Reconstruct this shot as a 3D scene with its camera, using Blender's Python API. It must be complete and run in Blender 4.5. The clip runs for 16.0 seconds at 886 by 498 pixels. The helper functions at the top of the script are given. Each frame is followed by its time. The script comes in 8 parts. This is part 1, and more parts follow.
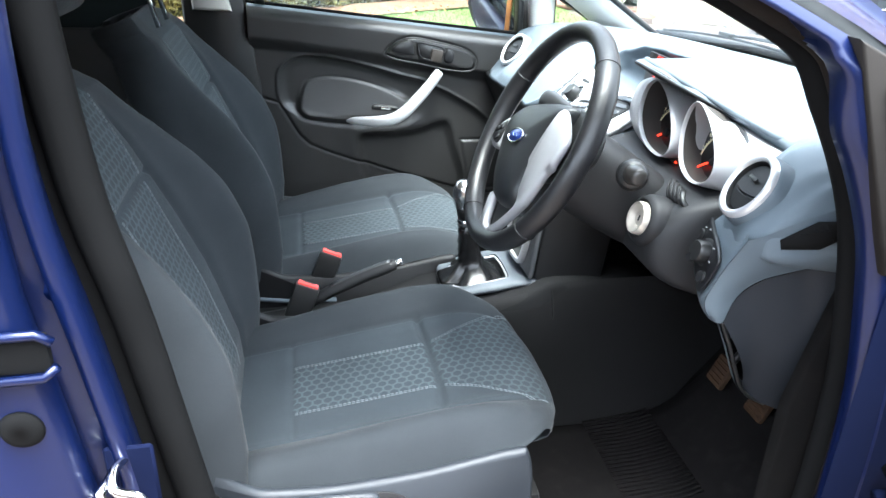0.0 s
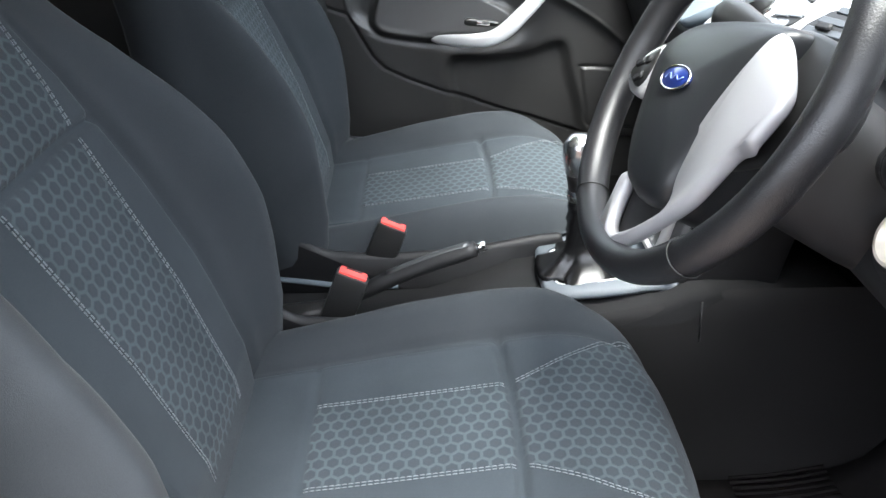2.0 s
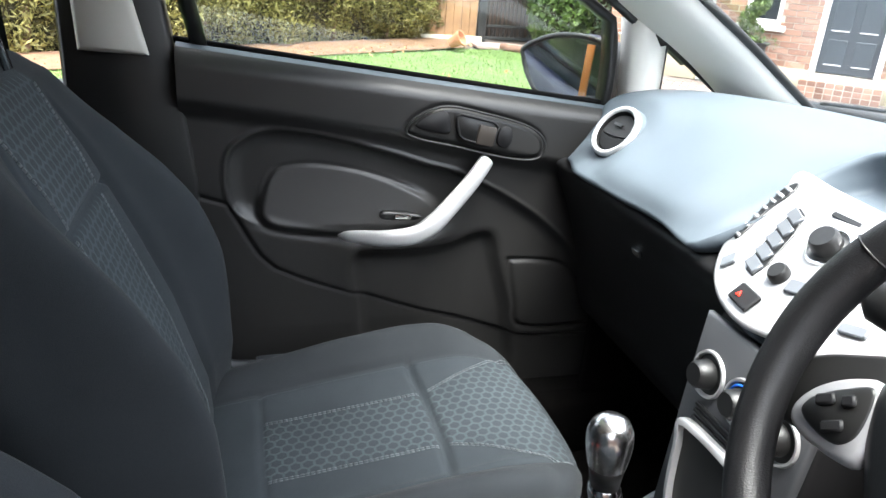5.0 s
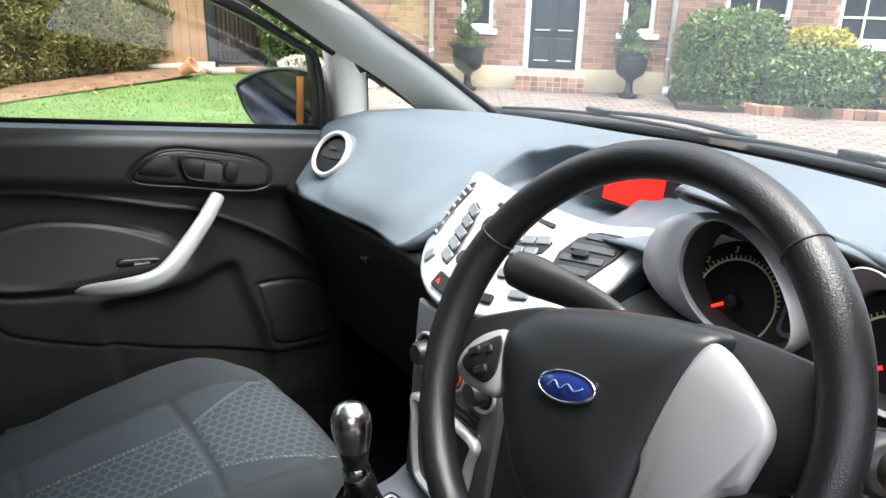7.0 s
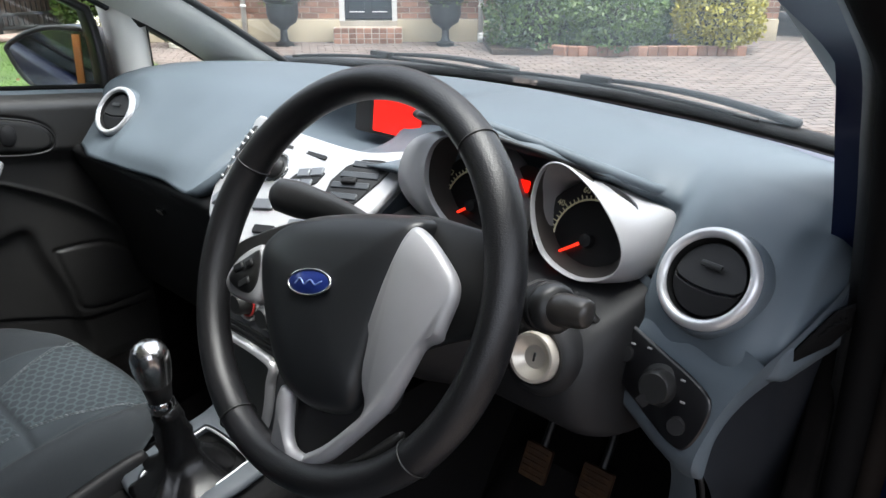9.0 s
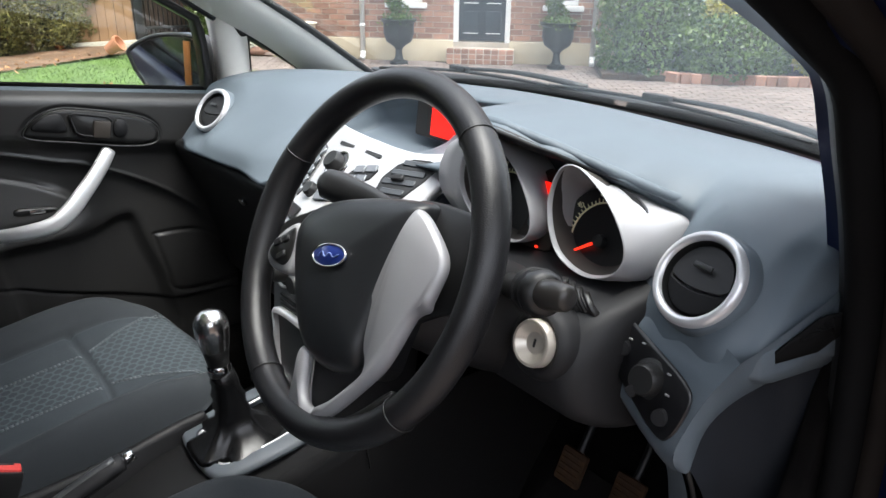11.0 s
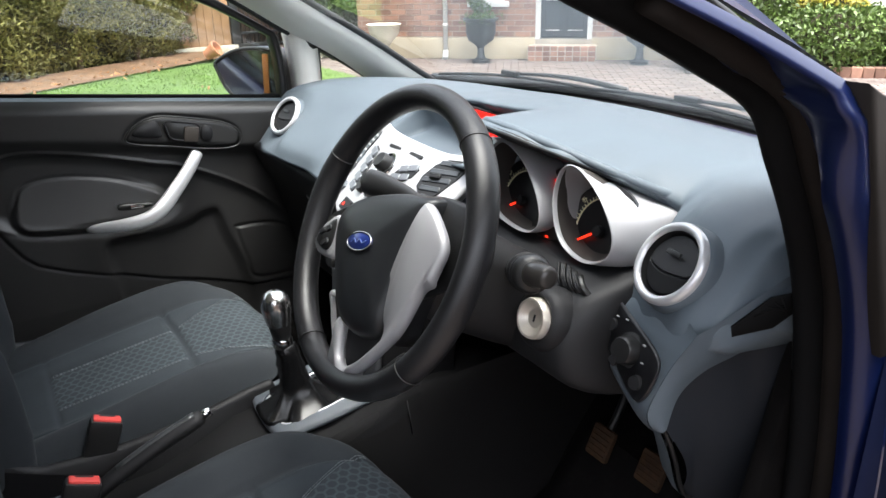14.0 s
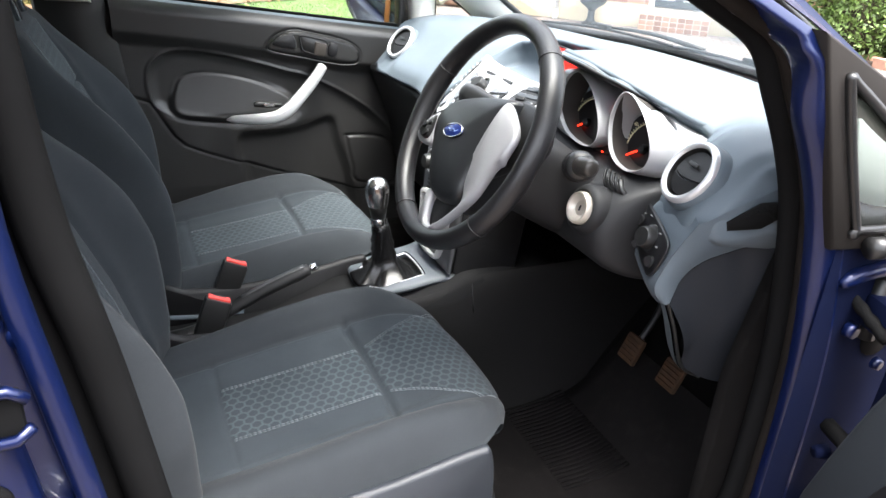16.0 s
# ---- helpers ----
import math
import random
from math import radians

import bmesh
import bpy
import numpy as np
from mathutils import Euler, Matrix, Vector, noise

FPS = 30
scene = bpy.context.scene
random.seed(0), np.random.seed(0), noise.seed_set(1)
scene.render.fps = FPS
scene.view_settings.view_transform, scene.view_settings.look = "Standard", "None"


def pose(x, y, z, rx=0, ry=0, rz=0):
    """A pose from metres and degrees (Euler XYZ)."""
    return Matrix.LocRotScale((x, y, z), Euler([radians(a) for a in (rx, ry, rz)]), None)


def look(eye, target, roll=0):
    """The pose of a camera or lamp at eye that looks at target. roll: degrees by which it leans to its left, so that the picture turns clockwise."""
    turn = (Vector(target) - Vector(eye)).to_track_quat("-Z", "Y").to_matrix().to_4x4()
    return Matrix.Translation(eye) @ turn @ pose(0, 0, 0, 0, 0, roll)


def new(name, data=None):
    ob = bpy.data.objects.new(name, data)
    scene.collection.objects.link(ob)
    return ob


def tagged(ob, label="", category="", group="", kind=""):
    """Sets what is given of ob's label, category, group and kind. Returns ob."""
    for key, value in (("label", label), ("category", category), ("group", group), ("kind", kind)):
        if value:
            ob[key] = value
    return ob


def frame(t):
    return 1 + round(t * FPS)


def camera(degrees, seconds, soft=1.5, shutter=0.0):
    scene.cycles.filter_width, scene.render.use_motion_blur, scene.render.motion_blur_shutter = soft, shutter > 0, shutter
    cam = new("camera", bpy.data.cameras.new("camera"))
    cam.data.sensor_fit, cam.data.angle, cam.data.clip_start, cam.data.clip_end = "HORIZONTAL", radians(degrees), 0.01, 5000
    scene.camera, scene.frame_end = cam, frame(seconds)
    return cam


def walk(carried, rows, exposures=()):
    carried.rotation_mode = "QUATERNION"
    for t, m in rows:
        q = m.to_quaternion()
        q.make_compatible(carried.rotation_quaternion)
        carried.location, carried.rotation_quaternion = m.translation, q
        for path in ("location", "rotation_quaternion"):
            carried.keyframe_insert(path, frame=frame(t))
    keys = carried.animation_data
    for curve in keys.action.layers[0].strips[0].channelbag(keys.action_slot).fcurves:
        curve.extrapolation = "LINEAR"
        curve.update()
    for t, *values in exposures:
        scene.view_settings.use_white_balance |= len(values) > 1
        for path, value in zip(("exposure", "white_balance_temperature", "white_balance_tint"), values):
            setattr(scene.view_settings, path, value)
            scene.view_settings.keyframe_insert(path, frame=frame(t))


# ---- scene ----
cam = camera(62.0, 16.0)
PATH = [
    (0, (-0.057, -1.442, 1.333), (0.3, 0.335, 0.487), 1.8),
    (0.5, (-0.027, -1.351, 1.29), (0.195, 0.416, 0.381), 2.2),
    (1, (-0.015, -1.25, 1.248), (0.219, 0.468, 0.25), 1.6),
    (1.5, (0.008, -1.149, 1.238), (0.191, 0.561, 0.217), 1.4),
    (2, (0.049, -0.982, 1.219), (0.096, 0.723, 0.174), -0.1),
    (2.5, (0.075, -0.822, 1.216), (0.054, 0.904, 0.206), 0.8),
    (3, (0.089, -0.723, 1.207), (0.045, 1.017, 0.22), 1.1),
    (3.5, (0.025, -0.627, 1.23), (0.115, 1.155, 0.325), 2.2),
    (6, (-0.099, -0.554, 1.245), (0.65, 1.156, 0.528), 1.8),
    (6.5, (-0.098, -0.624, 1.272), (0.793, 1.013, 0.545), 0.0),
    (7, (-0.079, -0.686, 1.288), (0.992, 0.859, 0.607), 1.3),
    (7.5, (-0.065, -0.753, 1.293), (1.154, 0.663, 0.58), 0.9),
    (8, (-0.061, -0.808, 1.291), (1.273, 0.48, 0.541), 0.1),
    (8.5, (-0.078, -0.811, 1.288), (1.287, 0.418, 0.498), 0.1),
    (11, (-0.062, -0.939, 1.28), (1.107, 0.507, 0.545), 0.9),
    (11.5, (-0.06, -0.975, 1.285), (1.017, 0.545, 0.557), -0.1),
    (12, (-0.058, -1.004, 1.293), (0.983, 0.545, 0.574), -1.3),
    (12.5, (-0.063, -1.023, 1.304), (0.964, 0.533, 0.582), -1.8),
    (13, (-0.071, -1.043, 1.308), (0.957, 0.512, 0.583), -0.9),
    (13.5, (-0.07, -1.064, 1.31), (0.947, 0.492, 0.572), -1.4),
    (14, (-0.073, -1.096, 1.321), (0.904, 0.483, 0.579), -1.3),
    (14.5, (-0.098, -1.141, 1.342), (0.855, 0.45, 0.593), -1.2),
    (15, (-0.164, -1.238, 1.359), (0.774, 0.36, 0.606), -1.0),
    (15.5, (-0.205, -1.347, 1.35), (0.725, 0.241, 0.567), 1.6),
    (16, (-0.201, -1.359, 1.323), (0.563, 0.284, 0.476), 3.7),
]
walk(cam, [(t, look(eye, target, roll)) for t, eye, target, roll in PATH],
     exposures=[(0, 4.10, 5950, 4), (0.5, 4.25, 5950, 4), (1.5, 4.35, 6250, 7), (2, 4.05, 6300, 8), (2.5, 3.75, 6250, 7), (3.5, 3.50, 6200, 7), (6, 3.55, 6500, 10), (7, 3.05, 6500, 10), (7.5, 2.45, 6350, 9), (8, 2.33, 6350, 9), (8.5, 2.40, 6350, 9), (11, 2.60, 6450, 10), (12.5, 2.60, 6500, 10), (14.5, 2.95, 6500, 10), (15.5, 3.40, 6500, 10), (16, 3.65, 6500, 10)])

# ---- world and light ----
world = bpy.data.worlds.new("overcast_sky")
scene.world = world
world.use_nodes = True
wn, wl = world.node_tree.nodes, world.node_tree.links
sky = wn.new("ShaderNodeTexSky")
sky.sky_type = "NISHITA"
sky.sun_disc = False
sky.sun_elevation, sky.sun_rotation = radians(75), radians(168)
sky.air_density, sky.dust_density, sky.ozone_density = 1.0, 4.0, 1.0
soft_sky = wn.new("ShaderNodeHueSaturation")
soft_sky.inputs["Saturation"].default_value = 0.35
wl.new(sky.outputs[0], soft_sky.inputs["Color"])
wl.new(soft_sky.outputs[0], wn["Background"].inputs[0])
wn["Background"].inputs[1].default_value = 0.12
sun = new("sun", bpy.data.lights.new("sun", "SUN"))
sun.data.energy, sun.data.angle, sun.data.color = 0.9, radians(40), (1.0, 0.97, 0.93)
sun.matrix_world = look((0.5, -2.4, 9.0), (0, 0, 0))

# ---- mesh helpers ----
GROUND = -0.08


def mesh_of(verts, faces, smooth=True):
    me = bpy.data.meshes.new("mesh")
    me.from_pydata([tuple(map(float, v)) for v in verts], [], [tuple(map(int, f)) for f in faces])
    me.update()
    if smooth:
        me.shade_smooth()
    return me


def as_mesh(data, smooth=False):
    if isinstance(data, bmesh.types.BMesh):
        me = bpy.data.meshes.new("mesh")
        data.normal_update()
        data.to_mesh(me)
        data.free()
        if smooth:
            me.shade_smooth()
        return me
    if isinstance(data, tuple):
        return mesh_of(*data)
    return data


def edge_smooth(me, angle=35):
    me.shade_smooth()
    me.set_sharp_from_angle(angle=radians(angle))
    return me


def part(name, data, material, parent=None, label="", m=None):
    me = as_mesh(data)
    me.name = name
    if material is not None and not me.materials:
        for mat in material if isinstance(material, (list, tuple)) else [material]:
            me.materials.append(mat)
    ob = new(name, me)
    if parent is not None:
        ob.parent = parent
    if m is not None:
        ob.matrix_basis = m
    if label:
        ob["label"] = label
    return ob


def thing(name, at, label, category, group="", kind=""):
    ob = new(name)
    ob.empty_display_size = 0.05
    ob.location = at
    return tagged(ob, label, category, group, kind)


def under(parent, name, data, material, label=""):
    """A part given in world coordinates, under a thing or part whose place is taken off again."""
    place, up = Vector((0, 0, 0)), parent
    while up is not None:
        place += up.location
        up = up.parent
    me = as_mesh(data)
    me.transform(Matrix.Translation(-place))
    return part(name, me, material, parent, label)


def frame_of(o, u, v):
    """A matrix with origin o, first axis u and second axis near v."""
    u = Vector(u).normalized()
    w = u.cross(Vector(v)).normalized()
    v = w.cross(u)
    return Matrix(((u.x, v.x, w.x, o[0]), (u.y, v.y, w.y, o[1]), (u.z, v.z, w.z, o[2]), (0, 0, 0, 1)))


def spline(points, n, closed=False):
    """n points on a smooth line through the given ones."""
    p = np.array(points, float)
    k = len(p)
    spans = k if closed else k - 1
    out = []
    for t in np.linspace(0, spans, n, endpoint=not closed):
        i = min(int(t), spans - 1)
        f = t - i
        if closed:
            a, b, c, d = (p[(i + j) % k] for j in (-1, 0, 1, 2))
        else:
            b, c = p[i], p[i + 1]
            a = p[i - 1] if i > 0 else 2 * b - c
            d = p[i + 2] if i + 2 < k else 2 * c - b
        out.append(0.5 * (2 * b + (c - a) * f + (2 * a - 5 * b + 4 * c - d) * f * f + (3 * b - a - 3 * c + d) * f ** 3))
    return np.array(out)


def grid(points, close_u=False, close_v=False, cap=False):
    """A sheet from a grid of points (rows u, columns v)."""
    P = np.array(points, float)
    m, n = P.shape[:2]
    verts = P.reshape(-1, 3)
    faces = []
    for i in range(m if close_u else m - 1):
        for j in range(n if close_v else n - 1):
            a, b = i * n + j, i * n + (j + 1) % n
            c, d = ((i + 1) % m) * n + (j + 1) % n, ((i + 1) % m) * n + j
            faces.append((a, b, c, d))
    if cap:
        faces.append(tuple(range(n))[::-1])
        faces.append(tuple((m - 1) * n + j for j in range(n)))
    return verts, faces


def tube(path, r, n=10, closed=False, flat=1.0, up=(0, 0, 1)):
    """A round bar along a path; r is one radius or one for each point."""
    p = np.array(path, float)
    k = len(p)
    rr = np.full(k, r, float) if np.isscalar(r) else np.array(r, float)
    rows = []
    last = None
    for i in range(k):
        if closed:
            t = p[(i + 1) % k] - p[i - 1]
        else:
            t = p[min(i + 1, k - 1)] - p[max(i - 1, 0)]
        t = t / (np.linalg.norm(t) + 1e-9)
        if last is None:
            a = np.cross(t, up)
            if np.linalg.norm(a) < 0.05:
                a = np.cross(t, (1, 0, 0))
        else:
            a = last - t * (last @ t)
        a = a / np.linalg.norm(a)
        b = np.cross(t, a)
        last = a
        ang = np.linspace(0, 2 * np.pi, n, endpoint=False)
        rows.append(p[i] + rr[i] * (np.cos(ang)[:, None] * a + flat * np.sin(ang)[:, None] * b))
    return grid(rows, closed, True, not closed)


def revolve(profile, n=32, closed=False, caps=True):
    """Turn (radius, height) pairs about z."""
    ang = np.linspace(0, 2 * np.pi, n, endpoint=False)
    rows = [[(r * math.cos(a), r * math.sin(a), h) for a in ang] for r, h in profile]
    return grid(rows, closed, True, caps and not closed)


def offset(poly, d):
    """A closed outline moved inwards by d (counter-clockwise)."""
    p = np.array(poly, float)
    a, b = p - np.roll(p, 1, 0), np.roll(p, -1, 0) - p
    na = np.stack([-a[:, 1], a[:, 0]], 1) / (np.linalg.norm(a, axis=1)[:, None] + 1e-9)
    nb = np.stack([-b[:, 1], b[:, 0]], 1) / (np.linalg.norm(b, axis=1)[:, None] + 1e-9)
    nn = na + nb
    nn = nn / np.maximum((nn * nn).sum(1)[:, None] / 2, 0.35)
    return p + nn * d


def ccw(poly):
    p = np.array(poly, float)
    x, y = p[:, 0], p[:, 1]
    return p if (x * np.roll(y, -1) - np.roll(x, -1) * y).sum() > 0 else p[::-1]


def slab(poly, thick, bevel=0.002, hole=None):
    """A plate with a bevelled edge: outline in x, y, from z = 0 to thick. hole: an outline of the same count."""
    p = ccw(poly)
    k = len(p)
    rings = [(offset(p, bevel), 0.0), (p, bevel), (p, thick - bevel), (offset(p, bevel), thick)]
    verts = [(x, y, z) for q, z in rings for x, y in q]
    faces = [(r * k + i, r * k + (i + 1) % k, (r + 1) * k + (i + 1) % k, (r + 1) * k + i) for r in range(3) for i in range(k)]
    if hole is None:
        faces += [tuple(range(k))[::-1], tuple(3 * k + i for i in range(k))]
    else:
        h = ccw(hole)
        base = len(verts)
        verts += [(x, y, 0.0) for x, y in h] + [(x, y, thick) for x, y in h]
        for i in range(k):
            j = (i + 1) % k
            faces += [(j, i, base + i, base + j), (3 * k + i, 3 * k + j, base + k + j, base + k + i), (base + i, base + k + i, base + k + j, base + j)]
    return mesh_of(verts, faces, False)


def rounded(w, h, r, n=5):
    """A rectangle with round corners about the origin."""
    out = []
    for cx, cy, a0 in ((w / 2 - r, h / 2 - r, 0), (-w / 2 + r, h / 2 - r, 90), (-w / 2 + r, -h / 2 + r, 180), (w / 2 - r, -h / 2 + r, 270)):
        for i in range(n):
            a = radians(a0 + 90 * i / (n - 1))
            out.append((cx + r * math.cos(a), cy + r * math.sin(a)))
    return np.array(out)


def soften(poly, rounds=2):
    """Cut the corners of a closed outline."""
    p = np.array(poly, float)
    for _ in range(rounds):
        q = np.roll(p, -1, 0)
        p = np.stack([0.75 * p + 0.25 * q, 0.25 * p + 0.75 * q], 1).reshape(-1, 2)
    return p


def oval(w, h, n=32, power=2.0):
    a = np.linspace(0, 2 * np.pi, n, endpoint=False)
    c, s = np.cos(a), np.sin(a)
    return np.stack([w / 2 * np.sign(c) * np.abs(c) ** (2 / power), h / 2 * np.sign(s) * np.abs(s) ** (2 / power)], 1)


def placed(me, m):
    me = as_mesh(me)
    me.transform(m)
    return me


def rbox(sx, sy, sz, bevel=0.004, seg=2):
    bm = bmesh.new()
    bmesh.ops.create_cube(bm, size=1.0)
    bmesh.ops.scale(bm, vec=(sx, sy, sz), verts=bm.verts)
    if bevel:
        bmesh.ops.bevel(bm, geom=list(bm.edges), offset=bevel, segments=seg, profile=0.6, affect="EDGES")
    me = as_mesh(bm)
    return edge_smooth(me, 40)


def join(*items):
    """Several meshes as one."""
    bm = bmesh.new()
    for it in items:
        me = as_mesh(it)
        bm.from_mesh(me)
        bpy.data.meshes.remove(me)
    me = bpy.data.meshes.new("mesh")
    bm.to_mesh(me)
    bm.free()
    return me


def inside(poly, x, y):
    """Signed distance to a closed outline, positive inside."""
    p = np.array(poly, float)
    d = np.full(np.shape(x), 1e9)
    odd = np.zeros(np.shape(x), bool)
    for (ax, ay), (bx, by) in zip(p, np.roll(p, -1, 0)):
        ex, ey = bx - ax, by - ay
        t = np.clip(((x - ax) * ex + (y - ay) * ey) / (ex * ex + ey * ey + 1e-12), 0, 1)
        d = np.minimum(d, np.hypot(x - ax - t * ex, y - ay - t * ey))
        cross = ((ay > y) != (by > y)) & (x < (bx - ax) * (y - ay) / (by - ay + 1e-12) + ax)
        odd ^= cross
    return np.where(odd, d, -d)


def step(d, soft):
    t = np.clip(d / soft * 0.5 + 0.5, 0, 1)
    return t * t * (3 - 2 * t)


# ---- materials ----
def material(name):
    m = bpy.data.materials.new(name)
    m.use_nodes = True
    return m, m.node_tree.nodes, m.node_tree.links, m.node_tree.nodes["Principled BSDF"]


def surface(name, colour, rough=0.5, metal=0.0, vary=0.12, scale=6.0, grain=600.0, bump=0.08, depth=0.0006, coat=0.0, spec=0.5, dirt=None):
    """A plain material with blotches, fine grain and uneven gloss."""
    m, n, l, b = material(name)
    co = n.new("ShaderNodeTexCoord")
    big = n.new("ShaderNodeTexNoise")
    big.inputs["Scale"].default_value, big.inputs["Detail"].default_value = scale, 5
    fine = n.new("ShaderNodeTexNoise")
    fine.inputs["Scale"].default_value, fine.inputs["Detail"].default_value = grain, 3
    l.new(co.outputs["Object"], big.inputs["Vector"])
    l.new(co.outputs["Object"], fine.inputs["Vector"])
    ramp = n.new("ShaderNodeMapRange")
    ramp.inputs["To Min"].default_value, ramp.inputs["To Max"].default_value = 1 - vary, 1 + vary
    ramp.inputs["From Min"].default_value, ramp.inputs["From Max"].default_value = 0.3, 0.7
    l.new(big.outputs["Fac"], ramp.inputs["Value"])
    mul = n.new("ShaderNodeVectorMath")
    mul.operation = "SCALE"
    mul.inputs[0].default_value = colour[:3]
    l.new(ramp.outputs[0], mul.inputs["Scale"])
    out = mul.outputs[0]
    if dirt:
        dmix = n.new("ShaderNodeMix")
        dmix.data_type = "RGBA"
        d = n.new("ShaderNodeTexNoise")
        d.inputs["Scale"].default_value, d.inputs["Detail"].default_value = scale * 2.7, 8
        l.new(co.outputs["Object"], d.inputs["Vector"])
        dr = n.new("ShaderNodeMapRange")
        dr.inputs["From Min"].default_value, dr.inputs["From Max"].default_value = 0.52, 0.75
        dr.inputs["To Max"].default_value = dirt[3]
        l.new(d.outputs["Fac"], dr.inputs["Value"])
        l.new(dr.outputs[0], dmix.inputs[0])
        l.new(out, dmix.inputs[6])
        dmix.inputs[7].default_value = (*dirt[:3], 1)
        out = dmix.outputs[2]
    l.new(out, b.inputs["Base Color"])
    rr = n.new("ShaderNodeMapRange")
    rr.inputs["To Min"].default_value, rr.inputs["To Max"].default_value = rough * 0.85, min(1, rough * 1.15)
    l.new(big.outputs["Fac"], rr.inputs["Value"])
    l.new(rr.outputs[0], b.inputs["Roughness"])
    b.inputs["Metallic"].default_value = metal
    b.inputs["Specular IOR Level"].default_value = spec
    b.inputs["Coat Weight"].default_value = coat
    b.inputs["Coat Roughness"].default_value = 0.04
    if bump:
        bp = n.new("ShaderNodeBump")
        bp.inputs["Strength"].default_value, bp.inputs["Distance"].default_value = bump, depth
        l.new(fine.outputs["Fac"], bp.inputs["Height"])
        l.new(bp.outputs[0], b.inputs["Normal"])
    return m


def random_tint(m, low=0.7, high=1.2, island=False):
    """Let single pieces differ in brightness."""
    n, l = m.node_tree.nodes, m.node_tree.links
    b = n["Principled BSDF"]
    src = b.inputs["Base Color"].links[0].from_socket
    if island:
        g = n.new("ShaderNodeNewGeometry").outputs["Random Per Island"]
    else:
        g = n.new("ShaderNodeObjectInfo").outputs["Random"]
    r = n.new("ShaderNodeMapRange")
    r.inputs["To Min"].default_value, r.inputs["To Max"].default_value = low, high
    l.new(g, r.inputs["Value"])
    s = n.new("ShaderNodeVectorMath")
    s.operation = "SCALE"
    l.new(src, s.inputs[0])
    l.new(r.outputs[0], s.inputs["Scale"])
    l.new(s.outputs[0], b.inputs["Base Color"])
    return m


def glass(name, tint=(1, 1, 1), gloss=0.02):
    """A thin pane: it lets light through and mirrors more at a slant."""
    m, n, l, b = material(name)
    n.remove(b)
    clear = n.new("ShaderNodeBsdfTransparent")
    clear.inputs[0].default_value = (*tint, 1)
    shine = n.new("ShaderNodeBsdfGlossy")
    shine.inputs["Roughness"].default_value = gloss
    lw = n.new("ShaderNodeLayerWeight")
    up = n.new("ShaderNodeMath")
    up.operation, up.inputs[1].default_value = "POWER", 5.0
    l.new(lw.outputs["Facing"], up.inputs[0])
    fr = n.new("ShaderNodeMapRange")
    fr.inputs["To Min"].default_value = 0.04
    l.new(up.outputs[0], fr.inputs["Value"])
    mix = n.new("ShaderNodeMixShader")
    l.new(fr.outputs[0], mix.inputs[0])
    l.new(clear.outputs[0], mix.inputs[1])
    l.new(shine.outputs[0], mix.inputs[2])
    l.new(mix.outputs[0], n["Material Output"].inputs["Surface"])
    return m


def glow(name, colour, strength):
    m, n, l, b = material(name)
    b.inputs["Base Color"].default_value = (*[c * 0.3 for c in colour], 1)
    b.inputs["Emission Color"].default_value = (*colour, 1)
    b.inputs["Emission Strength"].default_value = strength
    return m


BLUE = surface("blue_metallic_paint", (0.0026, 0.0075, 0.044), 0.34, 0.35, 0.05, 3, 2500, 0.03, 0.0002, coat=0.22)
PALE = surface("grey_blue_soft_dash_plastic", (0.090, 0.110, 0.128), 0.50, 0, 0.06, 5, 900, 0.22, 0.0006, spec=0.22)
DARK = surface("charcoal_moulded_plastic", (0.0125, 0.0125, 0.0135), 0.55, 0, 0.1, 5, 900, 0.3, 0.0006, spec=0.28)
DOORTRIM = surface("dark_grey_door_plastic", (0.026, 0.0255, 0.025), 0.38, 0, 0.08, 5, 900, 0.3, 0.0006)
BLACK = surface("black_plastic", (0.012, 0.012, 0.012), 0.4, 0, 0.1, 8, 900, 0.15, 0.0004)
RUBBER = surface("black_rubber_seal", (0.006, 0.006, 0.0062), 0.8, 0, 0.15, 9, 500, 0.2, 0.0006, spec=0.06)
SILVER = surface("satin_silver_paint", (0.62, 0.62, 0.63), 0.32, 0.55, 0.04, 8, 1500, 0.05, 0.0002)
CHROME = surface("polished_chrome", (0.78, 0.78, 0.78), 0.12, 1.0, 0.03, 20, 900, 0.0)
BEIGE = surface("light_grey_pillar_trim", (0.72, 0.70, 0.65), 0.6, 0, 0.05, 4, 900, 0.2, 0.0005)
LEATHER = surface("black_grained_leather", (0.010, 0.010, 0.011), 0.36, 0, 0.15, 14, 750, 0.5, 0.0008)
CARPET = surface("black_car_carpet", (0.0055, 0.005, 0.005), 0.98, 0, 0.3, 10, 1300, 1.0, 0.003, spec=0.08, dirt=(0.014, 0.012, 0.011, 0.5))
MATS = surface("black_ribbed_rubber_mat", (0.0075, 0.0066, 0.0066), 0.85, 0, 0.3, 12, 600, 0.4, 0.001, spec=0.12, dirt=(0.02, 0.017, 0.016, 0.4))
WHEELSILVER = surface("satin_grey_silver", (0.36, 0.36, 0.37), 0.46, 0.35, 0.05, 9, 1500, 0.05, 0.0002)
RED = surface("red_buckle_plastic", (0.75, 0.07, 0.06), 0.4, 0, 0.05, 30, 900, 0.05)
GLASS = glass("window_glass", (0.97, 0.99, 0.98))


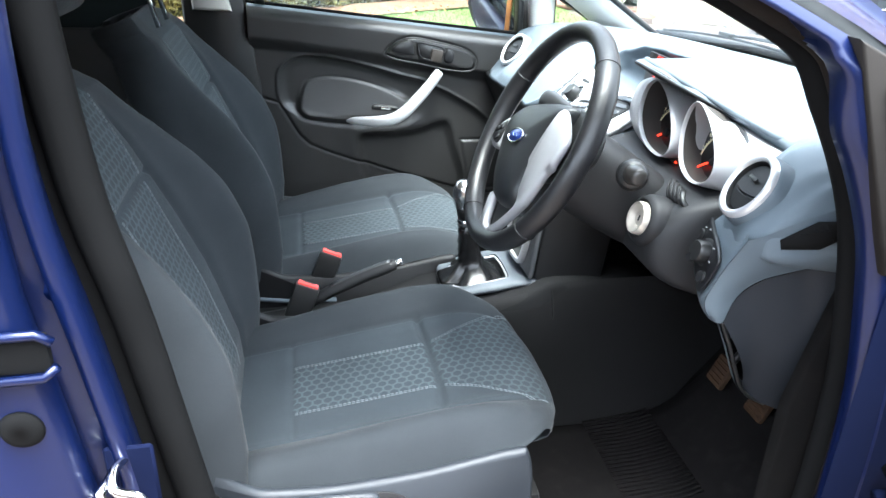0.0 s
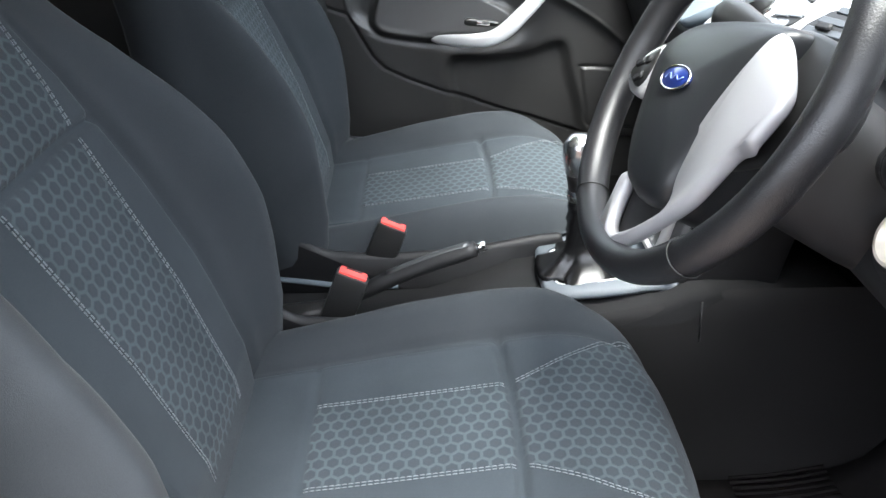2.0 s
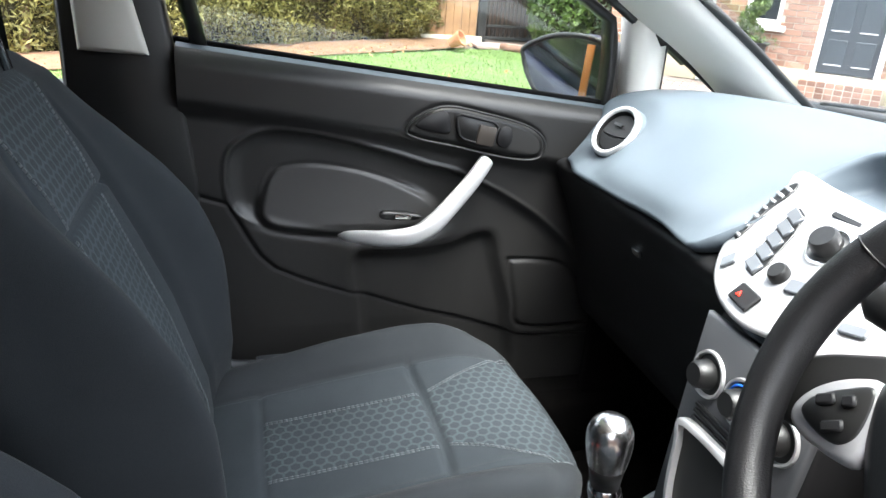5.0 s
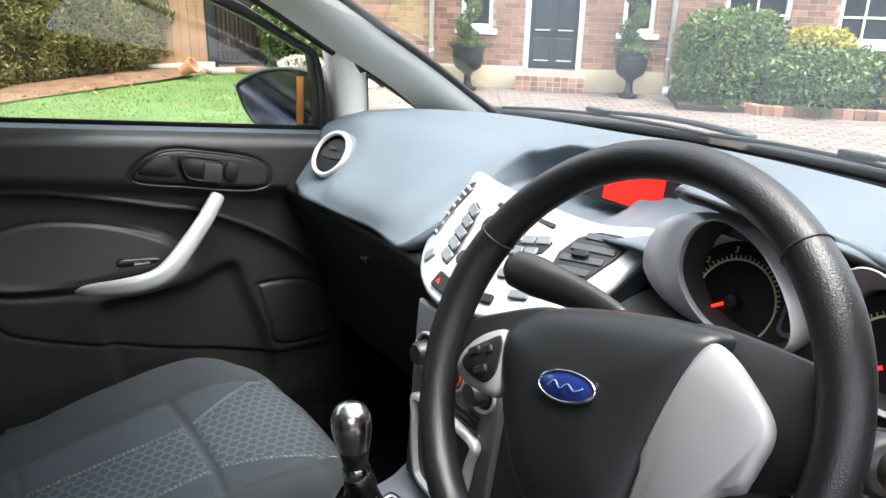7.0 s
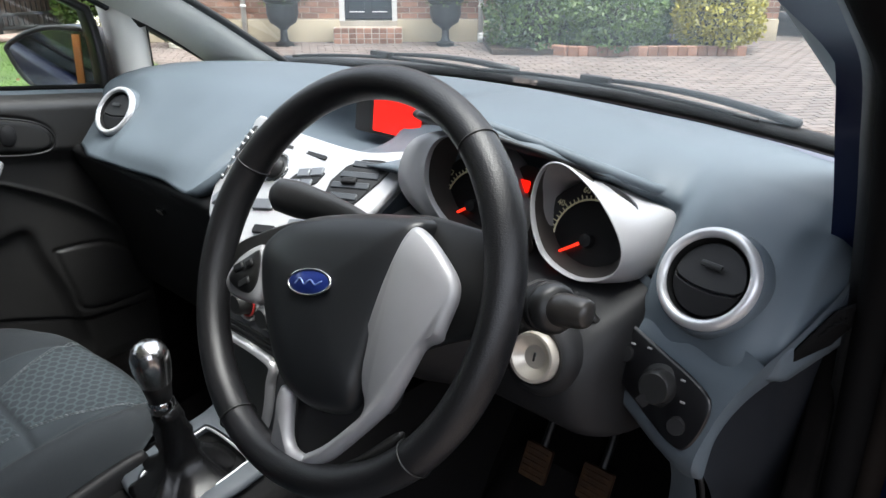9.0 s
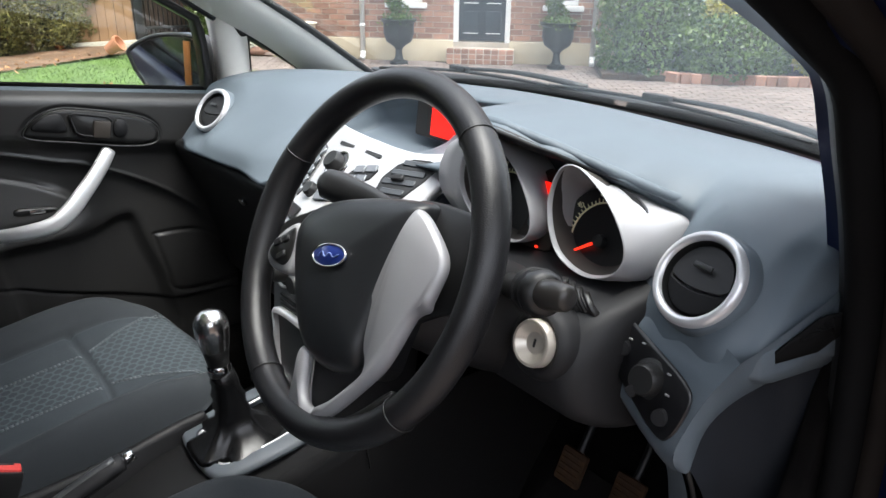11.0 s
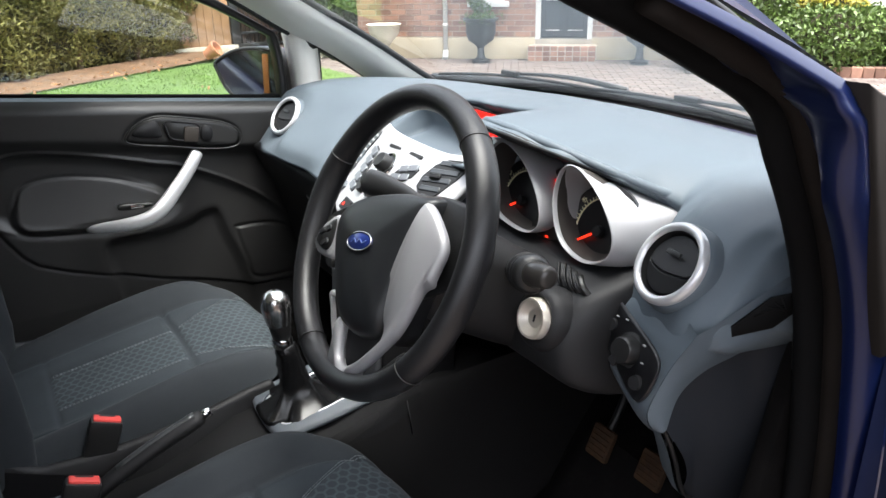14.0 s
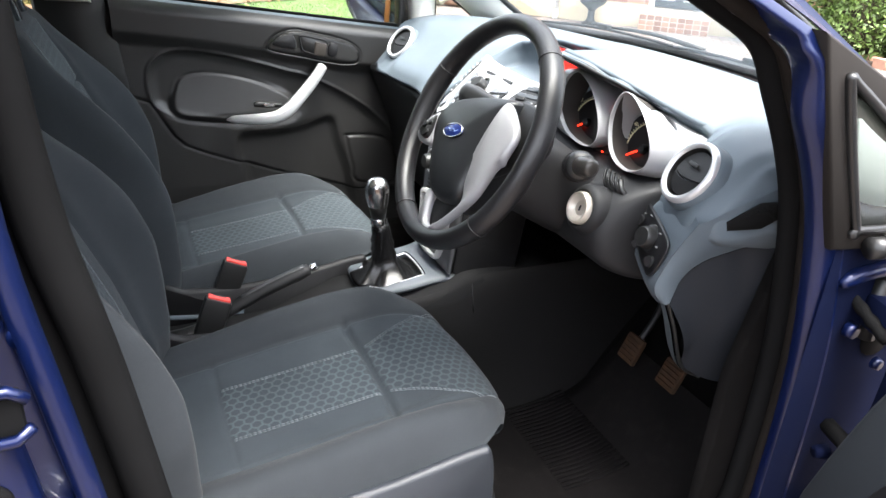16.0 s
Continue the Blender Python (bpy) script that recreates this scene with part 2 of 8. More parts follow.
def hazed(m, amount):
    """A pale film mixed into a pane, painting the haze of its reflections."""
    n, l = m.node_tree.nodes, m.node_tree.links
    out = n["Material Output"].inputs["Surface"]
    clean = out.links[0].from_socket
    film = n.new("ShaderNodeBsdfDiffuse")
    film.inputs[0].default_value = (0.62, 0.60, 0.58, 1)
    co, patch, fac = n.new("ShaderNodeTexCoord"), n.new("ShaderNodeTexNoise"), n.new("ShaderNodeMapRange")
    patch.inputs["Scale"].default_value, patch.inputs["Detail"].default_value = 3.0, 4
    l.new(co.outputs["Object"], patch.inputs["Vector"])
    l.new(patch.outputs["Fac"], fac.inputs["Value"])
    fac.inputs["From Min"].default_value, fac.inputs["From Max"].default_value = 0.3, 0.7
    fac.inputs["To Min"].default_value, fac.inputs["To Max"].default_value = amount * 0.6, amount * 1.4
    mix = n.new("ShaderNodeMixShader")
    l.new(fac.outputs[0], mix.inputs[0])
    l.new(clean, mix.inputs[1])
    l.new(film.outputs[0], mix.inputs[2])
    l.new(mix.outputs[0], out)
    return m


# Windscreen haze from the dash's reflection, put in as a pale film.
SCREEN = hazed(glass("hazy_windscreen_glass", (0.95, 0.98, 0.97)), 0.07)
TINTED = glass("tinted_side_glass", (0.84, 0.87, 0.85))
GAUGE = surface("black_dial_face", (0.006, 0.006, 0.007), 0.35, 0, 0.05, 9, 100, 0.0)
MIRROR = surface("mirror_glass", (0.6, 0.6, 0.61), 0.02, 1.0, 0.01, 5, 100, 0.0)
WHITE = surface("white_gloss_paint", (0.78, 0.78, 0.76), 0.35, 0, 0.05, 5, 200, 0.05)

# ---- outdoors ----
PAVE = surface("pink_grey_block_paving", (0.180, 0.146, 0.130), 0.85, 0, 0.15, 0.8, 90, 0.4, 0.003, dirt=(0.14, 0.12, 0.10, 0.5))
random_tint(PAVE, 0.86, 1.12, True)
PAVE_ONE = random_tint(surface("pink_grey_paver", (0.180, 0.146, 0.130), 0.85, 0, 0.15, 6, 90, 0.4, 0.003), 0.86, 1.12)
JOINT = surface("sandy_paving_joint", (0.135, 0.11, 0.095), 0.95, 0, 0.3, 0.9, 60, 0.5, 0.004)
TURF = surface("lawn_soil_and_turf", (0.088, 0.150, 0.034), 0.95, 0, 0.25, 1.3, 90, 0.8, 0.01)
BLADE = random_tint(surface("lawn_grass", (0.115, 0.195, 0.040), 0.7, 0, 0.25, 1.2, 40, 0.0), 0.85, 1.15, True)
HEDGE = random_tint(surface("olive_hedge_leaf", (0.165, 0.150, 0.042), 0.7, 0, 0.3, 1.5, 40, 0.0), 0.55, 1.5, True)
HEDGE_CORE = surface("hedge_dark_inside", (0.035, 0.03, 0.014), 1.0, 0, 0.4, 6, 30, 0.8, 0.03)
LEAF = random_tint(surface("green_shrub_leaf", (0.085, 0.135, 0.03), 0.5, 0, 0.25, 3, 40, 0.0), 0.5, 1.6, True)
YELLOW = random_tint(surface("variegated_yellow_leaf", (0.42, 0.38, 0.06), 0.5, 0, 0.25, 3, 40, 0.0), 0.5, 1.4, True)
CONIFER = random_tint(surface("grey_green_conifer", (0.10, 0.14, 0.085), 0.7, 0, 0.2, 2, 40, 0.0), 0.6, 1.4, True)
DEAD = random_tint(surface("fallen_brown_leaf", (0.33, 0.17, 0.08), 0.8, 0, 0.3, 9, 40, 0.0), 0.6, 1.4, True)
BARK = surface("brown_bark", (0.12, 0.075, 0.045), 0.9, 0, 0.3, 12, 80, 0.8, 0.01)
BRICKS = random_tint(surface("brown_red_brick", (0.30, 0.165, 0.115), 0.85, 0, 0.15, 9, 150, 0.4, 0.002), 0.6, 1.3, True)
BRICK_ONE = random_tint(surface("brown_red_single_brick", (0.30, 0.165, 0.115), 0.85, 0, 0.15, 9, 150, 0.4, 0.002), 0.6, 1.3)
MORTAR = surface("pale_mortar", (0.42, 0.37, 0.31), 0.95, 0, 0.15, 4, 120, 0.4, 0.002)
PLINTH = surface("cream_rendered_plinth", (0.50, 0.43, 0.31), 0.9, 0, 0.15, 2, 80, 0.3, 0.002)
DOORPAINT = surface("black_blue_door_paint", (0.025, 0.032, 0.042), 0.3, 0, 0.06, 3, 300, 0.05)
URN = surface("dark_cast_iron", (0.03, 0.033, 0.036), 0.5, 0.2, 0.2, 8, 100, 0.3, 0.001)
STONE = surface("white_cast_stone", (0.62, 0.58, 0.48), 0.85, 0, 0.15, 6, 90, 0.3, 0.002)
TERRA = surface("terracotta", (0.55, 0.24, 0.14), 0.8, 0, 0.15, 8, 100, 0.3, 0.002)
TIMBER = surface("brown_fence_timber", (0.33, 0.19, 0.10), 0.8, 0, 0.2, 5, 60, 0.5, 0.003)
WINDOWDARK = surface("dark_window_interior", (0.02, 0.024, 0.03), 0.1, 0, 0.2, 2, 50, 0.0)
ROOFTILE = surface("brown_roof_tile", (0.17, 0.10, 0.075), 0.85, 0, 0.2, 3, 60, 0.5, 0.01)

rng = np.random.default_rng(7)


def tufts(centres, sizes, spread=1.0, tall=0.0, normals=None):
    """Many small leaves: bent two-triangle blades at the given places."""
    c = np.asarray(centres, float)
    k = len(c)
    a = rng.normal(size=(k, 3))
    a[:, 2] += tall
    if normals is not None:
        a += np.asarray(normals) * 0.6
    a /= np.linalg.norm(a, axis=1)[:, None]
    b = np.cross(a, rng.normal(size=(k, 3)))
    b /= np.linalg.norm(b, axis=1)[:, None] + 1e-9
    s = np.asarray(sizes)[:, None] if np.ndim(sizes) else sizes
    v = np.stack([c - a * s, c + b * s * 0.45 * spread, c + a * s, c - b * s * 0.45 * spread], 1).reshape(-1, 3)
    f = np.arange(k * 4).reshape(-1, 4)
    me = bpy.data.meshes.new("leaves")
    me.vertices.add(len(v))
    me.vertices.foreach_set("co", v.ravel())
    me.loops.add(k * 4)
    me.loops.foreach_set("vertex_index", f.ravel())
    me.polygons.add(k)
    me.polygons.foreach_set("loop_start", np.arange(k) * 4)
    me.polygons.foreach_set("loop_total", np.full(k, 4))
    me.update()
    me.validate()
    return me


ground = part("ground", grid([[(x, y, GROUND - 0.012) for y in np.linspace(-300, 300, 9)] for x in np.linspace(-300, 300, 9)]), JOINT)
tagged(ground, "wide sandy ground under the paved drive", "ground", kind="structure")


def block_paving():
    """Herringbone-free running rows of blocks, laid on the ground up to the kerb."""
    L, W, gap = 0.20, 0.10, 0.006
    e, f = np.array((0.80, -0.60)), np.array((0.60, 0.80))
    cells = []
    for i in range(-40, 75):
        for j in range(-90, 130):
            c = np.array((3.4, 2.6)) + e * ((i + 0.5 * (j % 2)) * L) + f * (j * W)
            if not (1.9 < c[0] < 13 and -5 < c[1] < 11):
                continue
            if c[0] < 4.15 and c[1] > 1.6:
                continue
            s = (c[0] - 5.782) * -0.7055 + (c[1] - 8.19) * -0.7087
            if s < 0.05:
                continue
            if s < bed_depth(c):
                continue
            cells.append((c, j))
    cells.sort(key=lambda q: q[0][0] ** 2 + (q[0][1] - 1) ** 2)
    box = np.array([(-1, -1, 0), (1, -1, 0), (1, 1, 0), (-1, 1, 0), (-0.94, -0.88, 1), (0.94, -0.88, 1), (0.94, 0.88, 1), (-0.94, 0.88, 1)])
    faces = np.array([(4, 5, 6, 7), (0, 1, 5, 4), (1, 2, 6, 5), (2, 3, 7, 6), (3, 0, 4, 7)])
    H = 0.012

    def block(c, rise):
        q = box * np.array(((L - gap) / 2, (W - gap) / 2, H + rise))
        p = np.outer(q[:, 0], (*e, 0)) + np.outer(q[:, 1], (*f, 0)) + np.outer(q[:, 2], (0, 0, 1))
        return p + np.array((c[0], c[1], GROUND - 0.012))

    drive = thing("driveway", (6, 3, GROUND), "driveway of pink and grey weathered block paving", "driveway", kind="structure")
    one = mesh_of(block((0, 0), 0.0) - np.array((0, 0, GROUND - 0.012)), faces, False)
    one.materials.append(PAVE_ONE)
    near, rest = cells[:260], cells[260:]
    for c, _ in near:
        ob = part("paver", one, None, drive)
        ob.location = (c[0] - 6, c[1] - 3, -0.012 + rng.uniform(-0.001, 0.002))
    V, F = [], []
    for k, (c, _) in enumerate(rest):
        V.append(block(c, rng.uniform(-0.001, 0.003)))
        F.append(faces + 8 * k)
    ob = under(drive, "distant_paving", mesh_of(np.concatenate(V), np.concatenate(F), False), PAVE)
    ob["kind"] = "stuff"


def bed_depth(c):
    """How far the planted bed stands out before the house wall, by the place along it."""
    t = (c[0] - 5.782) * 0.7087 + (c[1] - 8.19) * -0.7055
    if t < 3.25:
        return 0.0
    return min(1.35, 0.35 + (t - 3.25) * 1.1) if t < 6.4 else -1.0


block_paving()

# lawn
LX, LY0 = 3.95, 1.75
xs, ys = np.linspace(-9, LX, 60), np.linspace(LY0, 12, 50)


def hedge_y(x):
    return 8.75 + 0.62 * x if x < 3.2 else 10.75


lawn_pts = [[(x, LY0 + (min(hedge_y(x) + 0.5, 10.3 if x > 2.6 else 99) - LY0) * v, GROUND + 0.012 + 0.02 * noise.noise((x * 0.6, v * 4, 0))) for v in np.linspace(0, 1, 40)] for x in xs]
lawn = part("lawn", grid(lawn_pts), TURF)
tagged(lawn, "mown green lawn with a few fallen leaves", "lawn", kind="structure")
k = 45000
gx = rng.uniform(-6, LX, k)
gy = LY0 + rng.uniform(0, 1, k) * (np.minimum(8.75 + 0.62 * gx, 10.3) - LY0)
gc = np.stack([gx, gy, np.full(k, GROUND + 0.03)], 1)
grass = part("grass", tufts(gc, rng.uniform(0.012, 0.022, k), 0.5, 1.6), BLADE)
tagged(grass, "short green grass blades on the lawn", "grass", kind="stuff")
k = 700
lx = rng.uniform(-5, 3.4, k)
ly = 8.75 + 0.62 * lx - np.abs(rng.normal(0, 0.35, k)) + 0.25
far = rng.uniform(size=k) < 0.12
ly = np.where(far, rng.uniform(3, 8, k), ly)
litter = part("fallen_leaves", tufts(np.stack([lx, ly, np.full(k, GROUND + 0.05)], 1), rng.uniform(0.02, 0.045, k), 1.4), DEAD)
tagged(litter, "dry brown leaves fallen along the hedge", "leaves", kind="stuff")
soil = part("soil_strip", grid([[(x, hedge_y(min(x, 3.19)) - 0.45 + 0.9 * v, GROUND + 0.04 + 0.05 * v) for v in np.linspace(0, 1, 5)] for x in np.linspace(-8, 3.2, 40)]), surface("leaf_strewn_soil", (0.16, 0.09, 0.05), 0.95, 0, 0.3, 6, 60, 0.8, 0.01))
tagged(soil, "strip of bare brown soil under the hedge", "soil", kind="structure")


def shrub(name, centre, size, count, leaf, mat, label, category, square=2.0, core=HEDGE_CORE, bare=0.0):
    """A shrub: short stems, a dark inside and a crown of single leaves with an uneven outline."""
    top = thing(name, (*centre[:2], GROUND), label, category)
    cz = centre[2] - GROUND
    k = count
    d = rng.normal(size=(k, 3))
    d /= np.linalg.norm(d, axis=1)[:, None]
    q = 1 / (np.sum(np.abs(d) ** square, axis=1) ** (1 / square))
    d = d * q[:, None]
    lump = np.array([noise.noise(Vector(v) * 2.3 + Vector(centre)) for v in d])
    lump2 = np.array([noise.noise(Vector(v) * 6.0 + Vector(centre)) for v in d])
    rad = (1 + 0.16 * lump + 0.10 * lump2) * rng.uniform(0.80, 1.03, k) ** 0.7
    p = d * rad[:, None] * np.array(size) + np.array((0, 0, cz))
    keep = p[:, 2] > 0.02 + bare
    part("crown", tufts(p[keep], rng.uniform(0.6, 1.3, keep.sum()) * leaf, 1.0, 0.0, d[keep]), mat, top)
    u = np.linspace(0, 2 * np.pi, 20, endpoint=False)
    rows = []
    for h in np.linspace(-0.97, 0.97, 11):
        r = (1 - abs(h) ** square) ** (1 / square)
        rows.append([(0.82 * size[0] * r * math.cos(a), 0.82 * size[1] * r * math.sin(a), max(0.03, cz + 0.82 * size[2] * h)) for a in u])
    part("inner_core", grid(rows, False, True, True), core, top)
    stems = [tube(spline([(0, 0, -0.02), (0.1 * size[0] * math.cos(a), 0.1 * size[1] * math.sin(a), cz * 0.5), (0.4 * size[0] * math.cos(a), 0.4 * size[1] * math.sin(a), cz)], 6), np.linspace(0.03, 0.01, 6), 6) for a in (0.3, 2.4, 4.4)]
    part("stem", join(*stems), BARK, top)
    return top


def hedge():
    top = thing("hedge", (0, 9.2, GROUND), "tall clipped olive-green conifer hedge along the lawn", "hedge")
    k = 150000
    hx = rng.uniform(-8.5, 3.1, k)
    hz = rng.uniform(0.0, 1.0, k) ** 0.9 * 2.5
    bulge = np.array([noise.noise((x * 0.9, z * 1.1, 3.0)) + 0.6 * noise.noise((x * 3.0, z * 3.0, 9.0)) for x, z in zip(hx, hz)])
    hy = 8.75 + 0.62 * hx + 0.30 - 0.28 * bulge + rng.uniform(0, 0.22, k) + 0.28 * np.exp(-hz / 0.18)
    p = np.stack([hx, hy - 9.2, hz], 1)
    part("hedge_leaves", tufts(p, rng.uniform(0.022, 0.055, k), 0.6, 0.5, np.tile((0.4, -0.8, 0.1), (k, 1))), HEDGE, top)["kind"] = "stuff"
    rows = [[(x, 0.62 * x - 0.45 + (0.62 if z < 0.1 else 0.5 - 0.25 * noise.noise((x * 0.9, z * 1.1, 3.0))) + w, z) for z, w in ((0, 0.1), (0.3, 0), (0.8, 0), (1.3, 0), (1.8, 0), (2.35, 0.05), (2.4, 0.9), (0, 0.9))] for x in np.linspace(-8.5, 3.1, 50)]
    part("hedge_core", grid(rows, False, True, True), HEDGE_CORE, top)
    for x in np.linspace(-8, 2.8, 14):
        under(top, "trunk", tube(spline([(x, hedge_y(x) + 0.5, GROUND - 0.02), (x + 0.05, hedge_y(x) + 0.55, 0.4), (x, hedge_y(x) + 0.7, 1.2)], 6), np.linspace(0.05, 0.02, 6), 6), BARK)


hedge()

# ---- house ----
FA, FE, FN = Vector((5.782, 8.19, GROUND)), Vector((0.7087, -0.7055, 0)), Vector((-0.7055, -0.7087, 0))
house = thing("house", tuple(FA), "brown-red brick house with white sash windows and a dark panelled door", "house")
house.rotation_euler = Euler((0, 0, math.atan2(FE.y, FE.x)))
S0, S1, EAVES = -1.3, 7.4, 4.9
HOLES = [(1.30, 2.08, 0.27, 2.40), (0.42, 0.86, 0.78, 2.0), (2.58, 2.99, 0.78, 2.0), (3.85, 4.66, 0.74, 2.0), (5.22, 6.2, 0.74, 2.0),
         (0.3, 1.0, 3.1, 4.3), (1.35, 2.05, 3.1, 4.3), (2.5, 3.1, 3.1, 4.3), (3.85, 4.66, 3.1, 4.3), (5.22, 6.2, 3.1, 4.3)]


def house_wall():
    xs = sorted({S0, S1, *[v for h in HOLES for v in h[:2]]})
    zs = sorted({0.0, EAVES, *[v for h in HOLES for v in h[2:]]})
    bm = bmesh.new()
    for xa, xb in zip(xs, xs[1:]):
        for za, zb in zip(zs, zs[1:]):
            if any(h[0] <= xa and xb <= h[1] and h[2] <= za and zb <= h[3] for h in HOLES):
                continue
            q = [bm.verts.new((x, 0.0, z)) for x, z in ((xa, za), (xb, za), (xb, zb), (xa, zb))]
            bm.faces.new(q)
    bmesh.ops.remove_doubles(bm, verts=bm.verts, dist=1e-4)
    r = bmesh.ops.extrude_face_region(bm, geom=list(bm.faces))
    for v in r["geom"]:
        if isinstance(v, bmesh.types.BMVert):
            v.co.y += 0.26
    bmesh.ops.recalc_face_normals(bm, faces=bm.faces)
    return bm


wall = part("wall", house_wall(), MORTAR, house, "brown-red brickwork with pale mortar joints")
part("side_wall", placed(rbox(0.26, 5.0, EAVES, 0), pose(S0 + 0.13, 2.77, EAVES / 2)), BRICKS, house)
part("side_wall", placed(rbox(0.26, 5.0, EAVES, 0), pose(S1 - 0.13, 2.77, EAVES / 2)), BRICKS, house)
part("back_wall", placed(rbox(S1 - S0, 0.26, EAVES, 0), pose((S0 + S1) / 2, 5.4, EAVES / 2)), BRICKS, house)
part("roof", grid([[(x, y, z) for y, z in ((-0.4, EAVES - 0.1), (2.65, EAVES + 2.2), (5.9, EAVES - 0.1), (5.9, EAVES - 0.25), (2.65, EAVES + 2.05), (-0.4, EAVES - 0.25))] for x in (S0 - 0.3, S1 + 0.3)], False, True, True), ROOFTILE, house)


def brickwork():
    """Stretcher courses proud of the mortar; those round the door are pieces of their own."""
    L, H, D = 0.215, 0.065, 0.006
    box = np.array([(-1, 0, -1), (1, 0, -1), (1, 0, 1), (-1, 0, 1), (-0.97, -1, -0.92), (0.97, -1, -0.92), (0.97, -1, 0.92), (-0.97, -1, 0.92)])
    faces = np.array([(4, 5, 6, 7), (0, 1, 5, 4), (1, 2, 6, 5), (2, 3, 7, 6), (3, 0, 4, 7)])
    cells = []
    for j in range(int(EAVES / 0.075)):
        z = 0.0375 + j * 0.075
        for i in range(-8, 36):
            x = (i + 0.5 * (j % 2)) * 0.225
            a, b = max(x - L / 2, S0), min(x + L / 2, S1)
            for h in HOLES:
                if h[2] - 0.03 < z < h[3] + 0.03:
                    if a < h[0] < b:
                        b = h[0] if h[0] - a > b - h[1] else b
                    if a < h[1] < b:
                        a = h[1]
                    if a >= h[0] and b <= h[1] + 1e-6:
                        b = a
            if b - a > 0.04 and z > 0.30:
                cells.append(((a + b) / 2, z, (b - a) / 2))
    one = mesh_of(box * np.array((L / 2, D, H / 2)), faces, False)
    one.materials.append(BRICK_ONE)
    V, F, near = [], [], 0
    for x, z, w in cells:
        if near < 280 and 0.9 < x < 3.2 and z < 1.75 and abs(w - L / 2) < 1e-4:
            ob = part("brick", one, None, wall)
            ob.location = (x, -rng.uniform(0, 0.002), z)
            near += 1
        else:
            V.append(box * np.array((w, D, H / 2)) + np.array((x, -rng.uniform(0, 0.002), z)))
            F.append(faces + 8 * (len(V) - 1))
    part("distant_brickwork", mesh_of(np.concatenate(V), np.concatenate(F), False), BRICKS, wall)["kind"] = "stuff"


def sash(h, panes):
    """A white sash window with glazing bars, sill and dark glass."""
    w, t = h[1] - h[0], h[3] - h[2]
    win = part("window", slab(np.array([(h[0], h[2]), (h[1], h[2]), (h[1], h[3]), (h[0], h[3])]), 0.06, 0.004, offset(ccw([(h[0], h[2]), (h[1], h[2]), (h[1], h[3]), (h[0], h[3])]), 0.06)), WHITE, house)
    win.data.transform(Matrix(((1, 0, 0, 0), (0, 0, 1, 0.05), (0, 1, 0, 0), (0, 0, 0, 1))))
    cols, rows = panes
    for i in range(1, cols):
        part("glazing_bar", placed(rbox(0.028, 0.03, t - 0.1, 0.004, 1), pose(h[0] + w * i / cols, 0.08, (h[2] + h[3]) / 2)), WHITE, win)
    for j in range(1, rows):
        part("glazing_bar", placed(rbox(w - 0.1, 0.03, 0.05 if j * 2 == rows else 0.028, 0.004, 1), pose((h[0] + h[1]) / 2, 0.081, h[2] + t * j / rows)), WHITE, win)
    part("pane", placed(rbox(w - 0.11, 0.006, t - 0.11, 0), pose((h[0] + h[1]) / 2, 0.10, (h[2] + h[3]) / 2)), WINDOWDARK, win)
    part("sill", placed(rbox(w + 0.14, 0.16, 0.07, 0.008), pose((h[0] + h[1]) / 2, 0.0, h[2] - 0.036)), WHITE, win)


for h, panes in zip(HOLES[1:], [(1, 2), (1, 2), (2, 4), (3, 4)] + [(2, 4)] * 5):
    sash(h, panes)
# front door with moulded panels, frame and step
d0, d1, dz, dt = HOLES[0]
fd = part("front_door", placed(rbox(d1 - d0 - 0.10, 0.05, dt - dz - 0.07, 0.004), pose((d0 + d1) / 2, 0.10, (dz + dt) / 2 - 0.02)), DOORPAINT, house, "black-blue panelled door with brass knob")
for zc, hh in ((dz + 0.26, 0.3), (dz + 0.72, 0.42), (dz + 1.2, 0.3), (dz + 1.65, 0.42)):
    for xc in (d0 + 0.235, d1 - 0.235):
        part("panel", placed(slab(rounded(0.22, hh, 0.01), 0.014, 0.005), Matrix(((1, 0, 0, xc), (0, 0, -1, 0.078), (0, 1, 0, zc), (0, 0, 0, 1)))), DOORPAINT, fd)
    for xc in (d0 + 0.235, d1 - 0.235):
        part("panel_moulding", placed(rbox(0.20, 0.008, 0.012, 0.002, 1), pose(xc, 0.060, zc - hh / 2 + 0.005)), WHITE, fd)
part("door_knob", placed(mesh_of(*revolve([(0.0, 0.05), (0.025, 0.045), (0.03, 0.03), (0.015, 0.012), (0.02, 0.0)], 16)), Matrix(((1, 0, 0, (d0 + d1) / 2), (0, 0, -1, 0.075), (0, 1, 0, dz + 0.95), (0, 0, 0, 1)))), CHROME, fd)
for x in (d0 + 0.03, d1 - 0.03):
    part("door_frame", placed(rbox(0.075, 0.11, dt - dz, 0.006), pose(x, 0.05, (dz + dt) / 2)), WHITE, house)
part("door_frame", placed(rbox(d1 - d0, 0.11, 0.07, 0.006), pose((d0 + d1) / 2, 0.049, dt - 0.035)), WHITE, house)
step_top = part("door_step", placed(rbox(0.92, 0.30, 0.20, 0.006), pose(1.69, -0.13, 0.10)), MORTAR, house, "low red-brown brick door step")
for j in range(3):
    for i in range(9):
        part("brick", placed(rbox(0.092, 0.10, 0.060, 0.004, 1), pose(1.69 + (i - 4) * 0.102, -0.234 + 0.001 * ((i + j) % 2), 0.036 + 0.068 * j)), BRICK_ONE, step_top)
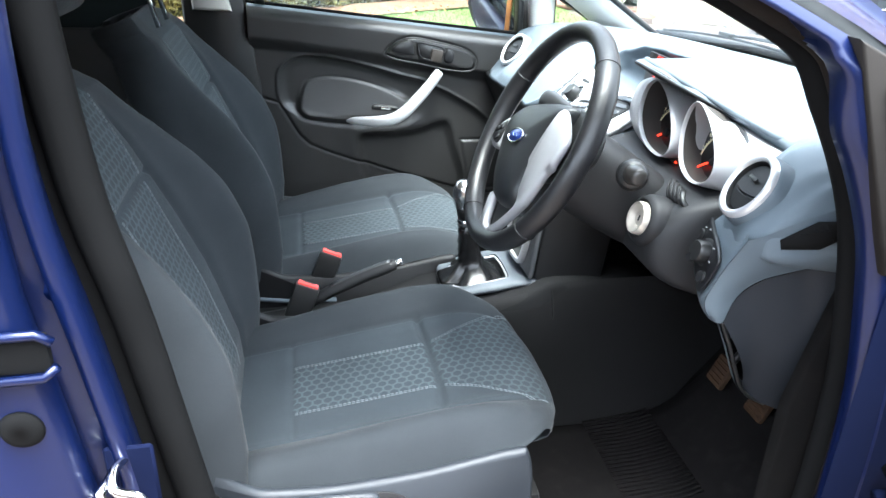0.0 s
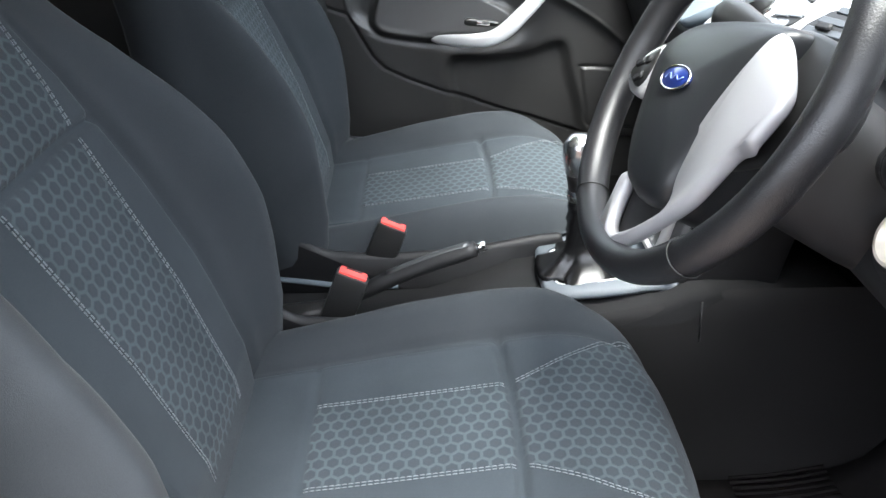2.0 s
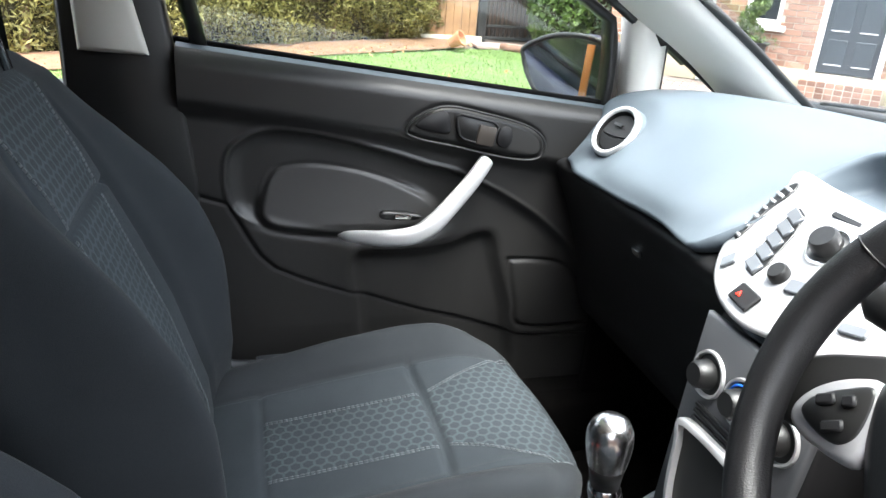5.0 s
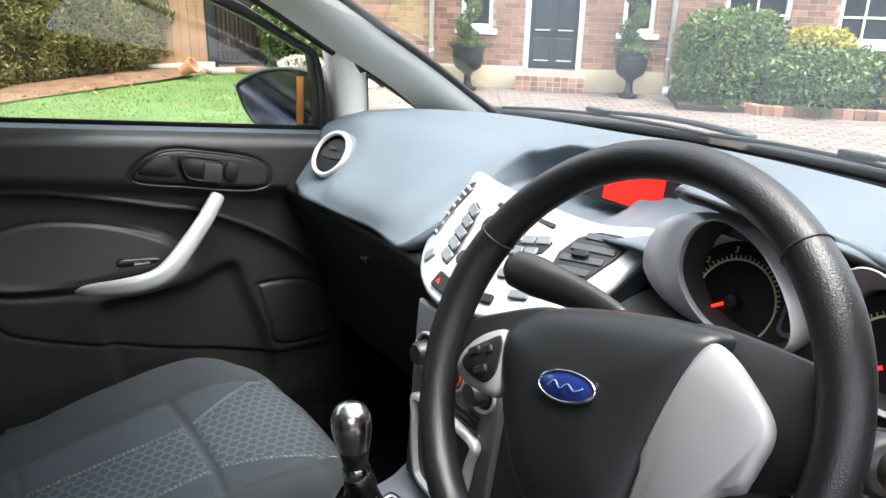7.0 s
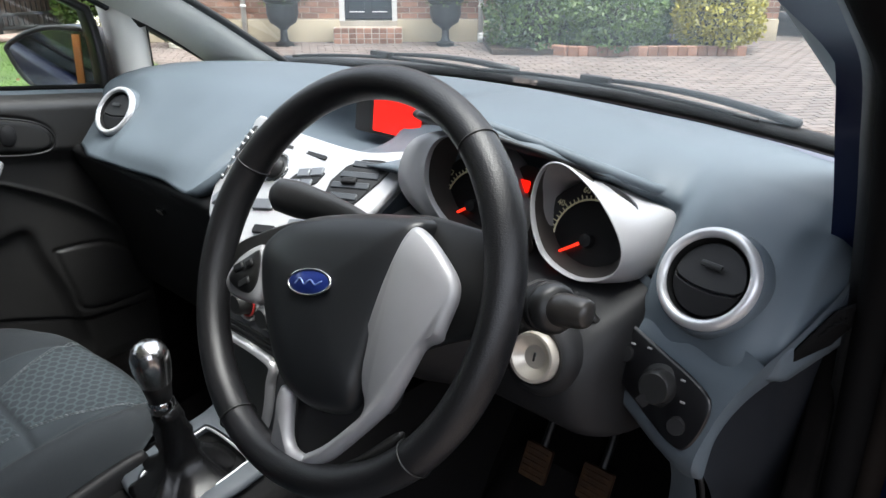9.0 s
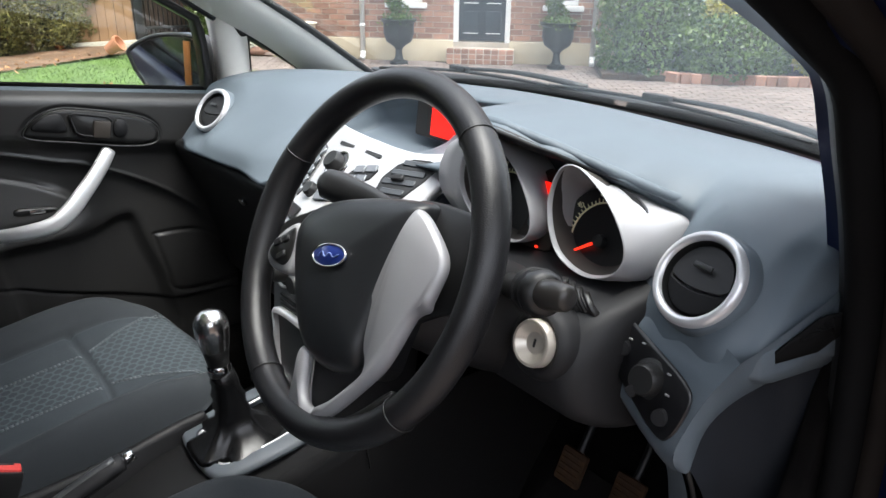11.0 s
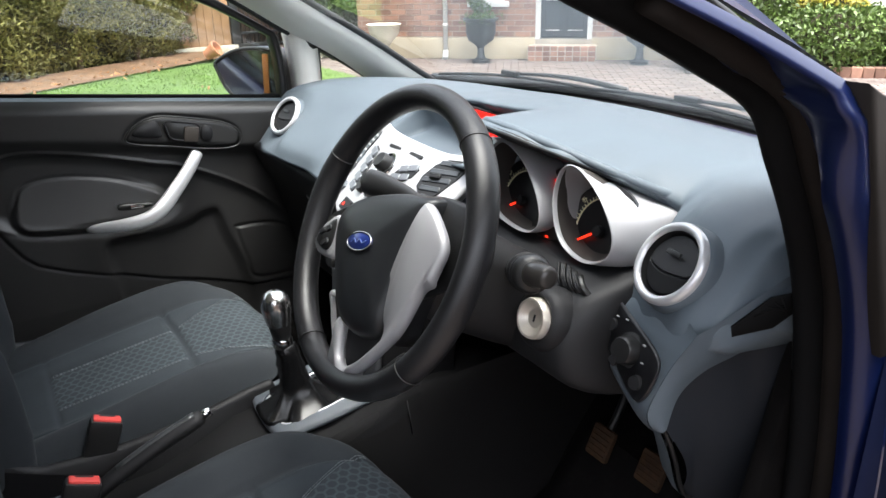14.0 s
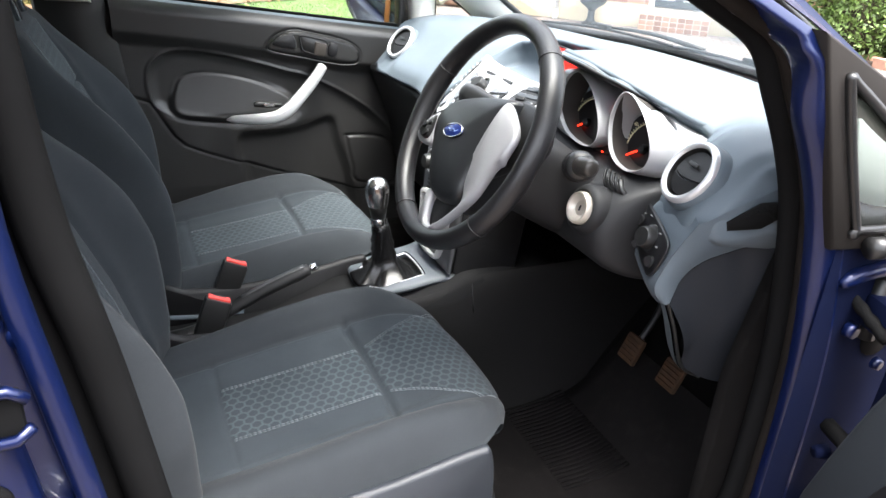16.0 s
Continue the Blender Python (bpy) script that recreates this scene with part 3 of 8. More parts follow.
part("plinth", join(placed(rbox(1.30 - S0, 0.05, 0.29, 0.01), pose((S0 + 1.30) / 2, -0.0255, 0.145)), placed(rbox(S1 - 2.08, 0.05, 0.29, 0.01), pose((S1 + 2.08) / 2, -0.0255, 0.145))), PLINTH, house)


def downpipe(s):
    pipe = part("downpipe", tube([(s, -0.075, 0.02), (s, -0.075, EAVES)], 0.034, 12), WHITE, house)
    for z in (0.45, 1.6, 2.8, 4.0):
        part("bracket", placed(mesh_of(*revolve([(0.036, 0), (0.043, 0.004), (0.043, 0.036), (0.036, 0.04)], 12)), pose(s, -0.075, z)), WHITE, pipe)
    part("shoe", tube(spline([(s, -0.075, 0.12), (s, -0.08, 0.06), (s, -0.13, 0.02)], 6), 0.04, 12), WHITE, pipe)


downpipe(0.03)
downpipe(3.22)


def at_wall(s, out, z=0.0):
    p = FA + FE * s + FN * out
    return (p.x, p.y, GROUND + z)


def urn(s, out):
    top = thing("planter_urn", at_wall(s, out), "dark cast-iron urn planter with a clipped spiral bush", "planter", "urns by the door")
    prof = [(0.0, 0), (0.12, 0), (0.12, 0.04), (0.07, 0.06), (0.05, 0.10), (0.045, 0.20), (0.08, 0.24), (0.17, 0.30), (0.205, 0.40), (0.205, 0.54), (0.235, 0.56), (0.245, 0.59), (0.19, 0.59), (0.18, 0.50), (0.0, 0.50)]
    part("bowl", edge_smooth(mesh_of(*revolve(prof, 28)), 40), URN, top)
    part("base", placed(rbox(0.28, 0.28, 0.05, 0.006), pose(0, 0, -0.024)), URN, top)
    part("stem", tube(spline([(0, 0, 0.48), (0.03, 0.02, 0.8), (-0.02, 0, 1.1), (0, 0, 1.5)], 8), 0.014, 6), BARK, top)
    pts, nor = [], []
    for k in range(5200):
        t = rng.uniform()
        ang = t * 4.6 * np.pi
        c = np.array((0.085 * math.cos(ang), 0.085 * math.sin(ang), 0.66 + 1.05 * t))
        d = rng.normal(size=3)
        d /= np.linalg.norm(d)
        pts.append(c + d * (0.11 - 0.05 * t) * rng.uniform(0.75, 1.05))
        nor.append(d)
    part("spiral_bush", tufts(np.array(pts), rng.uniform(0.012, 0.026, len(pts)), 1.0, 0, np.array(nor)), LEAF, top)
    k = 500
    part("trailing_foliage", tufts(np.stack([rng.normal(0, 0.10, k), rng.normal(0, 0.10, k), rng.uniform(0.52, 0.66, k)], 1), rng.uniform(0.015, 0.03, k)), LEAF, top)
    return top


urn(0.60, 0.42)
urn(2.72, 0.42)
# bed with clipped shrubs
shrub("bush", at_wall(3.85, 0.75, 0.55), (0.58, 0.5, 0.56), 9000, 0.036, LEAF, "clipped green evergreen bush before the house wall", "bush", 4.0)
shrub("bush", at_wall(4.95, 0.80, 0.36), (0.75, 0.5, 0.38), 8000, 0.036, LEAF, "low clipped dark green bush before the house wall", "bush", 4.0)
shrub("yellow_bush", at_wall(4.9, 0.45, 0.68), (0.45, 0.35, 0.26), 4500, 0.036, YELLOW, "yellow variegated clipped shrub before the house wall", "bush", 3.0)
shrub("yellow_bush", at_wall(6.15, 0.95, 0.48), (0.55, 0.5, 0.5), 8000, 0.036, YELLOW, "large yellow variegated shrub at the end of the bed", "bush", 3.0)

# ---- car shell ----  (x to the car's nose, y to its left, z up)
car = thing("car_body", (0, 0, GROUND), "dark blue small five-door car body with its front door open", "car")
XZ_L = Matrix(((1, 0, 0, 0), (0, 0, 1, 0), (0, 1, 0, 0), (0, 0, 0, 1)))  # outline x, z; thickness to +y


def side_plate(poly, y0, thick, bevel=0.004, hole=None):
    """An upright plate from an outline in x, z, from y0 towards the car's left."""
    me = slab(poly, thick, bevel, hole)
    me.transform(XZ_L)
    me.flip_normals()
    me.transform(Matrix.Translation((0, y0, 0)))
    return edge_smooth(me, 50)


def arc(points, n=24):
    return [tuple(p) for p in spline(points, n)]


# floor, sills, bulkhead
fl = [[(x, y, z) for x, z in ((-1.3, 0.28), (-0.35, 0.27), (-0.3, 0.24), (0.55, 0.24), (0.75, 0.27), (0.98, 0.52), (1.02, 0.95))] for y in np.linspace(-0.70, 0.70, 9)]
under(car, "floor_carpet", grid(fl), CARPET, "black floor carpet")
tun = [[(x, y, z) for x, y, z in ((x, -0.13, 0.24), (x, -0.115, h - 0.05), (x, -0.09, h), (x, 0.09, h), (x, 0.115, h - 0.05), (x, 0.13, 0.24))] for x, h in ((-1.2, 0.40), (-0.3, 0.43), (0.3, 0.45), (0.6, 0.50), (1.0, 0.60))]
under(car, "centre_tunnel", grid(tun), CARPET)
for s in (-1, 1):
    sill = [[(x, s * y, z) for y, z in ((0.64, 0.22), (0.65, 0.36), (0.68, 0.385), (0.74, 0.38), (0.77, 0.34), (0.79, 0.20), (0.72, 0.12))] for x in np.linspace(-1.0, 0.72, 8)]
    under(car, "sill", grid(sill, False, True, True), BLUE if s < 0 else CARPET)
for s in (-1, 1):
    under(car, "kick_panel", side_plate([(0.60, 0.24), (1.03, 0.24), (1.03, 0.97), (0.66, 0.97), (0.60, 0.70)], 0.672 if s > 0 else -0.696, 0.024, 0.004), CARPET)
under(car, "bulkhead", placed(rbox(0.02, 1.40, 0.72, 0.004), pose(1.03, 0, 0.62)), CARPET)
# roof skin and headliner
roof = [[(x, y, z - 0.05 * (abs(y) / 0.6) ** 2.5) for y in np.linspace(-0.62, 0.62, 15)] for x, z in arc([(0.22, 1.41), (0.0, 1.455), (-0.5, 1.475), (-1.1, 1.44), (-1.5, 1.36)], 14)]
under(car, "roof", grid(roof), BLUE)
under(car, "headliner", grid([[(x, y * 0.98, z - 0.03) for x, y, z in r] for r in roof if r[0][0] < 0.11]), BEIGE)
for s in (-1, 1):
    rail = [[(x, s * y, z) for y, z in ((0.60, zr), (0.66, zr - 0.004), (0.715, zf + 0.012), (0.735, zf))] for x, zr, zf in ((0.20, 1.345, 1.335), (0.10, 1.385, 1.368), (-0.1, 1.415, 1.392), (-0.5, 1.418, 1.40), (-1.1, 1.385, 1.37), (-1.5, 1.30, 1.29))]
    under(car, "cant_rail", grid([[(x, y, z - 0.02) for x, y, z in r] for r in rail]), BEIGE)
    under(car, "roof_side", grid([[(x, y * 1.03, z + 0.012) for x, y, z in r] for r in rail]), BLUE)
# front pillars


def pillar_sheet(poly_lo, poly_hi, y_lo, y_hi, n=10):
    """A curved trim sheet between two lines in x, z, leaning from y_lo to y_hi."""
    a, b = spline(poly_lo, 26), spline(poly_hi, 26)
    rows = []
    for t in np.linspace(0, 1, n):
        bow = math.sin(math.pi * t)
        rows.append([(p[0] * (1 - t) + q[0] * t, y_lo[0] * (1 - t) + y_hi[0] * t - (y_lo[1] * bow), p[1] * (1 - t) + q[1] * t) for p, q in zip(a, b)])
    return rows


for s in (1, -1):
    if s > 0:
        low = [(0.05, 1.40), (0.30, 1.315), (0.447, 1.249), (0.60, 1.155), (0.69, 1.105), (0.76, 1.06), (0.835, 1.003), (0.86, 0.97)]
    else:
        low = [(0.0, 1.41), (0.20, 1.34), (0.33, 1.295), (0.50, 1.222), (0.62, 1.155), (0.72, 1.10), (0.84, 1.030), (0.88, 0.99)]
    high = [(0.16, 1.44), (0.37, 1.36), (0.53, 1.275), (0.70, 1.175), (0.80, 1.115), (0.90, 1.05), (1.00, 0.985), (1.04, 0.95)]
    rows = pillar_sheet(low, high, (s * 0.722, s * 0.025), (s * 0.640, 0))
    rows = [[(x, y - s * 0.075 * max(0, z - 1.0) / 0.45, z) for x, y, z in r] for r in rows]
    pil = under(car, "front_pillar", grid(rows), BEIGE if s > 0 else BLACK, "light grey trimmed windscreen pillar" if s > 0 else "black windscreen pillar trim")
    outer = [[(x + 0.012, y + s * (0.055 if i < 7 else 0.03), z + 0.012) for x, y, z in r] for i, r in enumerate(rows)]
    under(car, "pillar_skin", grid(outer), BLUE)
    edge = [rows[-1][i] for i in range(26)]
    under(car, "windscreen_seal", tube(np.array(edge) + np.array((0.004, 0, 0.004)), 0.008, 8), BLACK)
    edge = [(x, y + s * 0.03, z + 0.004) for x, y, z in rows[0]]
    if s > 0:
        under(car, "pillar_edge", tube(edge[:18], 0.010, 8), BLACK)
# divider legs and quarter lights
def divider(s, rear, front, y, mat):
    a, b = spline(rear, 14), spline(front, 14)
    rows = [[(p[0], s * y, p[1]) for p in a], [(p[0] * 0.7 + q[0] * 0.3, s * (y - 0.018), p[1]) for p, q in zip(a, b)], [(p[0] * 0.3 + q[0] * 0.7, s * (y - 0.018), q[1]) for p, q in zip(a, b)], [(q[0], s * y, q[1]) for q in b], [(q[0], s * (y + 0.05), q[1]) for q in b], [(p[0], s * (y + 0.05), p[1]) for p in a]]
    return grid(rows, True, False)


under(car, "quarter_pillar", divider(1, [(0.628, 0.93), (0.628, 1.0), (0.622, 1.08), (0.612, 1.15)], [(0.690, 0.93), (0.690, 1.0), (0.69, 1.06), (0.688, 1.105)], 0.722, BEIGE), BEIGE)
under(car, "quarter_seal", tube(spline([(0.692, 0.73, 1.0), (0.691, 0.728, 1.098), (0.705, 0.728, 1.098), (0.829, 0.728, 1.015), (0.832, 0.728, 0.995)], 30), 0.006, 8), BLACK)
qg = under(car, "quarter_window", side_plate([(0.68, 0.97), (0.68, 1.11), (0.70, 1.11), (0.845, 1.005), (0.845, 0.97)], 0.735, 0.005, 0.001), GLASS)
qg.visible_shadow = False
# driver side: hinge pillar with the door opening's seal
# Inner paint: less gloss, and its blue darkened for shade around the door.
INNER_BLUE_SHADED = surface("blue_inner_paint_shaded", (0.002, 0.004, 0.018), 0.85, 0, 0.1, 5, 600, 0.05, spec=0.08)
SEAL_LINE = spline([(-0.2, 1.415), (0.10, 1.365), (0.30, 1.286), (0.40, 1.240), (0.468, 1.200), (0.508, 1.141), (0.552, 1.07), (0.588, 0.99), (0.615, 0.88), (0.632, 0.78), (0.640, 0.64), (0.640, 0.36)], 64)
rows = []
for x, z in SEAL_LINE:
    k = min(1.0, max(0.0, (1.25 - z) / 0.12))
    qx = 0.462 + (1.227 - z) * 0.436 if z > 0.966 else 0.576 + (0.966 - z) * 0.06
    qx = max(qx, x + 0.012)
    lean = 0.45 * max(0.0, z - 1.20)
    qx = min(qx, x + 0.03) if z > 1.2 else qx
    rows.append([(px, y + lean, pz) for px, y, pz in ([(x + 0.060, -0.66, z), (x + 0.055, -0.715, z), (x + 0.030 * k, -0.745, z), (qx - 0.040 * k, -0.775, z), (qx - 0.034 * k, -0.793, z), (qx - 0.015, -0.801, z), (qx, -0.802, z), (qx + 0.02, -0.798, z)])])
under(car, "hinge_pillar", grid(rows), BLUE, "dark blue painted door hinge pillar")
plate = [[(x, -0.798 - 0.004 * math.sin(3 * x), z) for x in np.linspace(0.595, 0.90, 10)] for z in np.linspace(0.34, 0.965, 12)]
under(car, "hinge_plate", grid(plate), INNER_BLUE_SHADED)
band = [[(x + d, y, z) for y, d in ((-0.682, 0.06), (-0.688, 0.024), (-0.70, 0.016), (-0.72, 0.03))] for x, z in SEAL_LINE]
under(car, "pillar_inner_edge", grid(band), BLACK)
seal = [(x, -0.715, z) for x, z in arc([(-0.15, 1.44), (0.10, 1.375), (0.30, 1.296), (0.40, 1.252), (0.482, 1.208), (0.525, 1.146), (0.570, 1.072), (0.606, 0.99), (0.633, 0.88), (0.650, 0.78), (0.658, 0.64), (0.650, 0.46), (0.60, 0.40), (0.40, 0.392), (0.0, 0.392), (-0.12, 0.40), (-0.17, 0.46), (-0.205, 0.655), (-0.244, 0.919), (-0.272, 1.07), (-0.285, 1.246), (-0.28, 1.36), (-0.20, 1.43)], 120)]
under(car, "door_seal", tube(seal, 0.017, 10, True, 1.25), RUBBER, "black rubber door opening seal")
front_edge = [(x + 0.002, y - 0.027, z) for x, y, z in seal if x > 0.28 and z > 0.45]
under(car, "seal_lip", tube(front_edge, 0.0135, 8), surface("worn_brown_black_seal_cloth", (0.012, 0.0095, 0.008), 0.8, 0, 0.25, 20, 500, 0.2, 0.0006, spec=0.15))
SASH = surface("dark_matt_window_surround", (0.014, 0.012, 0.0105), 0.75, 0, 0.1, 9, 600, 0.1, spec=0.2)
qf = [(0.472, 1.228), (0.580, 0.966), (0.88, 0.935), (0.86, 1.03), (0.70, 1.125)]
under(car, "quarter_frame", side_plate(qf, -0.808, 0.03, 0.004), SASH)
q2 = spline([(0.526, 1.165), (0.541, 1.168), (0.686, 1.075), (0.786, 1.005), (0.786, 0.985), (0.614, 0.992), (0.603, 1.0)], 50, True)
under(car, "quarter_seal", tube([(x, -0.811, z) for x, z in q2], 0.006, 6, True), BLACK)
under(car, "quarter_glass", side_plate(q2, -0.810, 0.003, 0.001), surface("dark_quarter_glass", (0.015, 0.017, 0.013), 0.25, 0, 0.05, 8, 100, 0.0, spec=0.3))
under(car, "belt_moulding", tube(spline([(0.640, -0.826, 0.976), (0.66, -0.83, 0.973), (0.80, -0.832, 0.952), (0.98, -0.828, 0.928)], 16), 0.0155, 12, flat=0.8), CHROME, "bright chrome belt moulding")
under(car, "moulding_cap", tube([(0.622, -0.825, 0.972), (0.65, -0.83, 0.972)], 0.0145, 10), BLACK)
for z in (0.52, 0.84):
    under(car, "hinge_bolt", placed(mesh_of(*revolve([(0, 0.012), (0.010, 0.012), (0.012, 0.0), (0, 0)], 8)), frame_of((0.66, -0.806, z), (1, 0, 0), (0, 0, 1))), BLUE)
under(car, "hinge_rib", tube(spline([(0.619, -0.806, 0.913), (0.643, -0.806, 0.922), (0.677, -0.806, 0.925), (0.722, -0.806, 0.926)], 14), np.interp(np.linspace(0, 1, 14), [0, 0.2, 0.8, 1], [0.006, 0.011, 0.011, 0.007]), 10), BLUE, "pressed blue rib above the door hinge")
under(car, "hinge_pocket", side_plate(soften([(0.691, 0.92), (0.75, 0.911), (0.78, 0.85), (0.759, 0.778), (0.705, 0.784), (0.699, 0.861)], 2), -0.8045, 0.006, 0.002), RUBBER)
for at in [(0.74, -0.812, 0.851), (0.732, -0.812, 0.775)]:
    under(car, "hinge_bolt", placed(mesh_of(*revolve([(0, 0.010), (0.008, 0.010), (0.010, 0.0), (0, 0)], 8)), frame_of(at, (1, 0, 0), (0, 0, 1))), BLUE)
# Pale pane on the dark quarter glass: the reflection there, set as plain colour.
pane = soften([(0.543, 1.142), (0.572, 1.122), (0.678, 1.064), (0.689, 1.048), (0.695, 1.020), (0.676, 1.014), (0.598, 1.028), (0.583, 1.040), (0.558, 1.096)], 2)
under(car, "quarter_window", side_plate(pane, -0.8145, 0.004, 0.001), surface("painted_quarter_reflection", (0.14, 0.16, 0.145), 0.35, 0, 0.05, 8, 100, 0.0, spec=0.2), "small pale pane painted as the reflection on the quarter window")
# rear pillar of the front door, driver side, with striker, and the rear door behind it
bp = arc([(-0.29, 1.44), (-0.306, 1.246), (-0.300, 1.07), (-0.276, 0.919), (-0.240, 0.655), (-0.205, 0.46), (-0.15, 0.36)], 26) + [(-0.40, 0.30)] + arc([(-0.42, 0.5), (-0.43, 0.9), (-0.42, 1.2), (-0.40, 1.44)], 8)
under(car, "centre_pillar", side_plate(bp, -0.765, 0.05, 0.01), BLUE, "dark blue painted centre pillar")
under(car, "centre_pillar_trim", side_plate([(x + 0.012, z) for x, z in bp], -0.706, 0.034, 0.008), RUBBER)
pl = [(-0.30, 1.42), (-0.322, 1.2), (-0.316, 1.0), (-0.30, 0.86), (-0.285, 0.72), (-0.27, 0.52), (-0.24, 0.34), (-1.05, 0.34), (-1.1, 0.9), (-1.15, 0.98), (-1.0, 1.02), (-0.42, 1.0), (-0.40, 1.42)]
under(car, "rear_door", side_plate(pl, -0.815, 0.04, 0.012), BLUE, "closed dark blue rear door")
under(car, "pillar_flange", tube(spline([(-0.296, -0.77, 1.3), (-0.30, -0.772, 1.1), (-0.278, -0.775, 0.92), (-0.262, -0.778, 0.80), (-0.245, -0.778, 0.62), (-0.22, -0.775, 0.42)], 24), 0.012, 8), BLUE)
SK_Y, SK_Z = -0.014, 0.052
stk = under(car, "door_striker", tube([(x, y + SK_Y, z + SK_Z) for x, y, z in spline([(-0.258, -0.766, 0.742), (-0.264, -0.796, 0.750), (-0.260, -0.816, 0.742), (-0.238, -0.820, 0.735), (-0.229, -0.816, 0.712), (-0.236, -0.808, 0.695), (-0.251, -0.79, 0.690), (-0.256, -0.766, 0.692)], 30)], 0.0052, 8), CHROME, "bright steel door striker loop")
under(stk, "striker_bar", tube([(-0.272, -0.768 + SK_Y, 0.728 + SK_Z), (-0.276, -0.812 + SK_Y, 0.735 + SK_Z), (-0.272, -0.818 + SK_Y, 0.700 + SK_Z)], 0.0055, 8), CHROME)
under(stk, "striker_plate", placed(rbox(0.05, 0.006, 0.085, 0.003, 1), pose(-0.254, -0.770 + SK_Y, 0.718 + SK_Z)), INNER_BLUE_SHADED)
for z in (0.974, 0.928):
    under(car, "latch_slot_edge", tube([(-0.36, -0.822, z - 0.002), (-0.302, -0.822, z), (-0.290, -0.820, z - 0.010 if z > 0.95 else z + 0.010)], 0.005, 6), BLUE)
under(car, "latch_slot", placed(rbox(0.07, 0.01, 0.040, 0.004), pose(-0.330, -0.814, 0.951)), RUBBER)
under(car, "rubber_plug", placed(mesh_of(*revolve([(0, 0.006), (0.012, 0.006), (0.019, 0.003), (0.021, 0.0), (0, 0)], 20)), frame_of((-0.335, -0.816, 0.868), (1, 0, 0), (0, 0, 1))), RUBBER, "black rubber plug")
under(car, "hinge_bolt", placed(mesh_of(*revolve([(0, 0.012), (0.010, 0.012), (0.012, 0.0), (0, 0)], 12)), frame_of((-0.292, -0.770, 0.995), (1, 0, 0), (0, 0, 1))), BLUE)
# left centre pillar and rear door
bl = [(-0.36, 1.42), (-0.36, 0.35), (-0.17, 0.35), (-0.165, 0.85), (-0.19, 1.05), (-0.215, 1.2), (-0.25, 1.42)]
under(car, "centre_pillar", side_plate(bl, 0.715, 0.06, 0.008), BLACK)
under(car, "centre_pillar_trim", side_plate([(-0.345, 1.40), (-0.33, 1.06), (-0.228, 1.055), (-0.262, 1.20), (-0.295, 1.40)], 0.695, 0.025, 0.008), BEIGE)
under(car, "rear_door", side_plate([(-1.15, 0.34), (-0.36, 0.34), (-0.36, 1.0), (-1.15, 1.02)], 0.72, 0.09, 0.02), [BLUE])
under(car, "rear_door_trim", side_plate([(-1.1, 0.36), (-0.37, 0.36), (-0.37, 1.01), (-1.1, 1.02)], 0.69, 0.025, 0.008), DOORTRIM)
# windscreen, cowl, wipers
ws = []
for v in np.linspace(0, 1, 12):
    row = []
    for y in np.linspace(-1, 1, 21):
        yy = y * (0.70 - 0.10 * v)
        xb, zb = 1.16 - 0.30 * yy * yy, 1.000 - 0.02 * yy * yy
        xt, zt = 0.26 - 0.22 * yy * yy, 1.405 - 0.09 * yy * yy
        row.append((xb + (xt - xb) * v, yy, zb + (zt - zb) * v + 0.035 * math.sin(math.pi * v)))
    ws.append(row)
wsg = grid(ws)
under(car, "windscreen", wsg, SCREEN, "clear laminated windscreen")
under(car, "windscreen_seal", tube([(1.165 - 0.30 * y * y, y, 1.010 - 0.02 * y * y) for y in np.linspace(-0.70, 0.70, 40)], 0.017, 8, flat=0.8), BLACK)
cw = [[(1.17 - 0.30 * y * y + d, y, 0.995 - 0.02 * y * y - h) for d, h in ((0, 0), (0.06, 0.02), (0.12, 0.015), (0.17, 0.03))] for y in np.linspace(-0.72, 0.72, 24)]
under(car, "cowl_panel", grid(cw), BLACK)


def wiper(y0, y1):
    """A wiper: arm from its pivot, blade with spine and rubber, lying at the foot of the glass."""
    def on(y, d, up):
        return np.array((1.175 - 0.30 * y * y - d, y, 1.000 - 0.02 * y * y + d * 0.42 + up))
    w = under(car, "wiper", tube([on(y, 0.03 + 0.03 * math.sin(math.pi * (y - y0) / (y1 - y0)), 0.012) for y in np.linspace(y0, y1, 14)], 0.0042, 6), BLACK, "black wiper blade lying at the foot of the windscreen")
    under(w, "wiper_arm", tube([on(y, 0.01 + 0.03 * t, 0.024 + 0.008 * math.sin(math.pi * t)) for t, y in zip(np.linspace(0, 1, 10), np.linspace(y0 - 0.06, (y0 + y1) / 2, 10))], np.linspace(0.008, 0.0042, 10), 6), BLACK)
    mid = on((y0 + y1) / 2, 0.055, 0.02)
    under(w, "wiper_clip", placed(rbox(0.018, 0.060, 0.014, 0.005), Matrix.Translation(mid)), BLACK)


wiper(0.16, 0.66)
wiper(-0.42, 0.20)
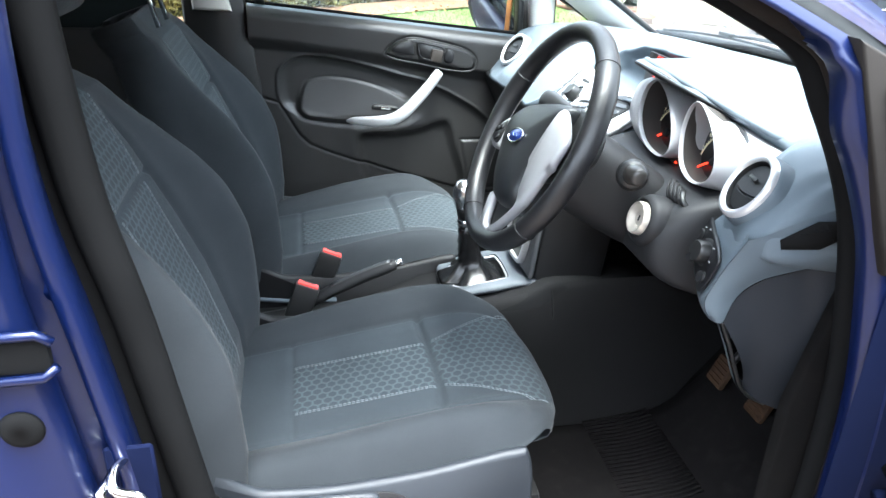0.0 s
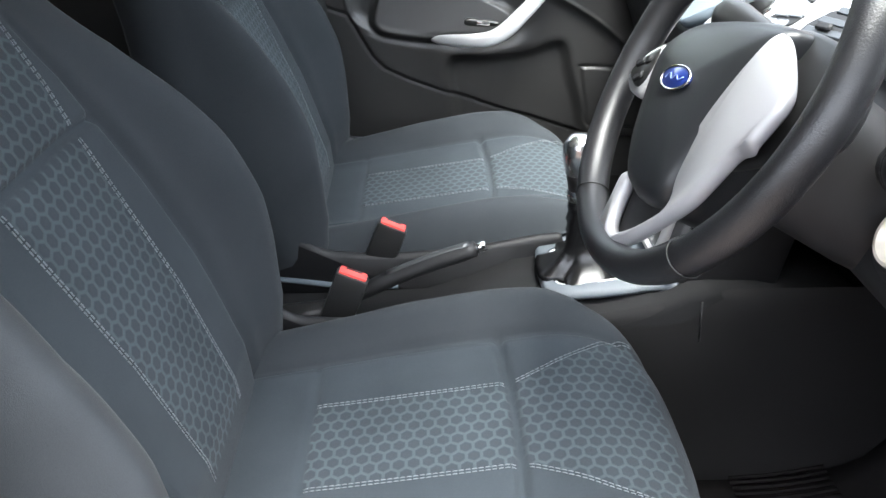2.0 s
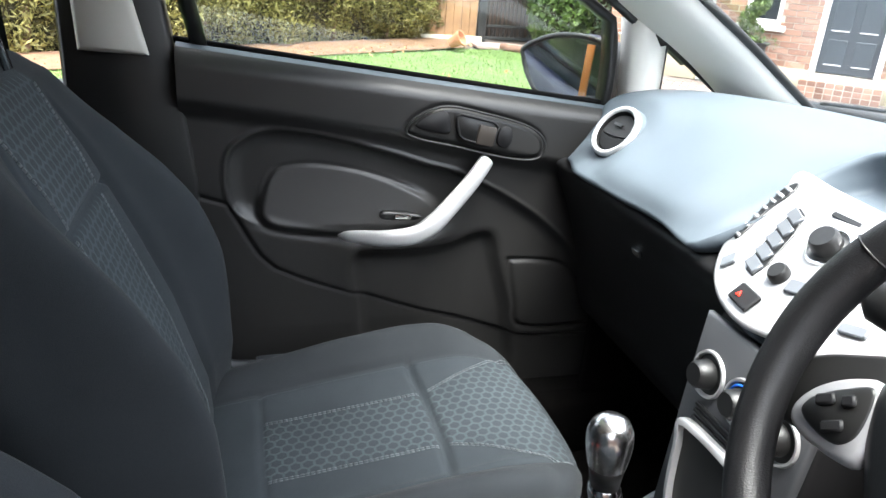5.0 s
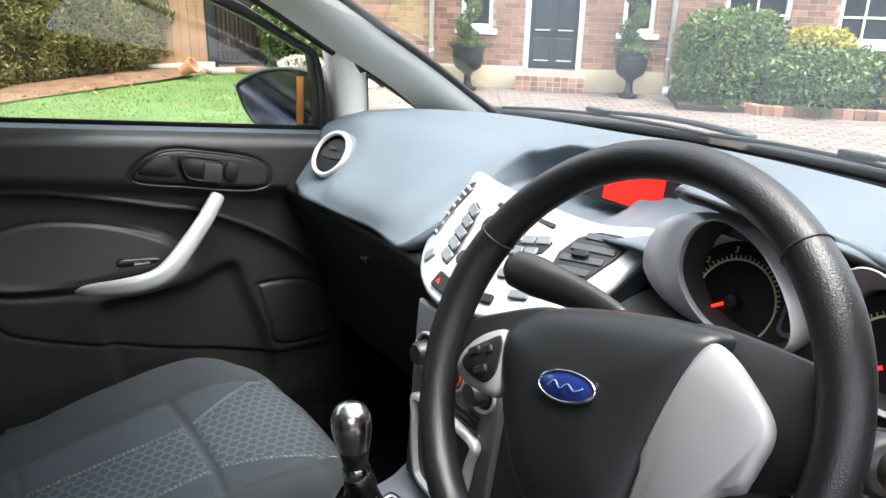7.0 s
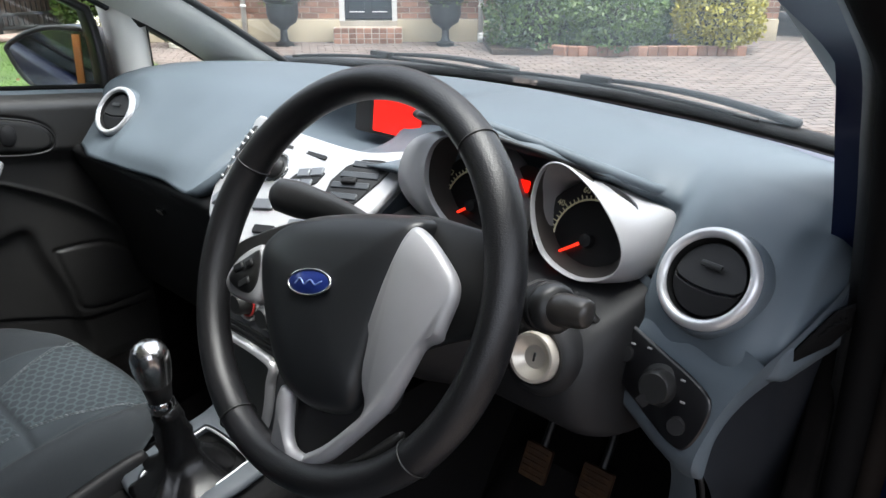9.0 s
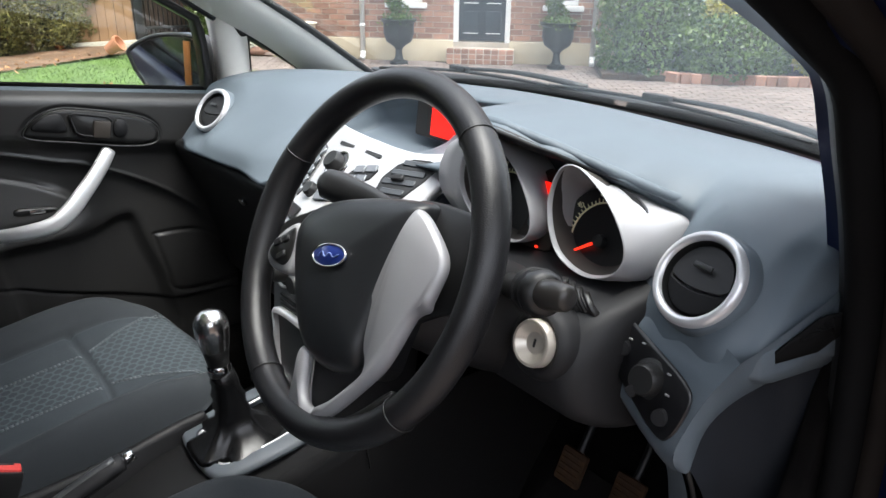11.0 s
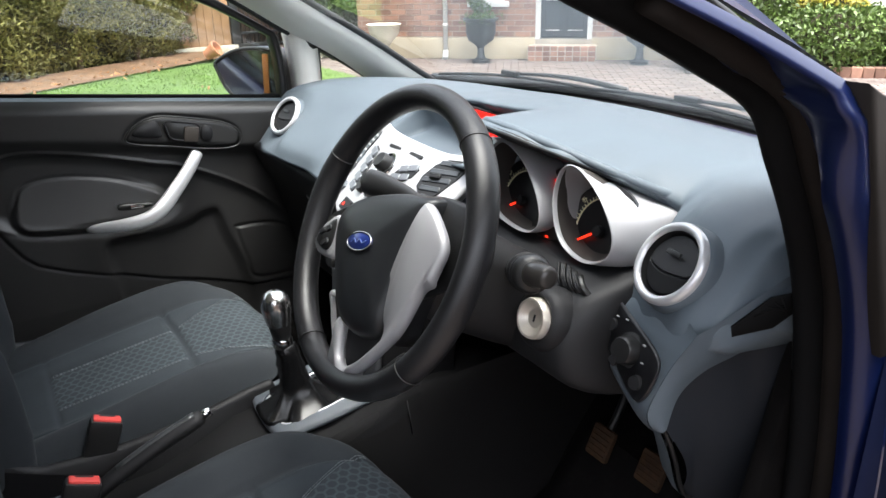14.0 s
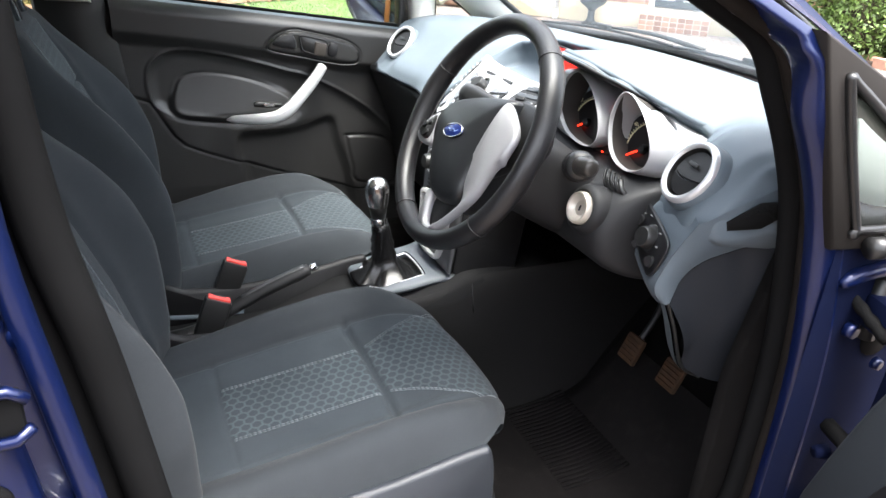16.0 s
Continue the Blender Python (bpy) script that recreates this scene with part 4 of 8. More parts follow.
# bonnet, front wings, nose and tail
bon = [[(1.22 + 0.80 * t - 0.22 * y * y * (1 + t), y, 0.935 - 0.02 * y * y - 0.03 * t - 0.18 * t ** 3) for y in np.linspace(-0.70, 0.70, 15)] for t in np.linspace(0, 1, 10)]
under(car, "bonnet", grid(bon), BLUE)
for s in (-1, 1):
    wing = [[(x, s * (0.70 + 0.09 * math.sin(min(1.0, v * 1.6) * math.pi / 2) - 0.12 * max(0, x - 1.5)), zt - (zt - 0.30) * v) for v in np.linspace(0, 1, 8)] for x, zt in ((0.80, 0.93), (1.0, 0.95), (1.2, 0.945), (1.5, 0.90), (1.8, 0.80), (1.95, 0.62))]
    under(car, "front_wing", grid(wing), BLUE)
    quarter = [[(x, s * (0.79 - 0.12 * v * v), 0.34 + (zt - 0.34) * v) for v in np.linspace(0, 1, 6)] for x, zt in ((-1.1, 1.02), (-1.5, 1.03), (-1.8, 1.03), (-1.98, 1.0))]
    under(car, "rear_wing", grid(quarter), BLUE)
    for x in (1.35, -1.14):
        w = under(car, "wheel", placed(edge_smooth(mesh_of(*revolve([(0.0, -0.09), (0.27, -0.09), (0.295, -0.06), (0.295, 0.06), (0.27, 0.09), (0.0, 0.09)], 28)), 40), Matrix.Translation((x, s * 0.74, GROUND + 0.296)) @ Matrix.Rotation(radians(90), 4, "X")), RUBBER)
        under(w, "rim", placed(edge_smooth(mesh_of(*revolve([(0.0, -0.10), (0.06, -0.098), (0.17, -0.094), (0.19, -0.1), (0.19, 0.1), (0.17, 0.094), (0.06, 0.098), (0.0, 0.10)], 24)), 40), Matrix.Translation((x, s * 0.74, GROUND + 0.296)) @ Matrix.Rotation(radians(90), 4, "X")), SILVER)
nose = [[(2.02 - 0.22 * y * y * 2 + 0.05 * math.sin(v * 3), y, 0.74 - 0.55 * v) for v in np.linspace(0, 1, 7)] for y in np.linspace(-0.72, 0.72, 13)]
under(car, "front_bumper", grid(nose), BLUE)
tail = [[(-1.55 - 0.45 * min(1, (1.36 - z) / 0.4), y * (0.58 + 0.2 * min(1, (1.36 - z) / 0.4)) / 0.6, z - 0.06 * (y / 0.6) ** 2) for z in (1.38, 1.2, 1.02, 0.8, 0.55, 0.3)] for y in np.linspace(-0.6, 0.6, 9)]
under(car, "tailgate", grid(tail), BLUE)
for s in (-1, 1):
    rs = [[(x, s * (0.70 - 0.09 * v), 1.01 + (zt - 1.01) * v) for v in np.linspace(0, 1, 4)] for x, zt in ((-0.42, 1.40), (-0.8, 1.395), (-1.1, 1.37), (-1.55, 1.30))]
    g = under(car, "rear_side_window", grid(rs), surface("dark_privacy_glass", (0.02, 0.025, 0.025), 0.05, 0, 0.05, 5, 50, 0.0))

# ---- open driver's door ----
HINGE = Vector((0.72, -0.845, 0.02))
OPEN = Matrix.Translation(HINGE) @ Matrix.Rotation(radians(74), 4, "Z")
ddoor = thing("driver_door", (0, 0, 0), "open dark blue front car door with grey inner trim", "car door")


def door_part(name, me, mat, parent=ddoor, label=""):
    me = as_mesh(me)
    me.transform(OPEN)
    return part(name, me, mat, parent, label)


# in door axes: x from the hinge (minus is away), y outwards minus, z up
door_part("door_skin", side_plate(arc([(-0.02, 0.28), (0.01, 0.60), (0.0, 0.86), (-0.03, 0.935)], 10) + [(-0.92, 1.03), (-1.0, 0.70), (-0.97, 0.28)], -0.06, 0.05, 0.016), BLUE)
door_part("inner_panel", side_plate(arc([(-0.03, 0.30), (-0.02, 0.60), (-0.03, 0.92)], 8) + [(-0.90, 1.0), (-0.96, 0.70), (-0.93, 0.30)], -0.006, 0.05, 0.012), INNER_BLUE_SHADED)
# Darker than the other door's trim: shade put into its colour.
door_part("trim_panel", side_plate(arc([(0.005, 0.40), (-0.005, 0.54), (-0.062, 0.73), (-0.092, 0.81), (-0.122, 0.915), (-0.15, 0.947)], 14) + [(-0.88, 1.0), (-0.93, 0.70), (-0.90, 0.34)], 0.050, 0.040, 0.010), surface("grey_blue_shaded_door_trim", (0.0115, 0.015, 0.019), 0.7, 0, 0.06, 5, 900, 0.25, 0.0006), label="grey-blue moulded inner door trim, darkened for shade")
door_part("door_pocket", side_plate(soften([(-0.10, 0.60), (-0.15, 0.722), (-0.205, 0.796), (-0.30, 0.80), (-0.85, 0.78), (-0.85, 0.45), (-0.2, 0.42)]), 0.088, 0.006, 0.003), BLACK)
door_part("window_sill_strip", tube([(-0.06, -0.045, 0.940), (-0.5, -0.045, 0.985), (-0.90, -0.045, 1.03)], 0.010, 8), CHROME)
door_part("sill_rubber", tube([(0.0, 0.036, 0.930), (-0.5, 0.036, 0.968), (-0.90, 0.036, 1.01)], 0.008, 8), RUBBER)
dg = door_part("window_glass", side_plate([(-0.10, 0.96), (-0.88, 1.03), (-0.80, 1.36), (-0.55, 1.34)], 0.0, 0.004, 0.001), GLASS)
dg.visible_shadow = False
door_part("window_frame", tube(spline([(-0.06, -0.005, 0.94), (-0.22, -0.005, 1.12), (-0.45, -0.005, 1.30), (-0.7, -0.005, 1.385), (-0.86, -0.005, 1.38), (-0.92, -0.005, 1.2), (-0.93, -0.005, 1.02)], 40), 0.02, 8), BLUE)
for z in (0.47, 0.845):
    h = door_part("hinge", placed(rbox(0.07, 0.035, 0.05, 0.010), pose(0.0, 0.03, z)), INNER_BLUE_SHADED)
    door_part("hinge_pin", tube([(0.03, 0.03, z - 0.045), (0.03, 0.03, z + 0.045)], 0.012, 8), BLACK, h)
door_part("check_strap", tube([(0.02, 0.05, 0.66), (-0.06, 0.05, 0.66)], 0.012, 6), RUBBER)
door_part("wiring_gaiter", tube(spline([(0.08, 0.06, 0.86), (0.05, 0.07, 0.87), (0.01, 0.06, 0.85), (-0.03, 0.05, 0.83)], 14), [0.009, 0.007] * 7, 8), RUBBER)
door_part("stop_bolt", placed(mesh_of(*revolve([(0, 0.02), (0.009, 0.02), (0.012, 0.0), (0, 0)], 10)), frame_of((0.01, 0.045, 0.62), (0, 0, 1), (1, 0, 0))), INNER_BLUE_SHADED)

# ---- passenger door ----
pdoor = thing("passenger_door", (0.2, 0.78, 0.7), "closed passenger door with charcoal trim and silver pull handle", "car door")
Y0 = 0.722
POD = spline([(-0.118, 0.875), (-0.095, 0.912), (-0.042, 0.934), (0.047, 0.925), (0.15, 0.900), (0.243, 0.872), (0.318, 0.850), (0.345, 0.80), (0.30, 0.745), (0.16, 0.715), (0.08, 0.728), (-0.02, 0.745), (-0.075, 0.765), (-0.112, 0.80)], 70, True)
ARM = spline([(-0.064, 0.80), (-0.048, 0.851), (-0.02, 0.868), (0.044, 0.872), (0.131, 0.856), (0.211, 0.826), (0.264, 0.790), (0.25, 0.755), (0.12, 0.738), (-0.02, 0.752), (-0.060, 0.772)], 60, True)
SCOOP = spline([(0.118, 0.600), (0.107, 0.660), (0.112, 0.690), (0.135, 0.700), (0.218, 0.700), (0.300, 0.708), (0.350, 0.726), (0.384, 0.720), (0.405, 0.650), (0.440, 0.540), (0.45, 0.40), (0.30, 0.38), (0.15, 0.45)], 90, True)
SPK = np.concatenate([spline([(0.16, 0.906), (0.253, 0.874), (0.365, 0.829), (0.474, 0.764), (0.562, 0.68), (0.626, 0.577), (0.663, 0.453)], 50), [(0.66, 0.2), (0.10, 0.2), (0.10, 0.90)]])
GRILLE = spline([(0.424, 0.663), (0.434, 0.673), (0.503, 0.670), (0.548, 0.654), (0.580, 0.625), (0.610, 0.566), (0.626, 0.520), (0.590, 0.514), (0.463, 0.522), (0.442, 0.580)], 60, True)
BAND = [(-0.30, 0.985), (-0.12, 0.965), (0.10, 0.935), (0.30, 0.905), (0.47, 0.875), (0.60, 0.86), (0.75, 0.86), (0.75, 1.2), (-0.30, 1.2)]
LATCHPAD = spline([(0.188, 0.945), (0.215, 0.974), (0.262, 0.988), (0.33, 0.977), (0.41, 0.957), (0.445, 0.935), (0.452, 0.910), (0.435, 0.893), (0.38, 0.895), (0.28, 0.916), (0.21, 0.930)], 56, True)
LOWLINE = [(-0.30, 0.86), (-0.118, 0.80), (-0.105, 0.775), (-0.086, 0.738), (-0.065, 0.702), (-0.038, 0.674), (0.018, 0.648), (0.109, 0.614), (0.191, 0.583), (0.44, 0.50), (0.75, 0.48), (0.75, 0.2), (-0.30, 0.2)]


def sill_z(x):
    return 1.052 - 0.112 * (x + 0.03)


def door_relief():
    X, Z = np.meshgrid(np.arange(-0.19, 0.681, 0.0038), np.linspace(0, 1, 210), indexing="ij")
    Z = 0.33 + Z * (sill_z(X) - 0.33)
    y = np.full(X.shape, Y0)
    y -= 0.026 * step(inside(BAND, X, Z), 0.022)            # upper band stands proud
    fade = np.clip((X - 0.24) / 0.10, 0, 1)
    fade = fade * fade * (3 - 2 * fade)
    pod, sweep = inside(POD, X, Z), inside(SPK, X, Z)
    low = np.clip((Z - 0.40) / 0.15, 0, 1)
    y += 0.016 * step(pod - 0.006, 0.022) * (1 - fade)      # sunk arm-rest pod
    y -= 0.0075 * np.exp(-((pod + 0.002) / 0.0048) ** 2) * (1 - fade) * np.clip((Z - 0.755) / 0.03, 0, 1)
    y += 0.012 * step(sweep - 0.004, 0.018) * fade * low    # the sweep that runs on round the loudspeaker
    y -= 0.006 * np.exp(-((sweep + 0.002) / 0.0045) ** 2) * fade * low
    arm = inside(ARM, X, Z)
    lean = np.clip((0.875 - Z) / 0.115, 0, 1)
    y -= 0.024 * lean ** 1.2 * step(arm, 0.010)              # padded arm-rest leaning inwards to its lower edge
    y += 0.0035 * np.exp(-((arm - 0.002) / 0.0032) ** 2) * np.clip((Z - 0.80) / 0.02, 0, 1)
    sc = inside(SCOOP, X, Z)
    y += 0.020 * step(sc - 0.002, 0.020)                     # hollow under the handle
    y -= 0.002 * np.exp(-((sc + 0.004) / 0.006) ** 2)
    y -= 0.012 * np.exp(-((X - 0.50) / 0.10) ** 2 - ((Z - 0.60) / 0.11) ** 2)   # loudspeaker swell
    g = inside(GRILLE, X, Z)
    y += 0.0045 * np.exp(-(g / 0.0036) ** 2)
    y -= 0.002 * step(g - 0.006, 0.004)
    ll = inside(LOWLINE, X, Z)
    y += 0.0045 * step(ll, 0.004) + 0.004 * np.exp(-((ll - 0.001) / 0.0035) ** 2)
    lp = inside(LATCHPAD, X, Z)
    y += 0.006 * np.exp(-(lp / 0.0035) ** 2) - 0.005 * step(lp - 0.004, 0.005)
    y += 0.020 * np.clip(1 - (sill_z(X) - Z) / 0.03, 0, 1) ** 2   # rounded top edge
    y += 0.02 * np.clip((0.55 - Z) / 0.2, 0, 1)
    return np.stack([X, y, Z], 2)


under(pdoor, "trim_panel", grid(door_relief()), DOORTRIM, "charcoal moulded inner door trim")
ledge = [[(x, y, sill_z(x) + dz) for y, dz in ((0.716, -0.002), (0.735, 0.004), (0.752, 0.003), (0.756, -0.03))] for x in np.linspace(-0.19, 0.68, 20)]
under(pdoor, "sill_ledge", grid(ledge), PALE)
under(pdoor, "sill_rubber", tube([(x, 0.757, sill_z(x) + 0.005) for x in np.linspace(-0.2, 0.62, 12)], 0.006, 8), RUBBER)
under(pdoor, "door_skin", side_plate([(-0.20, 0.28), (0.70, 0.28), (0.72, 0.60), (0.68, 0.90), (0.62, 0.962), (-0.20, 1.055)], 0.765, 0.04, 0.012), BLUE)
under(pdoor, "window_frame", side_plate(arc([(0.596, 0.93), (0.604, 1.02), (0.600, 1.10), (0.588, 1.150)], 10) + arc([(0.44, 1.240), (0.28, 1.312), (0.10, 1.375), (-0.10, 1.40)], 8) + [(-0.10, 1.375)] + arc([(0.10, 1.35), (0.27, 1.290), (0.43, 1.222), (0.575, 1.140)], 8) + arc([(0.584, 1.08), (0.586, 1.0), (0.580, 0.93)], 6), 0.742, 0.04, 0.003), BLACK)
under(pdoor, "window_frame", tube([(-0.150, 0.757, 1.05), (-0.185, 0.745, 1.2), (-0.205, 0.72, 1.38)], 0.014, 8), BLACK)
under(pdoor, "window_glass", side_plate([(-0.17, 1.03), (0.60, 0.95), (0.60, 1.14), (0.44, 1.235), (0.10, 1.365), (-0.18, 1.38)], 0.758, 0.004, 0.001), TINTED)
# silver pull handle: flat tapering blade bent upwards
hp = spline([(0.070, 0.676, 0.754), (0.10, 0.660, 0.758), (0.15, 0.640, 0.761), (0.200, 0.634, 0.768), (0.235, 0.640, 0.786), (0.27, 0.655, 0.815), (0.31, 0.674, 0.852), (0.338, 0.690, 0.883), (0.345, 0.697, 0.892)], 40)
hw = np.interp(np.linspace(0, 1, 40), [0, 0.06, 0.25, 0.5, 0.7, 0.95, 1], [0.003, 0.010, 0.016, 0.0185, 0.0165, 0.0145, 0.010])
rows = []
for i, (p, w) in enumerate(zip(hp, hw)):
    t = hp[min(i + 1, 39)] - hp[max(i - 1, 0)]
    t /= np.linalg.norm(t)
    out = np.array((0, -1.0, 0)) - t * -t[1]
    out /= np.linalg.norm(out)
    side = np.cross(t, out)
    a = np.linspace(0, 2 * np.pi, 14, endpoint=False)
    rows.append(p + w * np.sign(np.cos(a))[:, None] * (np.abs(np.cos(a)) ** 0.7)[:, None] * side + 0.55 * w * np.sin(a)[:, None] * out)
under(pdoor, "pull_handle", grid(rows, False, True, True), SILVER, "satin silver pull handle")
# Black bar behind the handle paints the shade in its gap.
under(pdoor, "handle_shadow_gap", tube([p + np.array((0.0, 0.016, -0.006)) for p in hp[2:-3]], 0.009, 8), BLACK)
# latch: bezel, mirror-lock triangle and lever
lb = soften([(0.196, 0.952), (0.228, 0.977), (0.260, 0.982), (0.268, 0.960), (0.270, 0.937), (0.230, 0.944)], 2)
under(pdoor, "tweeter_cover", side_plate(lb, 0.684, 0.008, 0.003), DARK)
cup = soften([(0.275, 0.978), (0.318, 0.969), (0.357, 0.960), (0.353, 0.940), (0.348, 0.918), (0.316, 0.925), (0.285, 0.933), (0.280, 0.955)], 1)
lv = under(pdoor, "latch_cup", side_plate(cup, 0.684, 0.006, 0.002), BLACK, "black latch recess")
under(lv, "latch_bezel", tube([(x, 0.683, z) for x, z in cup], 0.0024, 6, True), DARK)
under(lv, "latch_lever", placed(rbox(0.034, 0.010, 0.036, 0.004), pose(0.334, 0.683, 0.938, 0, 11, 0)), surface("worn_bronze_grey_lever", (0.055, 0.048, 0.042), 0.3, 0.2, 0.1, 20, 300, 0.05))
under(pdoor, "lock_panel", side_plate(soften([(0.361, 0.958), (0.388, 0.951), (0.384, 0.914), (0.355, 0.918)], 2), 0.685, 0.006, 0.002), DARK)
under(pdoor, "latch_surround", tube([(x, 0.688, z) for x, z in LATCHPAD], 0.0022, 6, True), BLACK)
sw = under(pdoor, "window_switch", side_plate(spline([(0.142, 0.797), (0.150, 0.804), (0.18, 0.801), (0.213, 0.797), (0.22, 0.790), (0.20, 0.786), (0.15, 0.789)], 30, True), 0.660, 0.012, 0.003), BLACK)
under(sw, "rocker", placed(rbox(0.030, 0.012, 0.008, 0.003), pose(0.183, 0.659, 0.795, 0, 5, 0)), CHROME)
# mirror on the passenger door
mirror = thing("door_mirror", (0.6, 0.9, 1.0), "dark blue wing mirror with its glass facing back", "wing mirror")
MM = frame_of((0.548, 0.850, 1.024), (-0.69, 0.72, 0), (0, 0, 1))   # outboard, up, forwards
sh = spline([(0.091, 0.044), (0.034, 0.072), (-0.034, 0.078), (-0.083, 0.064), (-0.096, 0.016), (-0.093, -0.050), (-0.06, -0.076), (-0.010, -0.076), (0.034, -0.060), (0.072, -0.020), (0.091, 0.022)], 60, True)
mrow = [[(u * k - o, v * k, d) for u, v in sh] for d, k, o in ((-0.002, 0.97, 0), (-0.006, 1.03, 0), (0.010, 1.07, 0), (0.045, 1.05, 0.01), (0.08, 0.85, 0.02), (0.105, 0.45, 0.03))]
under(mirror, "mirror_shell", placed(mesh_of(*grid(mrow, False, True, True)), MM), BLUE)
under(mirror, "mirror_rim", placed(mesh_of(*tube([(u * 1.03, v * 1.03, -0.005) for u, v in sh], 0.0055, 8, True)), MM), BLACK)
under(mirror, "inner_cowl", placed(mesh_of(*grid([[(u * k - o, v * k, d) for u, v in sh[14:36]] for d, k, o in ((-0.004, 1.05, 0), (0.012, 1.09, 0.002), (0.03, 1.08, 0.008))])), MM), BLACK)
under(mirror, "mirror_glass", placed(slab(sh * 0.98, 0.003, 0.001), MM @ pose(0, 0, -0.006)), MIRROR, "mirror glass reflecting the dark cabin")
# Fixed orange strip paints a reflection seen in the mirror.
under(mirror, "orange_reflection", placed(rbox(0.016, 0.135, 0.002, 0.0008), MM @ pose(-0.046, 0, -0.008, 0, 0, 3)), surface("painted_orange_reflection", (0.55, 0.20, 0.05), 0.4, 0, 0.08, 20, 200, 0.05), "orange strip painted as a reflection in the mirror glass")
under(mirror, "mirror_foot", placed(rbox(0.09, 0.09, 0.045, 0.015), pose(0.60, 0.80, 0.968)), BLACK)

# ---- dashboard ----
dash = thing("dashboard", (0.7, 0, 0.9), "grey-blue moulded car dashboard with silver centre stack", "dashboard")


def station(y, w, t1, t2, t3, e, f1, f2, lip):
    return y, [w, t1, t2, t3, e, f1, f2, lip]


